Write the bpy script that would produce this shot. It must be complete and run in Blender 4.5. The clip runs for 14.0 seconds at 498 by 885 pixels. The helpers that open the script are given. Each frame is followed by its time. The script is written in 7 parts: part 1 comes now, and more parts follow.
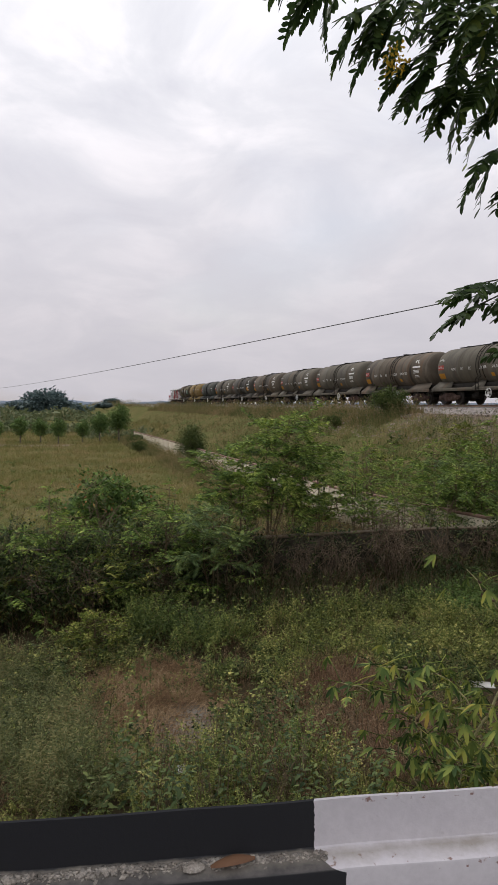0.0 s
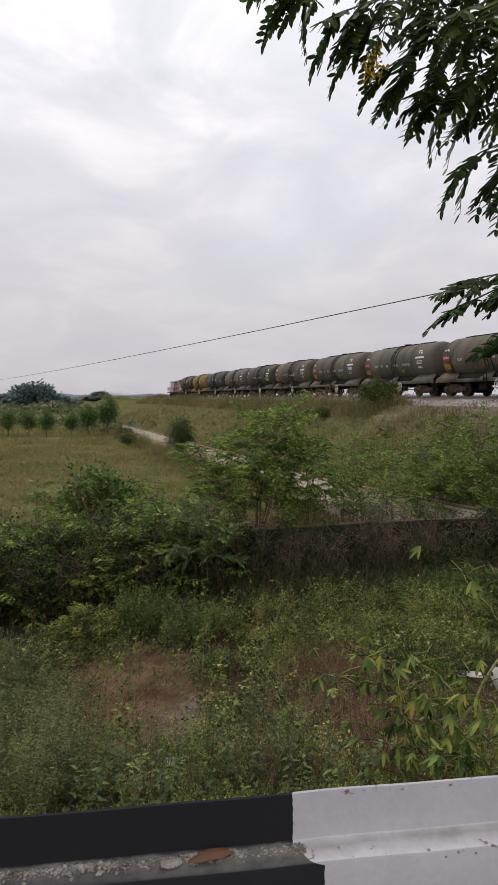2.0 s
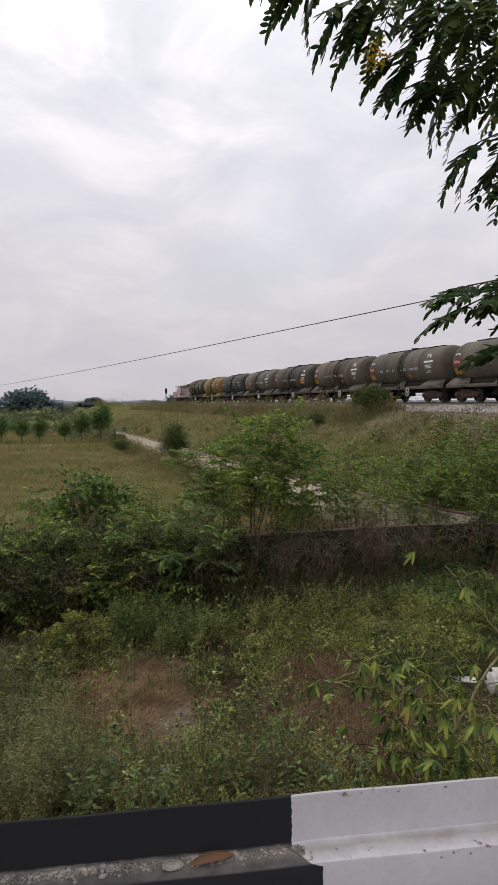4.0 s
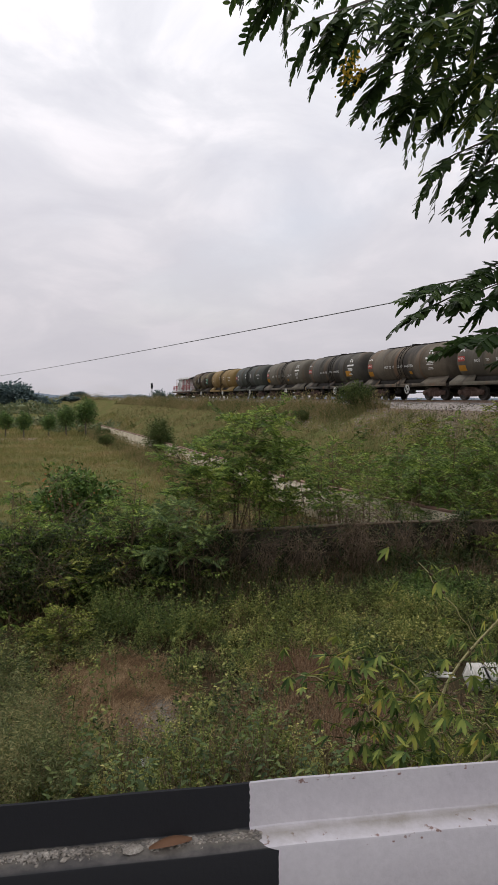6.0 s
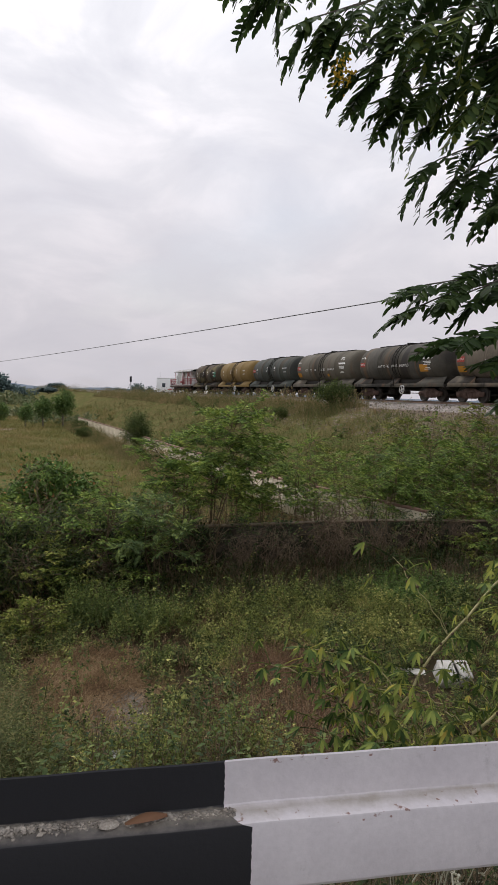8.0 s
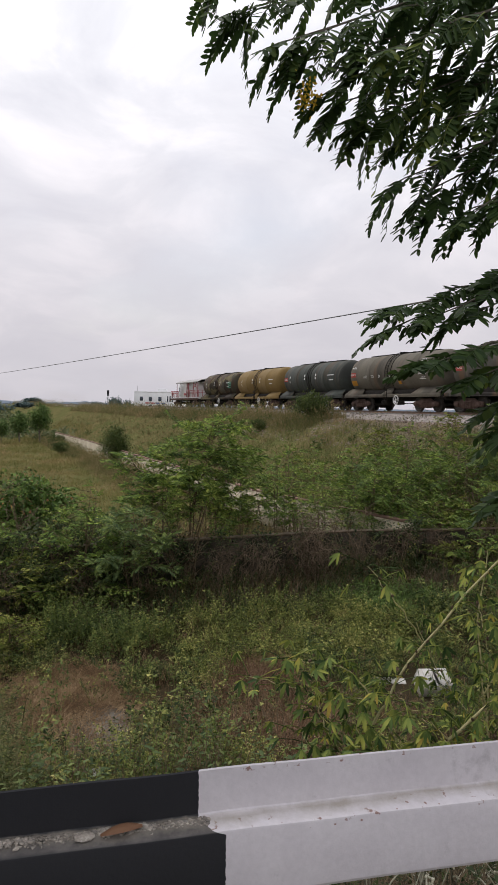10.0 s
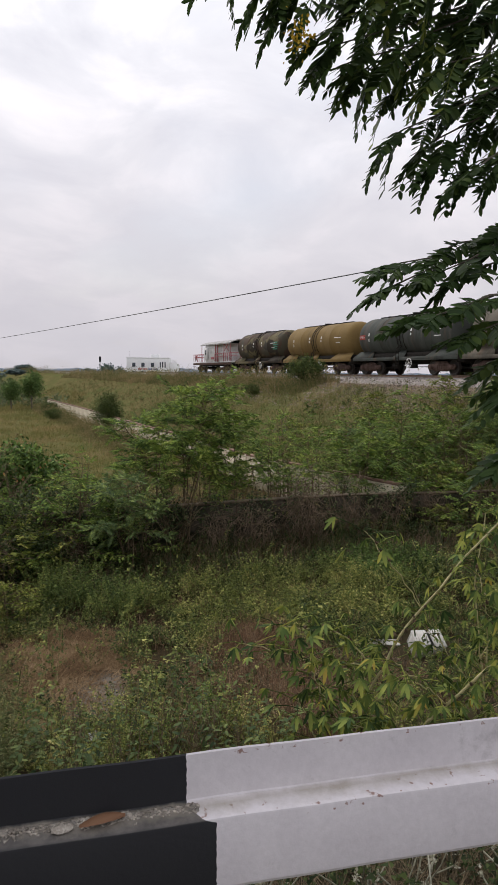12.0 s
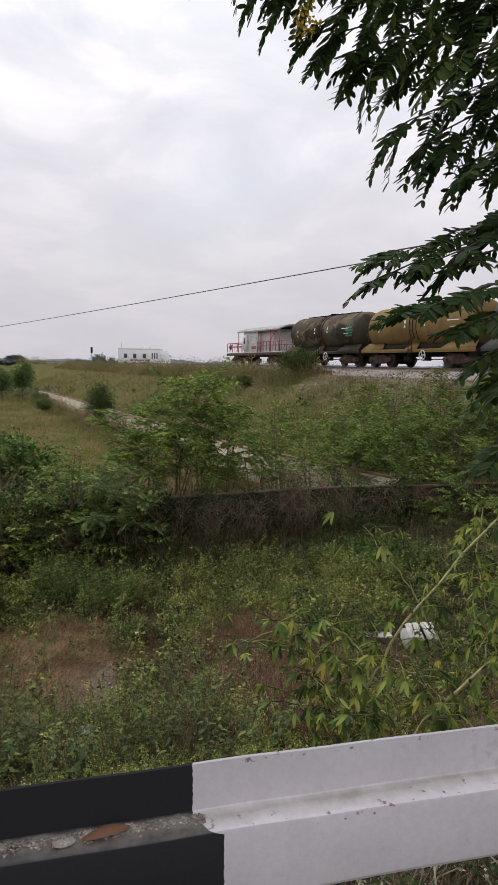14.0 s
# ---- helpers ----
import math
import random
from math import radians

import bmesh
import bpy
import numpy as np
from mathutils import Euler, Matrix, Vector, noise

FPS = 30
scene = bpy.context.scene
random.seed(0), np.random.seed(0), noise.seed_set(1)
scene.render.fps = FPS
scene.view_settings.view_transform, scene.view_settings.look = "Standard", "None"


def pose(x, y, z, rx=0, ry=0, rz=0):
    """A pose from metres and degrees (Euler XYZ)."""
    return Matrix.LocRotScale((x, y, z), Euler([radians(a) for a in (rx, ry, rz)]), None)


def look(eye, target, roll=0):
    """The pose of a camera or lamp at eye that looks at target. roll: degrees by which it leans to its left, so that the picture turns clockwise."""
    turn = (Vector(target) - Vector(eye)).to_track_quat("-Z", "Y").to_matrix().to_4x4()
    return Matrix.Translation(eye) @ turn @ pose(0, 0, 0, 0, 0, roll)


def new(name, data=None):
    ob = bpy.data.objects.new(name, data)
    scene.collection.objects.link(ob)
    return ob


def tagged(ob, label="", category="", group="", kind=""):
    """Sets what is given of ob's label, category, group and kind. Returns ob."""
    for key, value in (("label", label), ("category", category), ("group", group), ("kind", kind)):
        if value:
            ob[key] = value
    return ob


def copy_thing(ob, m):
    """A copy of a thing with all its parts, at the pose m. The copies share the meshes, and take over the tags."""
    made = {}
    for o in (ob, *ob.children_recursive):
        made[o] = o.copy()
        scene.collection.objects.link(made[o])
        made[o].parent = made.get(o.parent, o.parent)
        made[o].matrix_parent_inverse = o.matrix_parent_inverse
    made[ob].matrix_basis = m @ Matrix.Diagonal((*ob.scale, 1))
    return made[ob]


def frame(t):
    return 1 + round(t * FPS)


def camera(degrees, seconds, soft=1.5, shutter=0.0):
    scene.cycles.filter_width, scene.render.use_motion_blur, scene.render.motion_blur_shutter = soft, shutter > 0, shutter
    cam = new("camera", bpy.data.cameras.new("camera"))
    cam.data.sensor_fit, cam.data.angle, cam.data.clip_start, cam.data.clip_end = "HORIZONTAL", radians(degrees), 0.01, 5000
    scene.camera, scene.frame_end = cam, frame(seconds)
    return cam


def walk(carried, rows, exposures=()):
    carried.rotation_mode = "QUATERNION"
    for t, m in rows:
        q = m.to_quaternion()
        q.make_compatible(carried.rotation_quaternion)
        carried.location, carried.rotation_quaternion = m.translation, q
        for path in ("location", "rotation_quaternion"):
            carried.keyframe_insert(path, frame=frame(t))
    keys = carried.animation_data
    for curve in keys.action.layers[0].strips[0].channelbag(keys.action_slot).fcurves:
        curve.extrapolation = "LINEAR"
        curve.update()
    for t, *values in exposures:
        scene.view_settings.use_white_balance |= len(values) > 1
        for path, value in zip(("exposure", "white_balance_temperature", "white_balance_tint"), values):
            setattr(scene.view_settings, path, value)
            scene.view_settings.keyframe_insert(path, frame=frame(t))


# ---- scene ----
cam = camera(40.2, 14.0, soft=1.0)
PATH = [
    (0, (-0.044, 0.125, 5.153), (-0.044, 2.122, 5.041), 0.1),
    (0.5, (-0.031, 0.123, 5.153), (-0.039, 2.12, 5.036), -0.1),
    (1, (-0.017, 0.12, 5.156), (-0.007, 2.117, 5.041), -0.4),
    (1.5, (-0.017, 0.125, 5.158), (-0.003, 2.121, 5.039), -0.3),
    (2, (-0.021, 0.139, 5.151), (0.01, 2.134, 5.017), -0.1),
    (2.5, (-0.031, 0.137, 5.149), (-0.009, 2.133, 5.021), -0.1),
    (3, (-0.033, 0.107, 5.164), (0.007, 2.103, 5.05), -0.1),
    (5.5, (-0.002, 0.114, 5.155), (0.056, 2.109, 5.028), -0.3),
    (6, (0.011, 0.073, 5.166), (0.103, 2.067, 5.037), 0.4),
    (6.5, (0.004, 0.056, 5.165), (0.06, 2.052, 5.043), 0.8),
    (7, (-0.001, 0.052, 5.158), (0.094, 2.045, 5.011), 1.4),
    (9.5, (0.009, 0.03, 5.145), (0.206, 2.017, 5.036), 1.5),
    (10, (0.016, 0.007, 5.157), (0.234, 1.992, 5.056), 1.2),
    (10.5, (0.024, 0.042, 5.149), (0.276, 2.021, 5.007), 0.6),
    (11, (0.027, 0.066, 5.139), (0.282, 2.04, 4.941), 0.1),
    (11.5, (0.043, 0.104, 5.127), (0.303, 2.076, 4.92), 0.4),
    (12, (0.04, 0.14, 5.13), (0.277, 2.115, 4.928), 0.7),
    (12.5, (0.029, 0.173, 5.128), (0.282, 2.145, 4.919), 0.7),
    (13, (0.02, 0.199, 5.127), (0.268, 2.17, 4.896), 0.7),
    (13.5, (0.015, 0.199, 5.132), (0.274, 2.169, 4.902), 1.2),
    (14, (0.015, 0.194, 5.135), (0.276, 2.164, 4.909), 1.0),
]
walk(cam, [(t, look(eye, target, roll)) for t, eye, target, roll in PATH], [(0, -0.05), (7, -0.04), (9.5, 0.04), (14, 0.05)])

# ---------------------------------------------------------------- light
world = bpy.data.worlds.new("world")
scene.world = world
world.use_nodes = True
wt = world.node_tree
wt.nodes.clear()


def node(tree, kind, **sets):
    n = tree.nodes.new(kind)
    for key, value in sets.items():
        n.inputs[key.replace("_", " ")].default_value = value
    return n


def link(tree, a, ao, b, bi):
    tree.links.new(a.outputs[ao], b.inputs[bi])


def ramp(tree, stops):
    n = tree.nodes.new("ShaderNodeValToRGB")
    els = n.color_ramp.elements
    while len(els) < len(stops):
        els.new(0.5)
    for e, (p, c) in zip(els, stops):
        e.position = p
        e.color = (*c, 1) if len(c) == 3 else c
    return n


def maths(tree, op, a=0.0, b=0.0, clamp=False):
    n = tree.nodes.new("ShaderNodeMath")
    n.operation, n.use_clamp = op, clamp
    n.inputs[0].default_value, n.inputs[1].default_value = a, b
    return n


SUN_UP, SUN_TURN = radians(52), radians(-30)
sky = wt.nodes.new("ShaderNodeTexSky")
sky.sky_type, sky.sun_disc = "NISHITA", False
sky.sun_elevation, sky.sun_rotation = SUN_UP, SUN_TURN
sky.dust_density, sky.air_density = 3.0, 1.2
coord = wt.nodes.new("ShaderNodeTexCoord")
split = wt.nodes.new("ShaderNodeSeparateXYZ")
link(wt, coord, "Generated", split, 0)
# flat cloud deck: the sky's direction divided by its height
lift = maths(wt, "MAXIMUM", 0, 0.0)
link(wt, split, 2, lift, 0)
lifted = maths(wt, "ADD", 0, 0.30)
link(wt, lift, 0, lifted, 0)
dx, dy = maths(wt, "DIVIDE"), maths(wt, "DIVIDE")
link(wt, split, 0, dx, 0), link(wt, lifted, 0, dx, 1)
link(wt, split, 1, dy, 0), link(wt, lifted, 0, dy, 1)
deck = wt.nodes.new("ShaderNodeCombineXYZ")
link(wt, dx, 0, deck, 0), link(wt, dy, 0, deck, 1)
puffs = node(wt, "ShaderNodeTexNoise", Scale=2.7, Detail=7.0, Roughness=0.55, Distortion=0.45)
link(wt, deck, 0, puffs, "Vector")
holes = node(wt, "ShaderNodeTexNoise", Scale=0.8, Detail=5.0, Roughness=0.5)
link(wt, deck, 0, holes, "Vector")
height_tint = ramp(wt, [(0.0, (0.60, 0.575, 0.62)), (0.12, (0.68, 0.655, 0.70)), (0.24, (0.79, 0.77, 0.82)), (0.36, (0.90, 0.89, 0.94)), (0.55, (1.02, 1.02, 1.06))])
link(wt, lift, 0, height_tint, 0)
puff_tint = ramp(wt, [(0.35, (0.82, 0.825, 0.865)), (0.50, (0.975, 0.975, 0.99)), (0.62, (1.20, 1.17, 1.16))])
link(wt, puffs, "Fac", puff_tint, 0)
cloud = wt.nodes.new("ShaderNodeMix")
cloud.data_type, cloud.blend_type = "RGBA", "MULTIPLY"
fade = ramp(wt, [(0.0, (0.15, 0.15, 0.15)), (0.22, (0.45, 0.45, 0.45)), (0.42, (1, 1, 1))])
link(wt, lift, 0, fade, 0)
link(wt, fade, 0, cloud, 0)
link(wt, height_tint, 0, cloud, 6), link(wt, puff_tint, 0, cloud, 7)
dim = wt.nodes.new("ShaderNodeMix")
dim.data_type, dim.blend_type = "RGBA", "MULTIPLY"
dim.inputs["Factor"].default_value = 1.0
dim.inputs[7].default_value = (0.13, 0.13, 0.13, 1)
link(wt, sky, 0, dim, 6)
gap = ramp(wt, [(0.50, (0, 0, 0)), (0.72, (0.42, 0.42, 0.42))])
link(wt, holes, "Fac", gap, 0)
whole = wt.nodes.new("ShaderNodeMix")
whole.data_type = "RGBA"
link(wt, gap, 0, whole, 0), link(wt, cloud, 2, whole, 6), link(wt, dim, 2, whole, 7)
back = wt.nodes.new("ShaderNodeBackground")
back.inputs["Strength"].default_value = 1.0
link(wt, whole, 2, back, 0)
wout = wt.nodes.new("ShaderNodeOutputWorld")
link(wt, back, 0, wout, 0)

sun_data = bpy.data.lights.new("sun", "SUN")
sun_data.energy, sun_data.angle, sun_data.color = 1.2, radians(25), (1.0, 0.96, 0.9)
sun_lamp = new("sun", sun_data)
# the sky's sun_rotation turns from +y towards +x
sun_dir = Vector((math.sin(SUN_TURN) * math.cos(SUN_UP), math.cos(SUN_TURN) * math.cos(SUN_UP), math.sin(SUN_UP)))
sun_lamp.matrix_world = look(sun_dir * 80, (0, 0, 0))
scene.view_settings.exposure = 0.0

# ---------------------------------------------------------------- materials


def surface(name, a, b, scale=2.0, rough=0.8, bump=0.2, fine=25.0, metal=0.0, spots=None, spot_scale=6.0, spot_at=0.6, coords="Object", vary=0.25, island=False):
    """Two colours mixed by a coarse noise, fine grain in brightness and relief, and spots of a third colour."""
    m = bpy.data.materials.new(name)
    m.use_nodes = True
    t = m.node_tree
    bs = t.nodes["Principled BSDF"]
    co = t.nodes.new("ShaderNodeTexCoord")
    n1 = node(t, "ShaderNodeTexNoise", Scale=scale, Detail=6.0, Roughness=0.6)
    n2 = node(t, "ShaderNodeTexNoise", Scale=fine, Detail=5.0, Roughness=0.65)
    link(t, co, coords, n1, "Vector"), link(t, co, coords, n2, "Vector")
    base = ramp(t, [(0.35, a), (0.65, b)])
    link(t, n1, "Fac", base, 0)
    top = base
    top_out = 0
    if spots:
        n3 = node(t, "ShaderNodeTexNoise", Scale=spot_scale, Detail=8.0, Roughness=0.7)
        link(t, co, coords, n3, "Vector")
        cut = ramp(t, [(spot_at, (0, 0, 0)), (spot_at + 0.08, (1, 1, 1))])
        link(t, n3, "Fac", cut, 0)
        mx = t.nodes.new("ShaderNodeMix")
        mx.data_type = "RGBA"
        mx.inputs[7].default_value = (*spots, 1)
        link(t, cut, 0, mx, 0), link(t, top, top_out, mx, 6)
        top, top_out = mx, 2
    grain = ramp(t, [(0.3, (1 - vary,) * 3), (0.7, (1 + vary,) * 3)])
    link(t, n2, "Fac", grain, 0)
    mul = t.nodes.new("ShaderNodeMix")
    mul.data_type, mul.blend_type = "RGBA", "MULTIPLY"
    mul.inputs[0].default_value = 1.0
    link(t, top, top_out, mul, 6), link(t, grain, 0, mul, 7)
    top, top_out = mul, 2
    if island:
        geo = t.nodes.new("ShaderNodeNewGeometry")
        isl = ramp(t, [(0.0, (0.7, 0.7, 0.7)), (1.0, (1.3, 1.25, 1.2))])
        link(t, geo, "Random Per Island", isl, 0)
        m3 = t.nodes.new("ShaderNodeMix")
        m3.data_type, m3.blend_type = "RGBA", "MULTIPLY"
        m3.inputs[0].default_value = 1.0
        link(t, top, top_out, m3, 6), link(t, isl, 0, m3, 7)
        top, top_out = m3, 2
    link(t, top, top_out, bs, "Base Color")
    bs.inputs["Roughness"].default_value, bs.inputs["Metallic"].default_value = rough, metal
    if rough >= 0.7:
        bs.inputs["Specular IOR Level"].default_value = 0.12
    if bump:
        bp = node(t, "ShaderNodeBump", Strength=bump, Distance=0.02)
        link(t, n2, "Fac", bp, "Height"), link(t, bp, 0, bs, "Normal")
    return m


def foliage(name, stops, thin=0.35, rough=0.6, patch=1.2, gloss=0.10):
    """Leaves: colour by leaf and by patch, part of the light passes through."""
    m = bpy.data.materials.new(name)
    m.use_nodes = True
    t = m.node_tree
    bs = t.nodes["Principled BSDF"]
    geo = t.nodes.new("ShaderNodeNewGeometry")
    co = t.nodes.new("ShaderNodeTexCoord")
    n1 = node(t, "ShaderNodeTexNoise", Scale=patch, Detail=3.0)
    link(t, co, "Object", n1, "Vector")
    mixv = maths(t, "MULTIPLY", 0, 0.80)
    link(t, geo, "Random Per Island", mixv, 0)
    off = maths(t, "MULTIPLY_ADD", 0, 1.7)
    off.inputs[2].default_value = -0.80
    link(t, n1, "Fac", off, 0)
    tot = maths(t, "ADD", clamp=True)
    link(t, mixv, 0, tot, 0), link(t, off, 0, tot, 1)
    col = ramp(t, stops)
    link(t, tot, 0, col, 0)
    link(t, col, 0, bs, "Base Color")
    bs.inputs["Roughness"].default_value = rough
    bs.inputs["Specular IOR Level"].default_value = gloss
    tr = t.nodes.new("ShaderNodeBsdfTranslucent")
    link(t, col, 0, tr, "Color")
    mx = t.nodes.new("ShaderNodeMixShader")
    mx.inputs[0].default_value = thin
    link(t, bs, 0, mx, 1), link(t, tr, 0, mx, 2)
    link(t, mx, 0, t.nodes["Material Output"], 0)
    return m


def ink(name, c, rough=0.7):
    return surface(name, c, tuple(min(1, v * 1.15) for v in c), scale=6, rough=rough, bump=0.0, fine=40, vary=0.15)


M = {}
M["stem"] = surface("stem_brown", (0.10, 0.075, 0.045), (0.17, 0.13, 0.08), scale=9, fine=60)
M["stem_green"] = surface("stem_green", (0.30, 0.27, 0.11), (0.50, 0.44, 0.23), scale=9, fine=60, rough=0.6)
M["bark"] = surface("bark", (0.090, 0.075, 0.060), (0.170, 0.150, 0.120), scale=6, fine=40, bump=0.6)
M["twig"] = surface("dry_twig", (0.080, 0.056, 0.038), (0.215, 0.158, 0.108), scale=3, fine=50)
M["feather"] = foliage("feathery_leaves", [(0.0, (0.038, 0.067, 0.021)), (0.4, (0.117, 0.181, 0.045)), (0.75, (0.272, 0.374, 0.076)), (1.0, (0.496, 0.548, 0.127))], thin=0.2, patch=1.5)
M["feather_dark"] = foliage("dark_feathery_leaves", [(0.0, (0.064, 0.098, 0.047)), (0.5, (0.139, 0.197, 0.071)), (1.0, (0.291, 0.360, 0.093))], thin=0.24, patch=1.6)
M["feather_lime"] = foliage("lime_leaves", [(0.0, (0.049, 0.076, 0.015)), (0.45, (0.140, 0.173, 0.032)), (0.8, (0.312, 0.334, 0.071)), (1.0, (0.551, 0.517, 0.151))], thin=0.18, patch=1.7)
M["broad"] = foliage("broad_leaves", [(0.0, (0.041, 0.075, 0.019)), (0.5, (0.096, 0.164, 0.040)), (0.9, (0.193, 0.286, 0.070)), (1.0, (0.537, 0.266, 0.118))], thin=0.15, patch=2.2)
M["weed"] = foliage("weed_leaves", [(0.0, (0.034, 0.056, 0.016)), (0.5, (0.105, 0.148, 0.037)), (1.0, (0.29, 0.3, 0.08))], thin=0.2, patch=1.9)
M["herb"] = foliage("herb_leaves", [(0.0, (0.014, 0.026, 0.007)), (0.4, (0.059, 0.082, 0.022)), (0.72, (0.164, 0.186, 0.049)), (1.0, (0.423, 0.404, 0.126))], patch=1.8, thin=0.15)
M["silver"] = foliage("silvery_weed", [(0.0, (0.057, 0.07, 0.027)), (0.5, (0.141, 0.16, 0.064)), (1.0, (0.323, 0.286, 0.126))], thin=0.15, patch=1.6)
M["palm"] = foliage("palmate_leaves", [(0.0, (0.033, 0.061, 0.02)), (0.35, (0.093, 0.142, 0.036)), (0.7, (0.244, 0.285, 0.065)), (0.93, (0.406, 0.395, 0.082)), (1.0, (0.463, 0.348, 0.076))], patch=4.0, thin=0.2)
M["round"] = foliage("dark_bush_leaves", [(0.0, (0.046, 0.070, 0.026)), (0.5, (0.084, 0.116, 0.035)), (1.0, (0.160, 0.189, 0.056))], thin=0.25, patch=1.6)
M["young"] = foliage("young_tree_leaves", [(0.0, (0.056, 0.101, 0.037)), (0.5, (0.125, 0.198, 0.059)), (1.0, (0.250, 0.337, 0.103))], thin=0.25, patch=1.4)
# distance haze is mixed into these bluish leaf colours
M["far"] = foliage("haze_tinted_tree_leaves", [(0.0, (0.068, 0.106, 0.114)), (0.5, (0.110, 0.157, 0.153)), (1.0, (0.173, 0.223, 0.204))], thin=0.2)
M["canopy"] = foliage("canopy_leaves", [(0.0, (0.029, 0.054, 0.018)), (0.6, (0.051, 0.088, 0.025)), (0.92, (0.107, 0.152, 0.041)), (1.0, (0.21, 0.25, 0.055))], thin=0.36, rough=0.5, gloss=0.14)
M["flower"] = foliage("yellow_flowers", [(0.0, (0.36, 0.22, 0.02)), (1.0, (0.62, 0.43, 0.05))], thin=0.3)
M["grass"] = foliage("field_grass", [(0.0, (0.122, 0.137, 0.044)), (0.4, (0.203, 0.191, 0.062)), (0.75, (0.290, 0.226, 0.099)), (1.0, (0.383, 0.273, 0.154))], patch=0.16, thin=0.3, rough=0.7)
M["bank_grass"] = foliage("embankment_grass", [(0.0, (0.090, 0.108, 0.039)), (0.35, (0.161, 0.156, 0.062)), (0.7, (0.280, 0.215, 0.107)), (1.0, (0.404, 0.284, 0.166))], patch=0.28, thin=0.3, rough=0.7)
M["dry"] = foliage("dry_grass", [(0.0, (0.094, 0.055, 0.027)), (0.45, (0.194, 0.123, 0.065)), (0.8, (0.334, 0.227, 0.127)), (1.0, (0.455, 0.33, 0.198))], patch=1.6, thin=0.18, rough=0.75)
M["flowering"] = foliage("flowering_herb_leaves", [(0.0, (0.036, 0.05, 0.014)), (0.4, (0.125, 0.15, 0.036)), (0.8, (0.285, 0.3, 0.078)), (1.0, (0.53, 0.47, 0.17))], patch=1.1, thin=0.2)
M["slope_grass"] = foliage("slope_grass_blades", [(0.0, (0.085, 0.115, 0.036)), (0.4, (0.160, 0.185, 0.060)), (0.8, (0.270, 0.255, 0.100)), (1.0, (0.38, 0.30, 0.16))], patch=0.4, thin=0.25)
M["dull_broad"] = foliage("dull_broad_leaves", [(0.0, (0.027, 0.046, 0.018)), (0.55, (0.081, 0.116, 0.042)), (1.0, (0.196, 0.235, 0.077))], patch=2.5, thin=0.15)
M["fresh"] = foliage("fresh_green_leaves", [(0.0, (0.036, 0.060, 0.016)), (0.5, (0.092, 0.148, 0.036)), (1.0, (0.190, 0.265, 0.064))], patch=1.6, thin=0.2)
# dark-leaved plants, darkened further to carry shade by the wall and barrier
M["shade_leaf"] = foliage("shade_toned_leaves", [(0.0, (0.015, 0.024, 0.009)), (0.5, (0.042, 0.062, 0.019)), (0.88, (0.097, 0.121, 0.036)), (1.0, (0.212, 0.180, 0.046))], patch=1.3, thin=0.12)
M["russet"] = foliage("russet_stalks", [(0.0, (0.073, 0.041, 0.024)), (0.5, (0.192, 0.114, 0.067)), (1.0, (0.426, 0.291, 0.173))], patch=1.4, thin=0.12)
M["dead"] = foliage("dead_leaf", [(0.0, (0.13, 0.068, 0.038)), (1.0, (0.23, 0.125, 0.075))], thin=0.1)
M["wall_dark"] = surface("weathered_plaster", (0.036, 0.029, 0.021), (0.098, 0.078, 0.058), scale=0.8, fine=18, bump=0.5, spots=(0.028, 0.029, 0.017), spot_scale=2.2, spot_at=0.48, vary=0.4)
M["coping"] = surface("stained_concrete", (0.059, 0.045, 0.030), (0.132, 0.100, 0.069), scale=2, fine=22, bump=0.4, spots=(0.098, 0.074, 0.050), spot_scale=5)
M["wall_pale"] = surface("pale_painted_panel", (0.52, 0.455, 0.335), (0.66, 0.590, 0.450), scale=0.9, fine=15, bump=0.25, spots=(0.30, 0.23, 0.16), spot_scale=1.7, spot_at=0.57)
M["wall_red"] = surface("red_oxide_coping", (0.20, 0.115, 0.088), (0.29, 0.185, 0.145), scale=1.2, fine=20, bump=0.2)
M["ballast"] = surface("ballast_stone", (0.205, 0.180, 0.168), (0.37, 0.345, 0.325), scale=5, fine=30, bump=0.8, vary=0.4, island=True)
M["rail_steel"] = surface("rusty_rail", (0.13, 0.085, 0.06), (0.22, 0.15, 0.11), scale=3, fine=40, rough=0.6, metal=0.4)
M["concrete"] = surface("sleeper_concrete", (0.26, 0.25, 0.23), (0.36, 0.34, 0.32), scale=3, fine=30)
M["asphalt"] = surface("asphalt", (0.045, 0.045, 0.046), (0.065, 0.063, 0.062), scale=0.7, fine=90, bump=0.5, vary=0.35)
M["foam"] = surface("soiled_foam", (0.42, 0.40, 0.36), (0.62, 0.60, 0.56), scale=5, fine=60, bump=0.15, vary=0.12, spots=(0.26, 0.23, 0.19), spot_scale=9, spot_at=0.68)
M["litter"] = surface("litter_plastic", (0.36, 0.36, 0.36), (0.55, 0.55, 0.55), scale=9, fine=50, rough=0.35)
M["wire"] = ink("wire_black", (0.06, 0.06, 0.065), 0.5)
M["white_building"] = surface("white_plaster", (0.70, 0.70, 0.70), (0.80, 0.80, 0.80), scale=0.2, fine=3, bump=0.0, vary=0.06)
M["pane"] = ink("dark_pane", (0.05, 0.06, 0.075), 0.2)
M["sign_red"] = ink("sign_red", (0.42, 0.10, 0.10))
M["sign_blue"] = ink("sign_blue", (0.16, 0.20, 0.38))
M["steel_dark"] = surface("dark_running_gear", (0.014, 0.013, 0.011), (0.030, 0.025, 0.021), scale=4, fine=30, rough=0.75, bump=0.3)
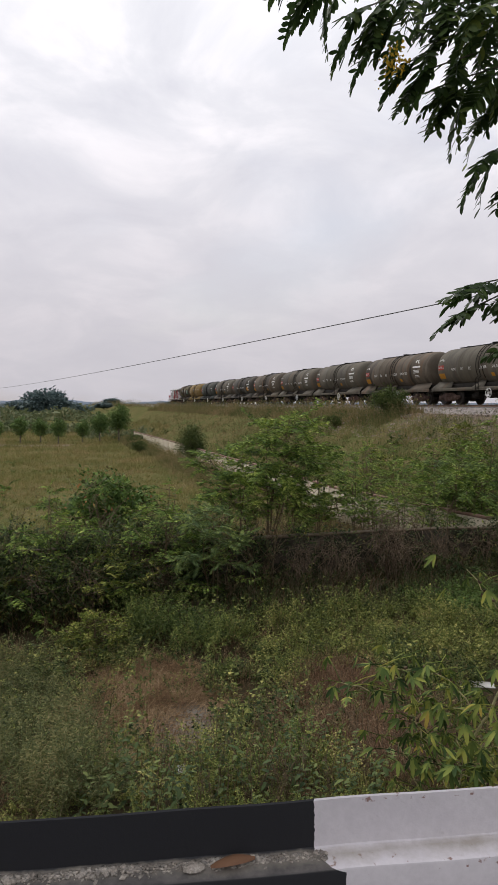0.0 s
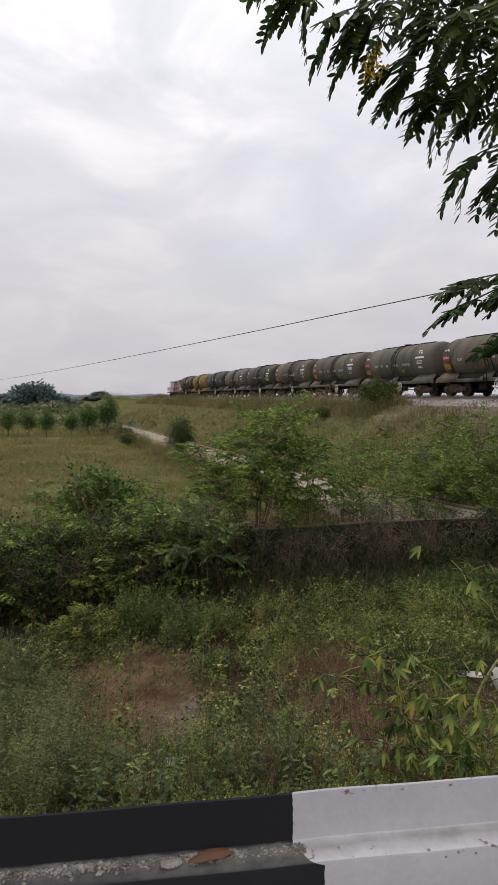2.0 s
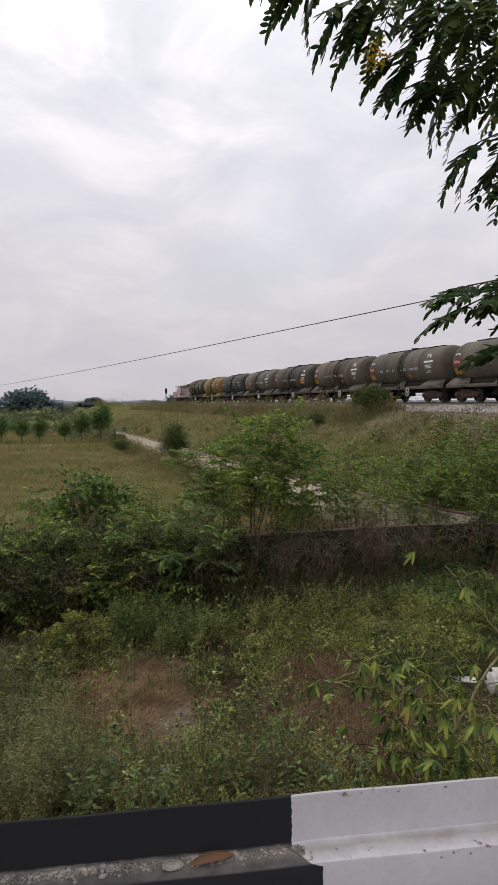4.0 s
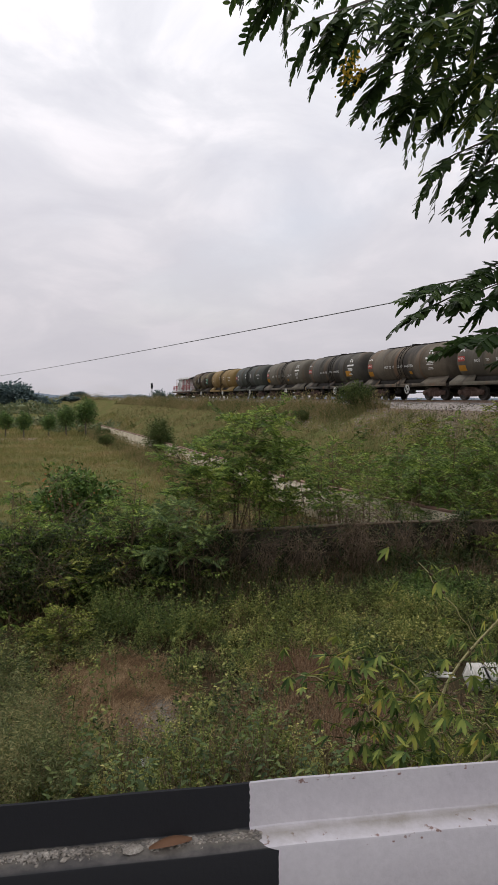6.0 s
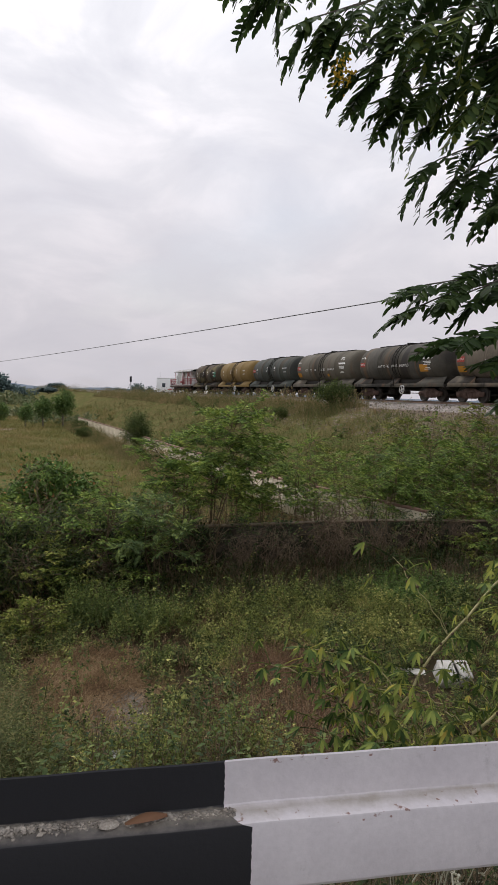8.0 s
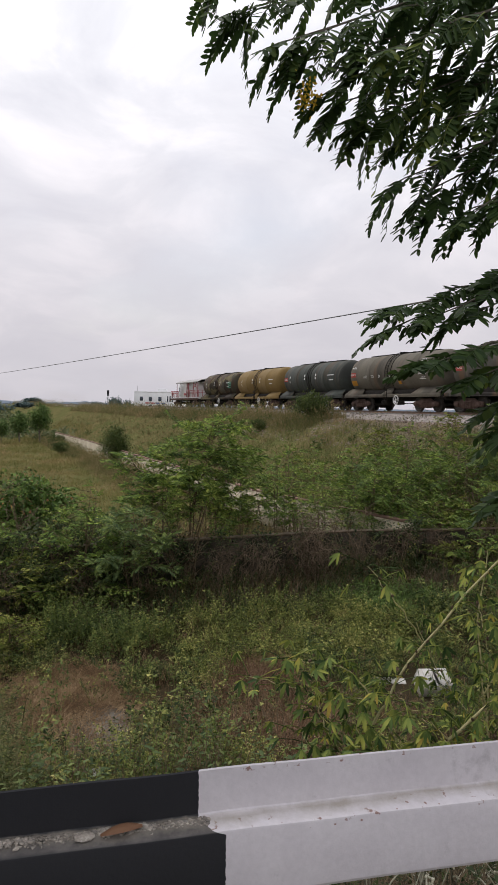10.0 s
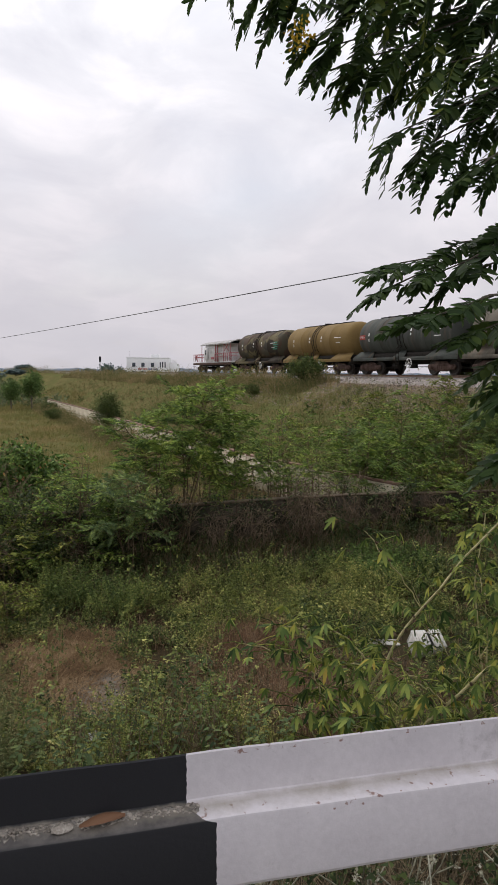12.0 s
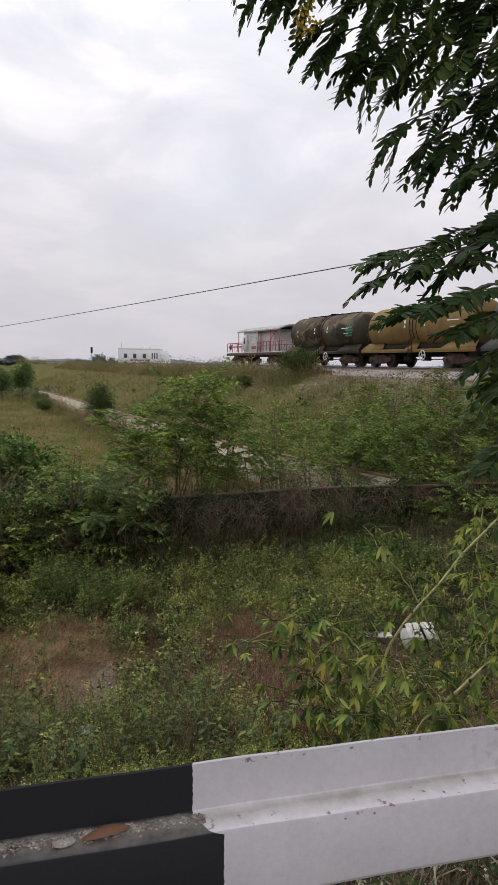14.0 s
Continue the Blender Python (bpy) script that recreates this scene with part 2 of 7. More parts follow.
M["gear_brown"] = surface("dusty_bogie", (0.070, 0.044, 0.036), (0.125, 0.085, 0.070), scale=4, fine=30, rough=0.8, bump=0.3)
M["wheel"] = surface("wheel_steel", (0.030, 0.025, 0.022), (0.060, 0.051, 0.042), scale=5, fine=40, rough=0.6, metal=0.3)
M["chalk"] = ink("white_marking", (0.68, 0.68, 0.66))
M["plate_red"] = ink("red_plate", (0.34, 0.06, 0.05))
M["plate_orange"] = ink("orange_plate", (0.42, 0.20, 0.03))
M["plate_green"] = ink("green_plate", (0.06, 0.20, 0.14))
M["van_white"] = surface("faded_white_paint", (0.55, 0.54, 0.53), (0.68, 0.67, 0.66), scale=1.2, fine=25, rough=0.6, bump=0.1, spots=(0.36, 0.22, 0.18), spot_scale=2.6, spot_at=0.60, vary=0.12)
M["van_roof"] = surface("weathered_roof", (0.30, 0.29, 0.285), (0.42, 0.41, 0.40), scale=1.0, fine=20, rough=0.7, bump=0.1, spots=(0.22, 0.15, 0.12), spot_scale=2.0, spot_at=0.58)
M["van_red"] = surface("red_railing_paint", (0.30, 0.07, 0.08), (0.40, 0.12, 0.12), scale=3, fine=30, rough=0.6)
M["steel_light"] = surface("pale_hand_wheel", (0.50, 0.50, 0.48), (0.62, 0.61, 0.59), scale=5, fine=30)
M["signal_black"] = ink("signal_black", (0.03, 0.03, 0.035))
M["signal_grey"] = ink("signal_post_grey", (0.35, 0.35, 0.36))
M["path"] = surface("pale_dirt", (0.180, 0.133, 0.101), (0.245, 0.191, 0.151), scale=0.5, fine=8, bump=0.2)


def tank_paint(name, a, b, streak, camo=None, smear=0.45, rust=0.35):
    """Painted tank barrel: patches, rain streaks that run down the side, dust."""
    m = surface(name, a, b, scale=0.45, rough=0.72, bump=0.06, fine=14, vary=0.12)
    t = m.node_tree
    bs = t.nodes["Principled BSDF"]
    old = bs.inputs["Base Color"].links[0].from_socket
    co = t.nodes.new("ShaderNodeTexCoord")
    mp = t.nodes.new("ShaderNodeMapping")
    mp.inputs["Scale"].default_value = (1.3, 0.12, 0.10)
    link(t, co, "Object", mp, 0)
    ns = node(t, "ShaderNodeTexNoise", Scale=1.6, Detail=7.0, Roughness=0.62)
    link(t, mp, 0, ns, "Vector")
    cut = ramp(t, [(0.52, (0, 0, 0)), (0.70, (0.55, 0.55, 0.55))])
    link(t, ns, "Fac", cut, 0)
    for k, (patch, cutoff) in enumerate(camo or ()):
        shift = t.nodes.new("ShaderNodeMapping")
        shift.inputs["Location"].default_value = (7.3 * k, 3.1 * k, 1.7 * k)
        shift.inputs["Scale"].default_value = (0.55, 0.9, 0.75)
        link(t, co, "Object", shift, 0)
        n4 = node(t, "ShaderNodeTexNoise", Scale=0.62, Detail=3.0, Distortion=0.7)
        link(t, shift, 0, n4, "Vector")
        edge = ramp(t, [(cutoff - 0.04, (0, 0, 0)), (cutoff - 0.02, (0.95, 0.95, 0.95))])
        link(t, n4, "Fac", edge, 0)
        over = t.nodes.new("ShaderNodeMix")
        over.data_type = "RGBA"
        over.inputs[7].default_value = (*patch, 1)
        link(t, edge, 0, over, 0)
        t.links.new(old, over.inputs[6])
        old = over.outputs[2]
    def stained(fac, colour):
        nonlocal old
        mx = t.nodes.new("ShaderNodeMix")
        mx.data_type = "RGBA"
        mx.inputs[7].default_value = (*colour, 1)
        link(t, fac, 0, mx, 0)
        t.links.new(old, mx.inputs[6])
        old = mx.outputs[2]

    stained(cut, streak)
    for seed, across, at, most, colour in ((3.1, 0.55, 0.50, smear, (0.028, 0.025, 0.024)), (8.7, 1.1, 0.53, rust, (0.165, 0.098, 0.060)), (14.2, 2.6, 0.60, rust * 0.8, (0.22, 0.19, 0.155))):
        info = t.nodes.new("ShaderNodeObjectInfo")
        spread = t.nodes.new("ShaderNodeVectorMath")
        spread.operation = "MULTIPLY_ADD"
        t.links.new(co.outputs["Object"], spread.inputs[0])
        spread.inputs[1].default_value = (across, 0.10, 0.16)
        hop = t.nodes.new("ShaderNodeCombineXYZ")
        far_hop = maths(t, "MULTIPLY_ADD", 0, 37.0)
        far_hop.inputs[2].default_value = seed
        link(t, info, "Random", far_hop, 0)
        link(t, far_hop, 0, hop, 0)
        t.links.new(hop.outputs[0], spread.inputs[2])
        ns = node(t, "ShaderNodeTexNoise", Scale=1.0, Detail=6.0, Roughness=0.6, Distortion=0.3)
        link(t, spread, 0, ns, "Vector")
        fac = ramp(t, [(at, (0, 0, 0)), (at + 0.10, (most, most, most))])
        link(t, ns, "Fac", fac, 0)
        stained(fac, colour)
    t.links.new(old, bs.inputs["Base Color"])
    return m


M["tank_olive"] = tank_paint("olive_tank", (0.105, 0.094, 0.074), (0.150, 0.134, 0.106), (0.072, 0.060, 0.050))
M["tank_umber"] = tank_paint("umber_tank", (0.092, 0.076, 0.058), (0.165, 0.138, 0.106), (0.045, 0.036, 0.030), smear=0.8, rust=0.7)
M["tank_slate"] = tank_paint("slate_tank", (0.050, 0.057, 0.050), (0.080, 0.088, 0.078), (0.11, 0.11, 0.105))
M["tank_ochre"] = tank_paint("ochre_tank", (0.185, 0.122, 0.046), (0.235, 0.160, 0.064), (0.14, 0.095, 0.042), smear=0.12, rust=0.15)
M["tank_black"] = tank_paint("streaked_dark_tank", (0.050, 0.046, 0.040), (0.105, 0.098, 0.082), (0.13, 0.105, 0.07), smear=0.8, rust=0.6)
M["tank_camo"] = tank_paint("camouflage_tank", (0.125, 0.105, 0.055), (0.165, 0.140, 0.080), (0.085, 0.070, 0.045), camo=(((0.072, 0.046, 0.032), 0.50), ((0.068, 0.062, 0.042), 0.58), ((0.040, 0.033, 0.026), 0.60)), smear=0.2, rust=0.1)

# ground: soil with dead matter, trodden bare earth, reddish gravel near the track
TRACK_AT, TRACK_TURN, RAIL_TOP = Vector((31.366, -4.44)), radians(-74.22), 5.16
TD = np.array([math.cos(TRACK_TURN), math.sin(TRACK_TURN)])
TN = np.array([-TD[1], TD[0]])


def ground_material():
    m = surface("ground_soil", (0.098, 0.088, 0.038), (0.165, 0.140, 0.063), scale=0.35, rough=0.95, bump=0.5, fine=9, spots=(0.105, 0.110, 0.042), spot_scale=0.25, spot_at=0.47, vary=0.3)
    t = m.node_tree
    bs = t.nodes["Principled BSDF"]
    bs.inputs["Specular IOR Level"].default_value = 0.0
    old = bs.inputs["Base Color"].links[0].from_socket
    co = t.nodes.new("ShaderNodeTexCoord")

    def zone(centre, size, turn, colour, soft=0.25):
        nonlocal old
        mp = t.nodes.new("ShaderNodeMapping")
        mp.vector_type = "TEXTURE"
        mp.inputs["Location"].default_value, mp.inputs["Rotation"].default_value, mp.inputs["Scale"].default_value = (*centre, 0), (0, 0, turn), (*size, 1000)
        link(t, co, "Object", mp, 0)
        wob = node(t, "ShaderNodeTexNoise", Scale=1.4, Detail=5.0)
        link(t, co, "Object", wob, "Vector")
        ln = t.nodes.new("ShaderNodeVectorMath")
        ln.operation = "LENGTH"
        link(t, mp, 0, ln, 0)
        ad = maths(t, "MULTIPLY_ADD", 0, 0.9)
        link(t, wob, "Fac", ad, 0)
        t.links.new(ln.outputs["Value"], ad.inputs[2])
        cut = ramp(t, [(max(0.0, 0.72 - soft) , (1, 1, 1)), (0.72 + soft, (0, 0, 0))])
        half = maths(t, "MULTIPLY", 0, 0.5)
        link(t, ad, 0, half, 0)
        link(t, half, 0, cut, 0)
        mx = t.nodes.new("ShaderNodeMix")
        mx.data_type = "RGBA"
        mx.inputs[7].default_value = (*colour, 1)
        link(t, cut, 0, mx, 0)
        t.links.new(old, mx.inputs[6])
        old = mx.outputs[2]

    # litter soil in the hollow, shade of the weed gaps put into its colour
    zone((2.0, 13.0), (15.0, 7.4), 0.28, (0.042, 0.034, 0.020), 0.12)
    zone((-1.05, 10.7), (0.60, 1.05), -0.1, (0.185, 0.168, 0.146), 0.2)
    # dark soil below the barrier, shade under the plants put into its colour
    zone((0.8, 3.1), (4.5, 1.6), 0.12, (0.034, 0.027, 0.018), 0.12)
    zone((1.5, 24.0), (2.2, 2.6), 0.4, (0.24, 0.125, 0.075), 0.3)
    a = TRACK_AT
    zone((a.x - TD[0] * 36, a.y - TD[1] * 36), (26, 6.0), TRACK_TURN, (0.20, 0.155, 0.125), 0.15)
    t.links.new(old, bs.inputs["Base Color"])
    return m


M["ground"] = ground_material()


def guard_paint():
    """Black and white bands with a brushed edge, dirt in the inner corner, rust along the edges."""
    m = surface("band_paint", (0.56, 0.525, 0.545), (0.635, 0.60, 0.615), scale=5, rough=0.68, bump=0.08, fine=70, vary=0.05)
    t = m.node_tree
    bs = t.nodes["Principled BSDF"]
    white = bs.inputs["Base Color"].links[0].from_socket
    co = t.nodes.new("ShaderNodeTexCoord")
    sp = t.nodes.new("ShaderNodeSeparateXYZ")
    link(t, co, "Object", sp, 0)

    def mixed(fac, colour):
        nonlocal white
        mx = t.nodes.new("ShaderNodeMix")
        mx.data_type = "RGBA"
        mx.inputs[7].default_value = (*colour, 1)
        t.links.new(fac, mx.inputs[0])
        t.links.new(white, mx.inputs[6])
        white = mx.outputs[2]

    # rust specks near the two front edges
    sn = node(t, "ShaderNodeTexNoise", Scale=55.0, Detail=3.0)
    link(t, co, "Object", sn, "Vector")
    long_n = node(t, "ShaderNodeTexNoise", Scale=5.0, Detail=2.0)
    link(t, co, "Object", long_n, "Vector")
    # band step: the lower face's band ends further along
    step = t.nodes.new("ShaderNodeMapRange")
    step.inputs["From Min"].default_value, step.inputs["From Max"].default_value = -0.087, -0.101
    step.inputs["To Min"].default_value, step.inputs["To Max"].default_value = 0.0, 0.046
    link(t, sp, 2, step, 0)
    edge_n = node(t, "ShaderNodeTexNoise", Scale=90.0, Detail=2.0)
    link(t, co, "Object", edge_n, "Vector")
    wob = maths(t, "MULTIPLY_ADD", 0, 0.006)
    wob.inputs[2].default_value = -0.003
    link(t, edge_n, "Fac", wob, 0)
    s1 = maths(t, "SUBTRACT")
    link(t, sp, 0, s1, 0), link(t, step, 0, s1, 1)
    s2 = maths(t, "ADD")
    link(t, s1, 0, s2, 0), link(t, wob, 0, s2, 1)
    s3 = maths(t, "MULTIPLY", 0, 0.5)
    link(t, s2, 0, s3, 0)
    fr = maths(t, "FRACT")
    link(t, s3, 0, fr, 0)
    band = maths(t, "GREATER_THAN", 0, 0.5)
    link(t, fr, 0, band, 0)
    rust = ramp(t, [(0.63, (0, 0, 0)), (0.69, (0.85, 0.85, 0.85))])
    link(t, sn, "Fac", rust, 0)
    for z0, wide in ((0.0, 0.011), (-0.099, 0.010)):
        dd = maths(t, "SUBTRACT", 0, z0)
        link(t, sp, 2, dd, 0)
        ab = maths(t, "ABSOLUTE")
        link(t, dd, 0, ab, 0)
        near = maths(t, "LESS_THAN", 0, wide)
        link(t, ab, 0, near, 0)
        both = maths(t, "MULTIPLY")
        link(t, near, 0, both, 0), link(t, rust, 0, both, 1)
        mixed(both.outputs[0], (0.20, 0.09, 0.06))
    # grey smudges scattered over the paint
    sm = node(t, "ShaderNodeTexNoise", Scale=9.0, Detail=7.0, Roughness=0.75)
    link(t, co, "Object", sm, "Vector")
    smudge = ramp(t, [(0.58, (0, 0, 0)), (0.78, (0.55, 0.55, 0.55))])
    link(t, sm, "Fac", smudge, 0)
    mixed(smudge.outputs[0], (0.17, 0.155, 0.15))
    mixed(band.outputs[0], (0.0085, 0.0088, 0.0115))
    # dust lying on the ledge
    ledge = t.nodes.new("ShaderNodeMapRange")
    ledge.inputs["From Min"].default_value, ledge.inputs["From Max"].default_value = -0.0975, -0.0945
    link(t, sp, 2, ledge, 0)
    lid_ = t.nodes.new("ShaderNodeMapRange")
    lid_.inputs["From Min"].default_value, lid_.inputs["From Max"].default_value = -0.086, -0.088
    link(t, sp, 2, lid_, 0)
    film_n = node(t, "ShaderNodeTexNoise", Scale=22.0, Detail=5.0, Roughness=0.7)
    link(t, co, "Object", film_n, "Vector")
    film = ramp(t, [(0.35, (0.30, 0.30, 0.30)), (0.65, (0.75, 0.75, 0.75))])
    link(t, film_n, "Fac", film, 0)
    f1, f2, f3 = maths(t, "MULTIPLY"), maths(t, "MULTIPLY"), maths(t, "MULTIPLY")
    link(t, ledge, 0, f1, 0), link(t, lid_, 0, f1, 1)
    link(t, f1, 0, f2, 0), link(t, film, 0, f2, 1)
    link(t, f2, 0, f3, 0), link(t, band, 0, f3, 1)
    mixed(f3.outputs[0], (0.145, 0.130, 0.118))
    # dirt washed into the corner
    dd = maths(t, "SUBTRACT", 0, -0.0885)
    link(t, sp, 2, dd, 0)
    ab = maths(t, "ABSOLUTE")
    link(t, dd, 0, ab, 0)
    dn = node(t, "ShaderNodeTexNoise", Scale=14.0, Detail=6.0, Roughness=0.7)
    link(t, co, "Object", dn, "Vector")
    sc = maths(t, "MULTIPLY_ADD", 0, 0.0135)
    sc.inputs[2].default_value = -0.0032
    link(t, dn, "Fac", sc, 0)
    inn = maths(t, "SUBTRACT")
    link(t, sc, 0, inn, 0), link(t, ab, 0, inn, 1)
    soft = t.nodes.new("ShaderNodeMapRange")
    soft.inputs["From Min"].default_value, soft.inputs["From Max"].default_value = -0.002, 0.0045
    soft.inputs["To Max"].default_value = 0.8
    link(t, inn, 0, soft, 0)
    mixed(soft.outputs[0], (0.29, 0.255, 0.205))
    t.links.new(white, bs.inputs["Base Color"])
    return m


M["guard"] = guard_paint()

# ---------------------------------------------------------------- mesh helpers
rng = np.random.default_rng(7)


def rot_z(a):
    c, s = np.cos(a), np.sin(a)
    return np.array([[c, -s, 0], [s, c, 0], [0, 0, 1]])


class Pile:
    """Triangles collected into one mesh."""

    def __init__(self):
        self.v, self.f, self.n = [], [], 0

    def add(self, vf, m=None, at=(0, 0, 0)):
        v, f = np.asarray(vf[0], float), np.asarray(vf[1], int)
        if m is not None:
            v = v @ np.asarray(m).T
        self.v.append(v + np.asarray(at, float))
        self.f.append(f + self.n)
        self.n += len(v)
        return self

    def get(self):
        return np.concatenate(self.v), np.concatenate(self.f)


def mesh_of(name, vf, material, smooth=None):
    v, f = vf
    v, f = np.asarray(v, np.float32), np.asarray(f, np.int32)
    me = bpy.data.meshes.new(name)
    me.vertices.add(len(v))
    me.vertices.foreach_set("co", v.ravel())
    me.loops.add(f.size)
    me.loops.foreach_set("vertex_index", f.ravel())
    me.polygons.add(len(f))
    me.polygons.foreach_set("loop_start", np.arange(0, f.size, 3, dtype=np.int32))
    me.update(calc_edges=True)
    me.materials.append(material)
    if smooth is not None:
        me.polygons.foreach_set("use_smooth", np.ones(len(f), bool))
        me.set_sharp_from_angle(angle=radians(smooth))
    return me


def part(name, vf, material, parent, label="", smooth=None, m=None):
    me = vf if isinstance(vf, bpy.types.Mesh) else mesh_of(name, vf, material, smooth)
    ob = new(name, me)
    ob.parent = parent
    if m is not None:
        ob.matrix_basis = m
    if label:
        tagged(ob, label)
    return ob


def thing(name, label, category, m=None, group="", kind=""):
    ob = new(name)
    ob.empty_display_size = 0.2
    if m is not None:
        ob.matrix_basis = m
    return tagged(ob, label, category, group, kind)


def solid(name, vf, material, label, category="", kind="", smooth=None, group=""):
    return tagged(new(name, mesh_of(name, vf, material, smooth)), label, category, group, kind)


def hull_faces():
    bm = bmesh.new()
    corners = []
    for sx in (-1, 1):
        for sy in (-1, 1):
            for sz in (-1, 1):
                for ax in range(3):
                    p = [sx, sy, sz]
                    for k in range(3):
                        if k != ax:
                            p[k] *= 0.8
                    corners.append(p)
    vs = [bm.verts.new(p) for p in corners]
    bmesh.ops.convex_hull(bm, input=vs)
    bmesh.ops.triangulate(bm, faces=bm.faces)
    bm.verts.index_update()
    f = np.array([[v.index for v in fc.verts] for fc in bm.faces])
    bm.free()
    return f


BOX_F = hull_faces()


def box(c, s, b=0.01):
    """A box with bevelled edges: centre, whole size, bevel."""
    s = np.asarray(s, float) / 2
    b = min(b, s.min() * 0.6)
    v = []
    for sx in (-1, 1):
        for sy in (-1, 1):
            for sz in (-1, 1):
                for ax in range(3):
                    p = np.array([sx, sy, sz]) * s
                    for k in range(3):
                        if k != ax:
                            p[k] -= np.sign(p[k]) * b
                    v.append(p)
    return np.array(v) + np.asarray(c, float), BOX_F


def lathe(profile, n=24, axis="x", close=True):
    """Turns (along, radius) pairs about an axis."""
    pr = np.asarray(profile, float)
    a = np.arange(n) * 2 * np.pi / n
    v = np.stack([np.repeat(pr[:, 0], n), np.outer(pr[:, 1], np.cos(a)).ravel(), np.outer(pr[:, 1], np.sin(a)).ravel()], 1)
    f = []
    for i in range(len(pr) - 1):
        for j in range(n):
            k = (j + 1) % n
            p, q, r, s = i * n + j, i * n + k, (i + 1) * n + k, (i + 1) * n + j
            f += [(p, s, r), (p, r, q)]
    if axis == "y":
        v = v[:, [1, 0, 2]] * np.array([-1, 1, 1])
    if axis == "z":
        v = v[:, [1, 2, 0]]
    return v, np.array(f)


def tube(points, radii, n=6):
    p = np.asarray(points, float)
    r = np.broadcast_to(np.asarray(radii, float), (len(p),))
    t = np.gradient(p, axis=0)
    t /= np.linalg.norm(t, axis=1)[:, None] + 1e-9
    ref = np.where(np.abs(t[:, 2:3]) > 0.9, np.array([[1.0, 0, 0]]), np.array([[0, 0, 1.0]]))
    u = np.cross(t, ref)
    u /= np.linalg.norm(u, axis=1)[:, None] + 1e-9
    w = np.cross(t, u)
    a = np.arange(n) * 2 * np.pi / n
    v = (p[:, None] + r[:, None, None] * (u[:, None] * np.cos(a)[None, :, None] + w[:, None] * np.sin(a)[None, :, None])).reshape(-1, 3)
    f = []
    for i in range(len(p) - 1):
        for j in range(n):
            k = (j + 1) % n
            f += [(i * n + j, i * n + k, (i + 1) * n + k), (i * n + j, (i + 1) * n + k, (i + 1) * n + j)]
    for i, s in ((0, -1), (len(p) - 1, 1)):
        for j in range(1, n - 1):
            tri = (i * n, i * n + j, i * n + j + 1)
            f.append(tri if s > 0 else tri[::-1])
    return v, np.array(f)


def rod(a, b, r, n=6):
    return tube([a, b], [r, r], n)


def extrude(profile, x0, x1):
    """A closed (y, z) outline, convex or star-shaped from its middle, drawn along x."""
    pr = np.asarray(profile, float)
    n = len(pr)
    v = np.concatenate([np.c_[np.full(n, x0), pr], np.c_[np.full(n, x1), pr], [[x0, *pr.mean(0)], [x1, *pr.mean(0)]]])
    f = []
    for j in range(n):
        k = (j + 1) % n
        f += [(j, k, n + k), (j, n + k, n + j), (2 * n, k, j), (2 * n + 1, n + j, n + k)]
    return v, np.array(f)


def frame_of(d, up=(0, 0, 1)):
    """Columns: along d, sideways, and the leaf's face."""
    d = np.asarray(d, float)
    d = d / (np.linalg.norm(d) + 1e-9)
    s = np.cross(up, d)
    if np.linalg.norm(s) < 1e-3:
        s = np.cross((1, 0, 0), d)
    s = s / np.linalg.norm(s)
    return np.stack([d, s, np.cross(d, s)], 1)


def leaf(length, width, fold=0.25, curl=0.0):
    """A small leaf of two folded halves, along x."""
    h = width / 2
    return np.array([[0, 0, 0], [length * 0.45, -h, h * fold], [length, 0, -curl * length], [length * 0.45, h, h * fold]]), np.array([[0, 1, 2], [0, 2, 3]])


def chip(length, width, curl=0.1):
    """A tiny leaf of one face, along x."""
    h = width / 2
    return np.array([[0, 0, 0], [length * 0.7, -h, h * 0.2], [length, h * 0.7, -curl * length]]), np.array([[0, 1, 2]])


def oval_leaf(length, width, fold=0.2, curl=0.15):
    h = width / 2
    v = [[0, 0, 0]]
    for x, w in ((0.14, 0.62), (0.45, 1.0), (0.8, 0.72)):
        v += [[x * length, -h * w, h * w * fold - curl * length * x * x], [x * length, h * w, h * w * fold - curl * length * x * x]]
    v += [[length, 0, -curl * length], [0.45 * length, 0, -curl * length * 0.2]]
    f = [[0, 1, 8], [8, 2, 0], [1, 3, 8], [3, 5, 8], [5, 7, 8], [7, 6, 8], [6, 4, 8], [4, 2, 8]]
    return np.array(v), np.array(f)


def scatter(templates, at, size, spin=True, tilt=0.15):
    """Copies of templates at the places given, joined."""
    at, size = np.asarray(at, float), np.asarray(size, float)
    pick = rng.integers(0, len(templates), len(at))
    vs, fs, base = [], [], 0
    for k, (tv, tf) in enumerate(templates):
        idx = np.nonzero(pick == k)[0]
        if not len(idx):
            continue
        a = rng.uniform(0, 2 * np.pi, len(idx))
        c, s = np.cos(a), np.sin(a)
        v = tv[None] * size[idx][:, None, None]
        x = v[..., 0] * c[:, None] - v[..., 1] * s[:, None]
        y = v[..., 0] * s[:, None] + v[..., 1] * c[:, None]
        lean = rng.normal(0, tilt, (len(idx), 2))
        x = x + v[..., 2] * lean[:, :1]
        y = y + v[..., 2] * lean[:, 1:]
        v = np.stack([x, y, v[..., 2]], -1) + at[idx][:, None]
        m = len(tv)
        vs.append(v.reshape(-1, 3))
        fs.append((tf[None] + (np.arange(len(idx)) * m)[:, None, None]).reshape(-1, 3) + base)
        base += m * len(idx)
    return np.concatenate(vs), np.concatenate(fs)


# ---------------------------------------------------------------- ground
GU = np.array([0.9926, 0.1213])
GN = np.array([-GU[1], GU[0]])
GAT = np.array([0.073, 1.299])


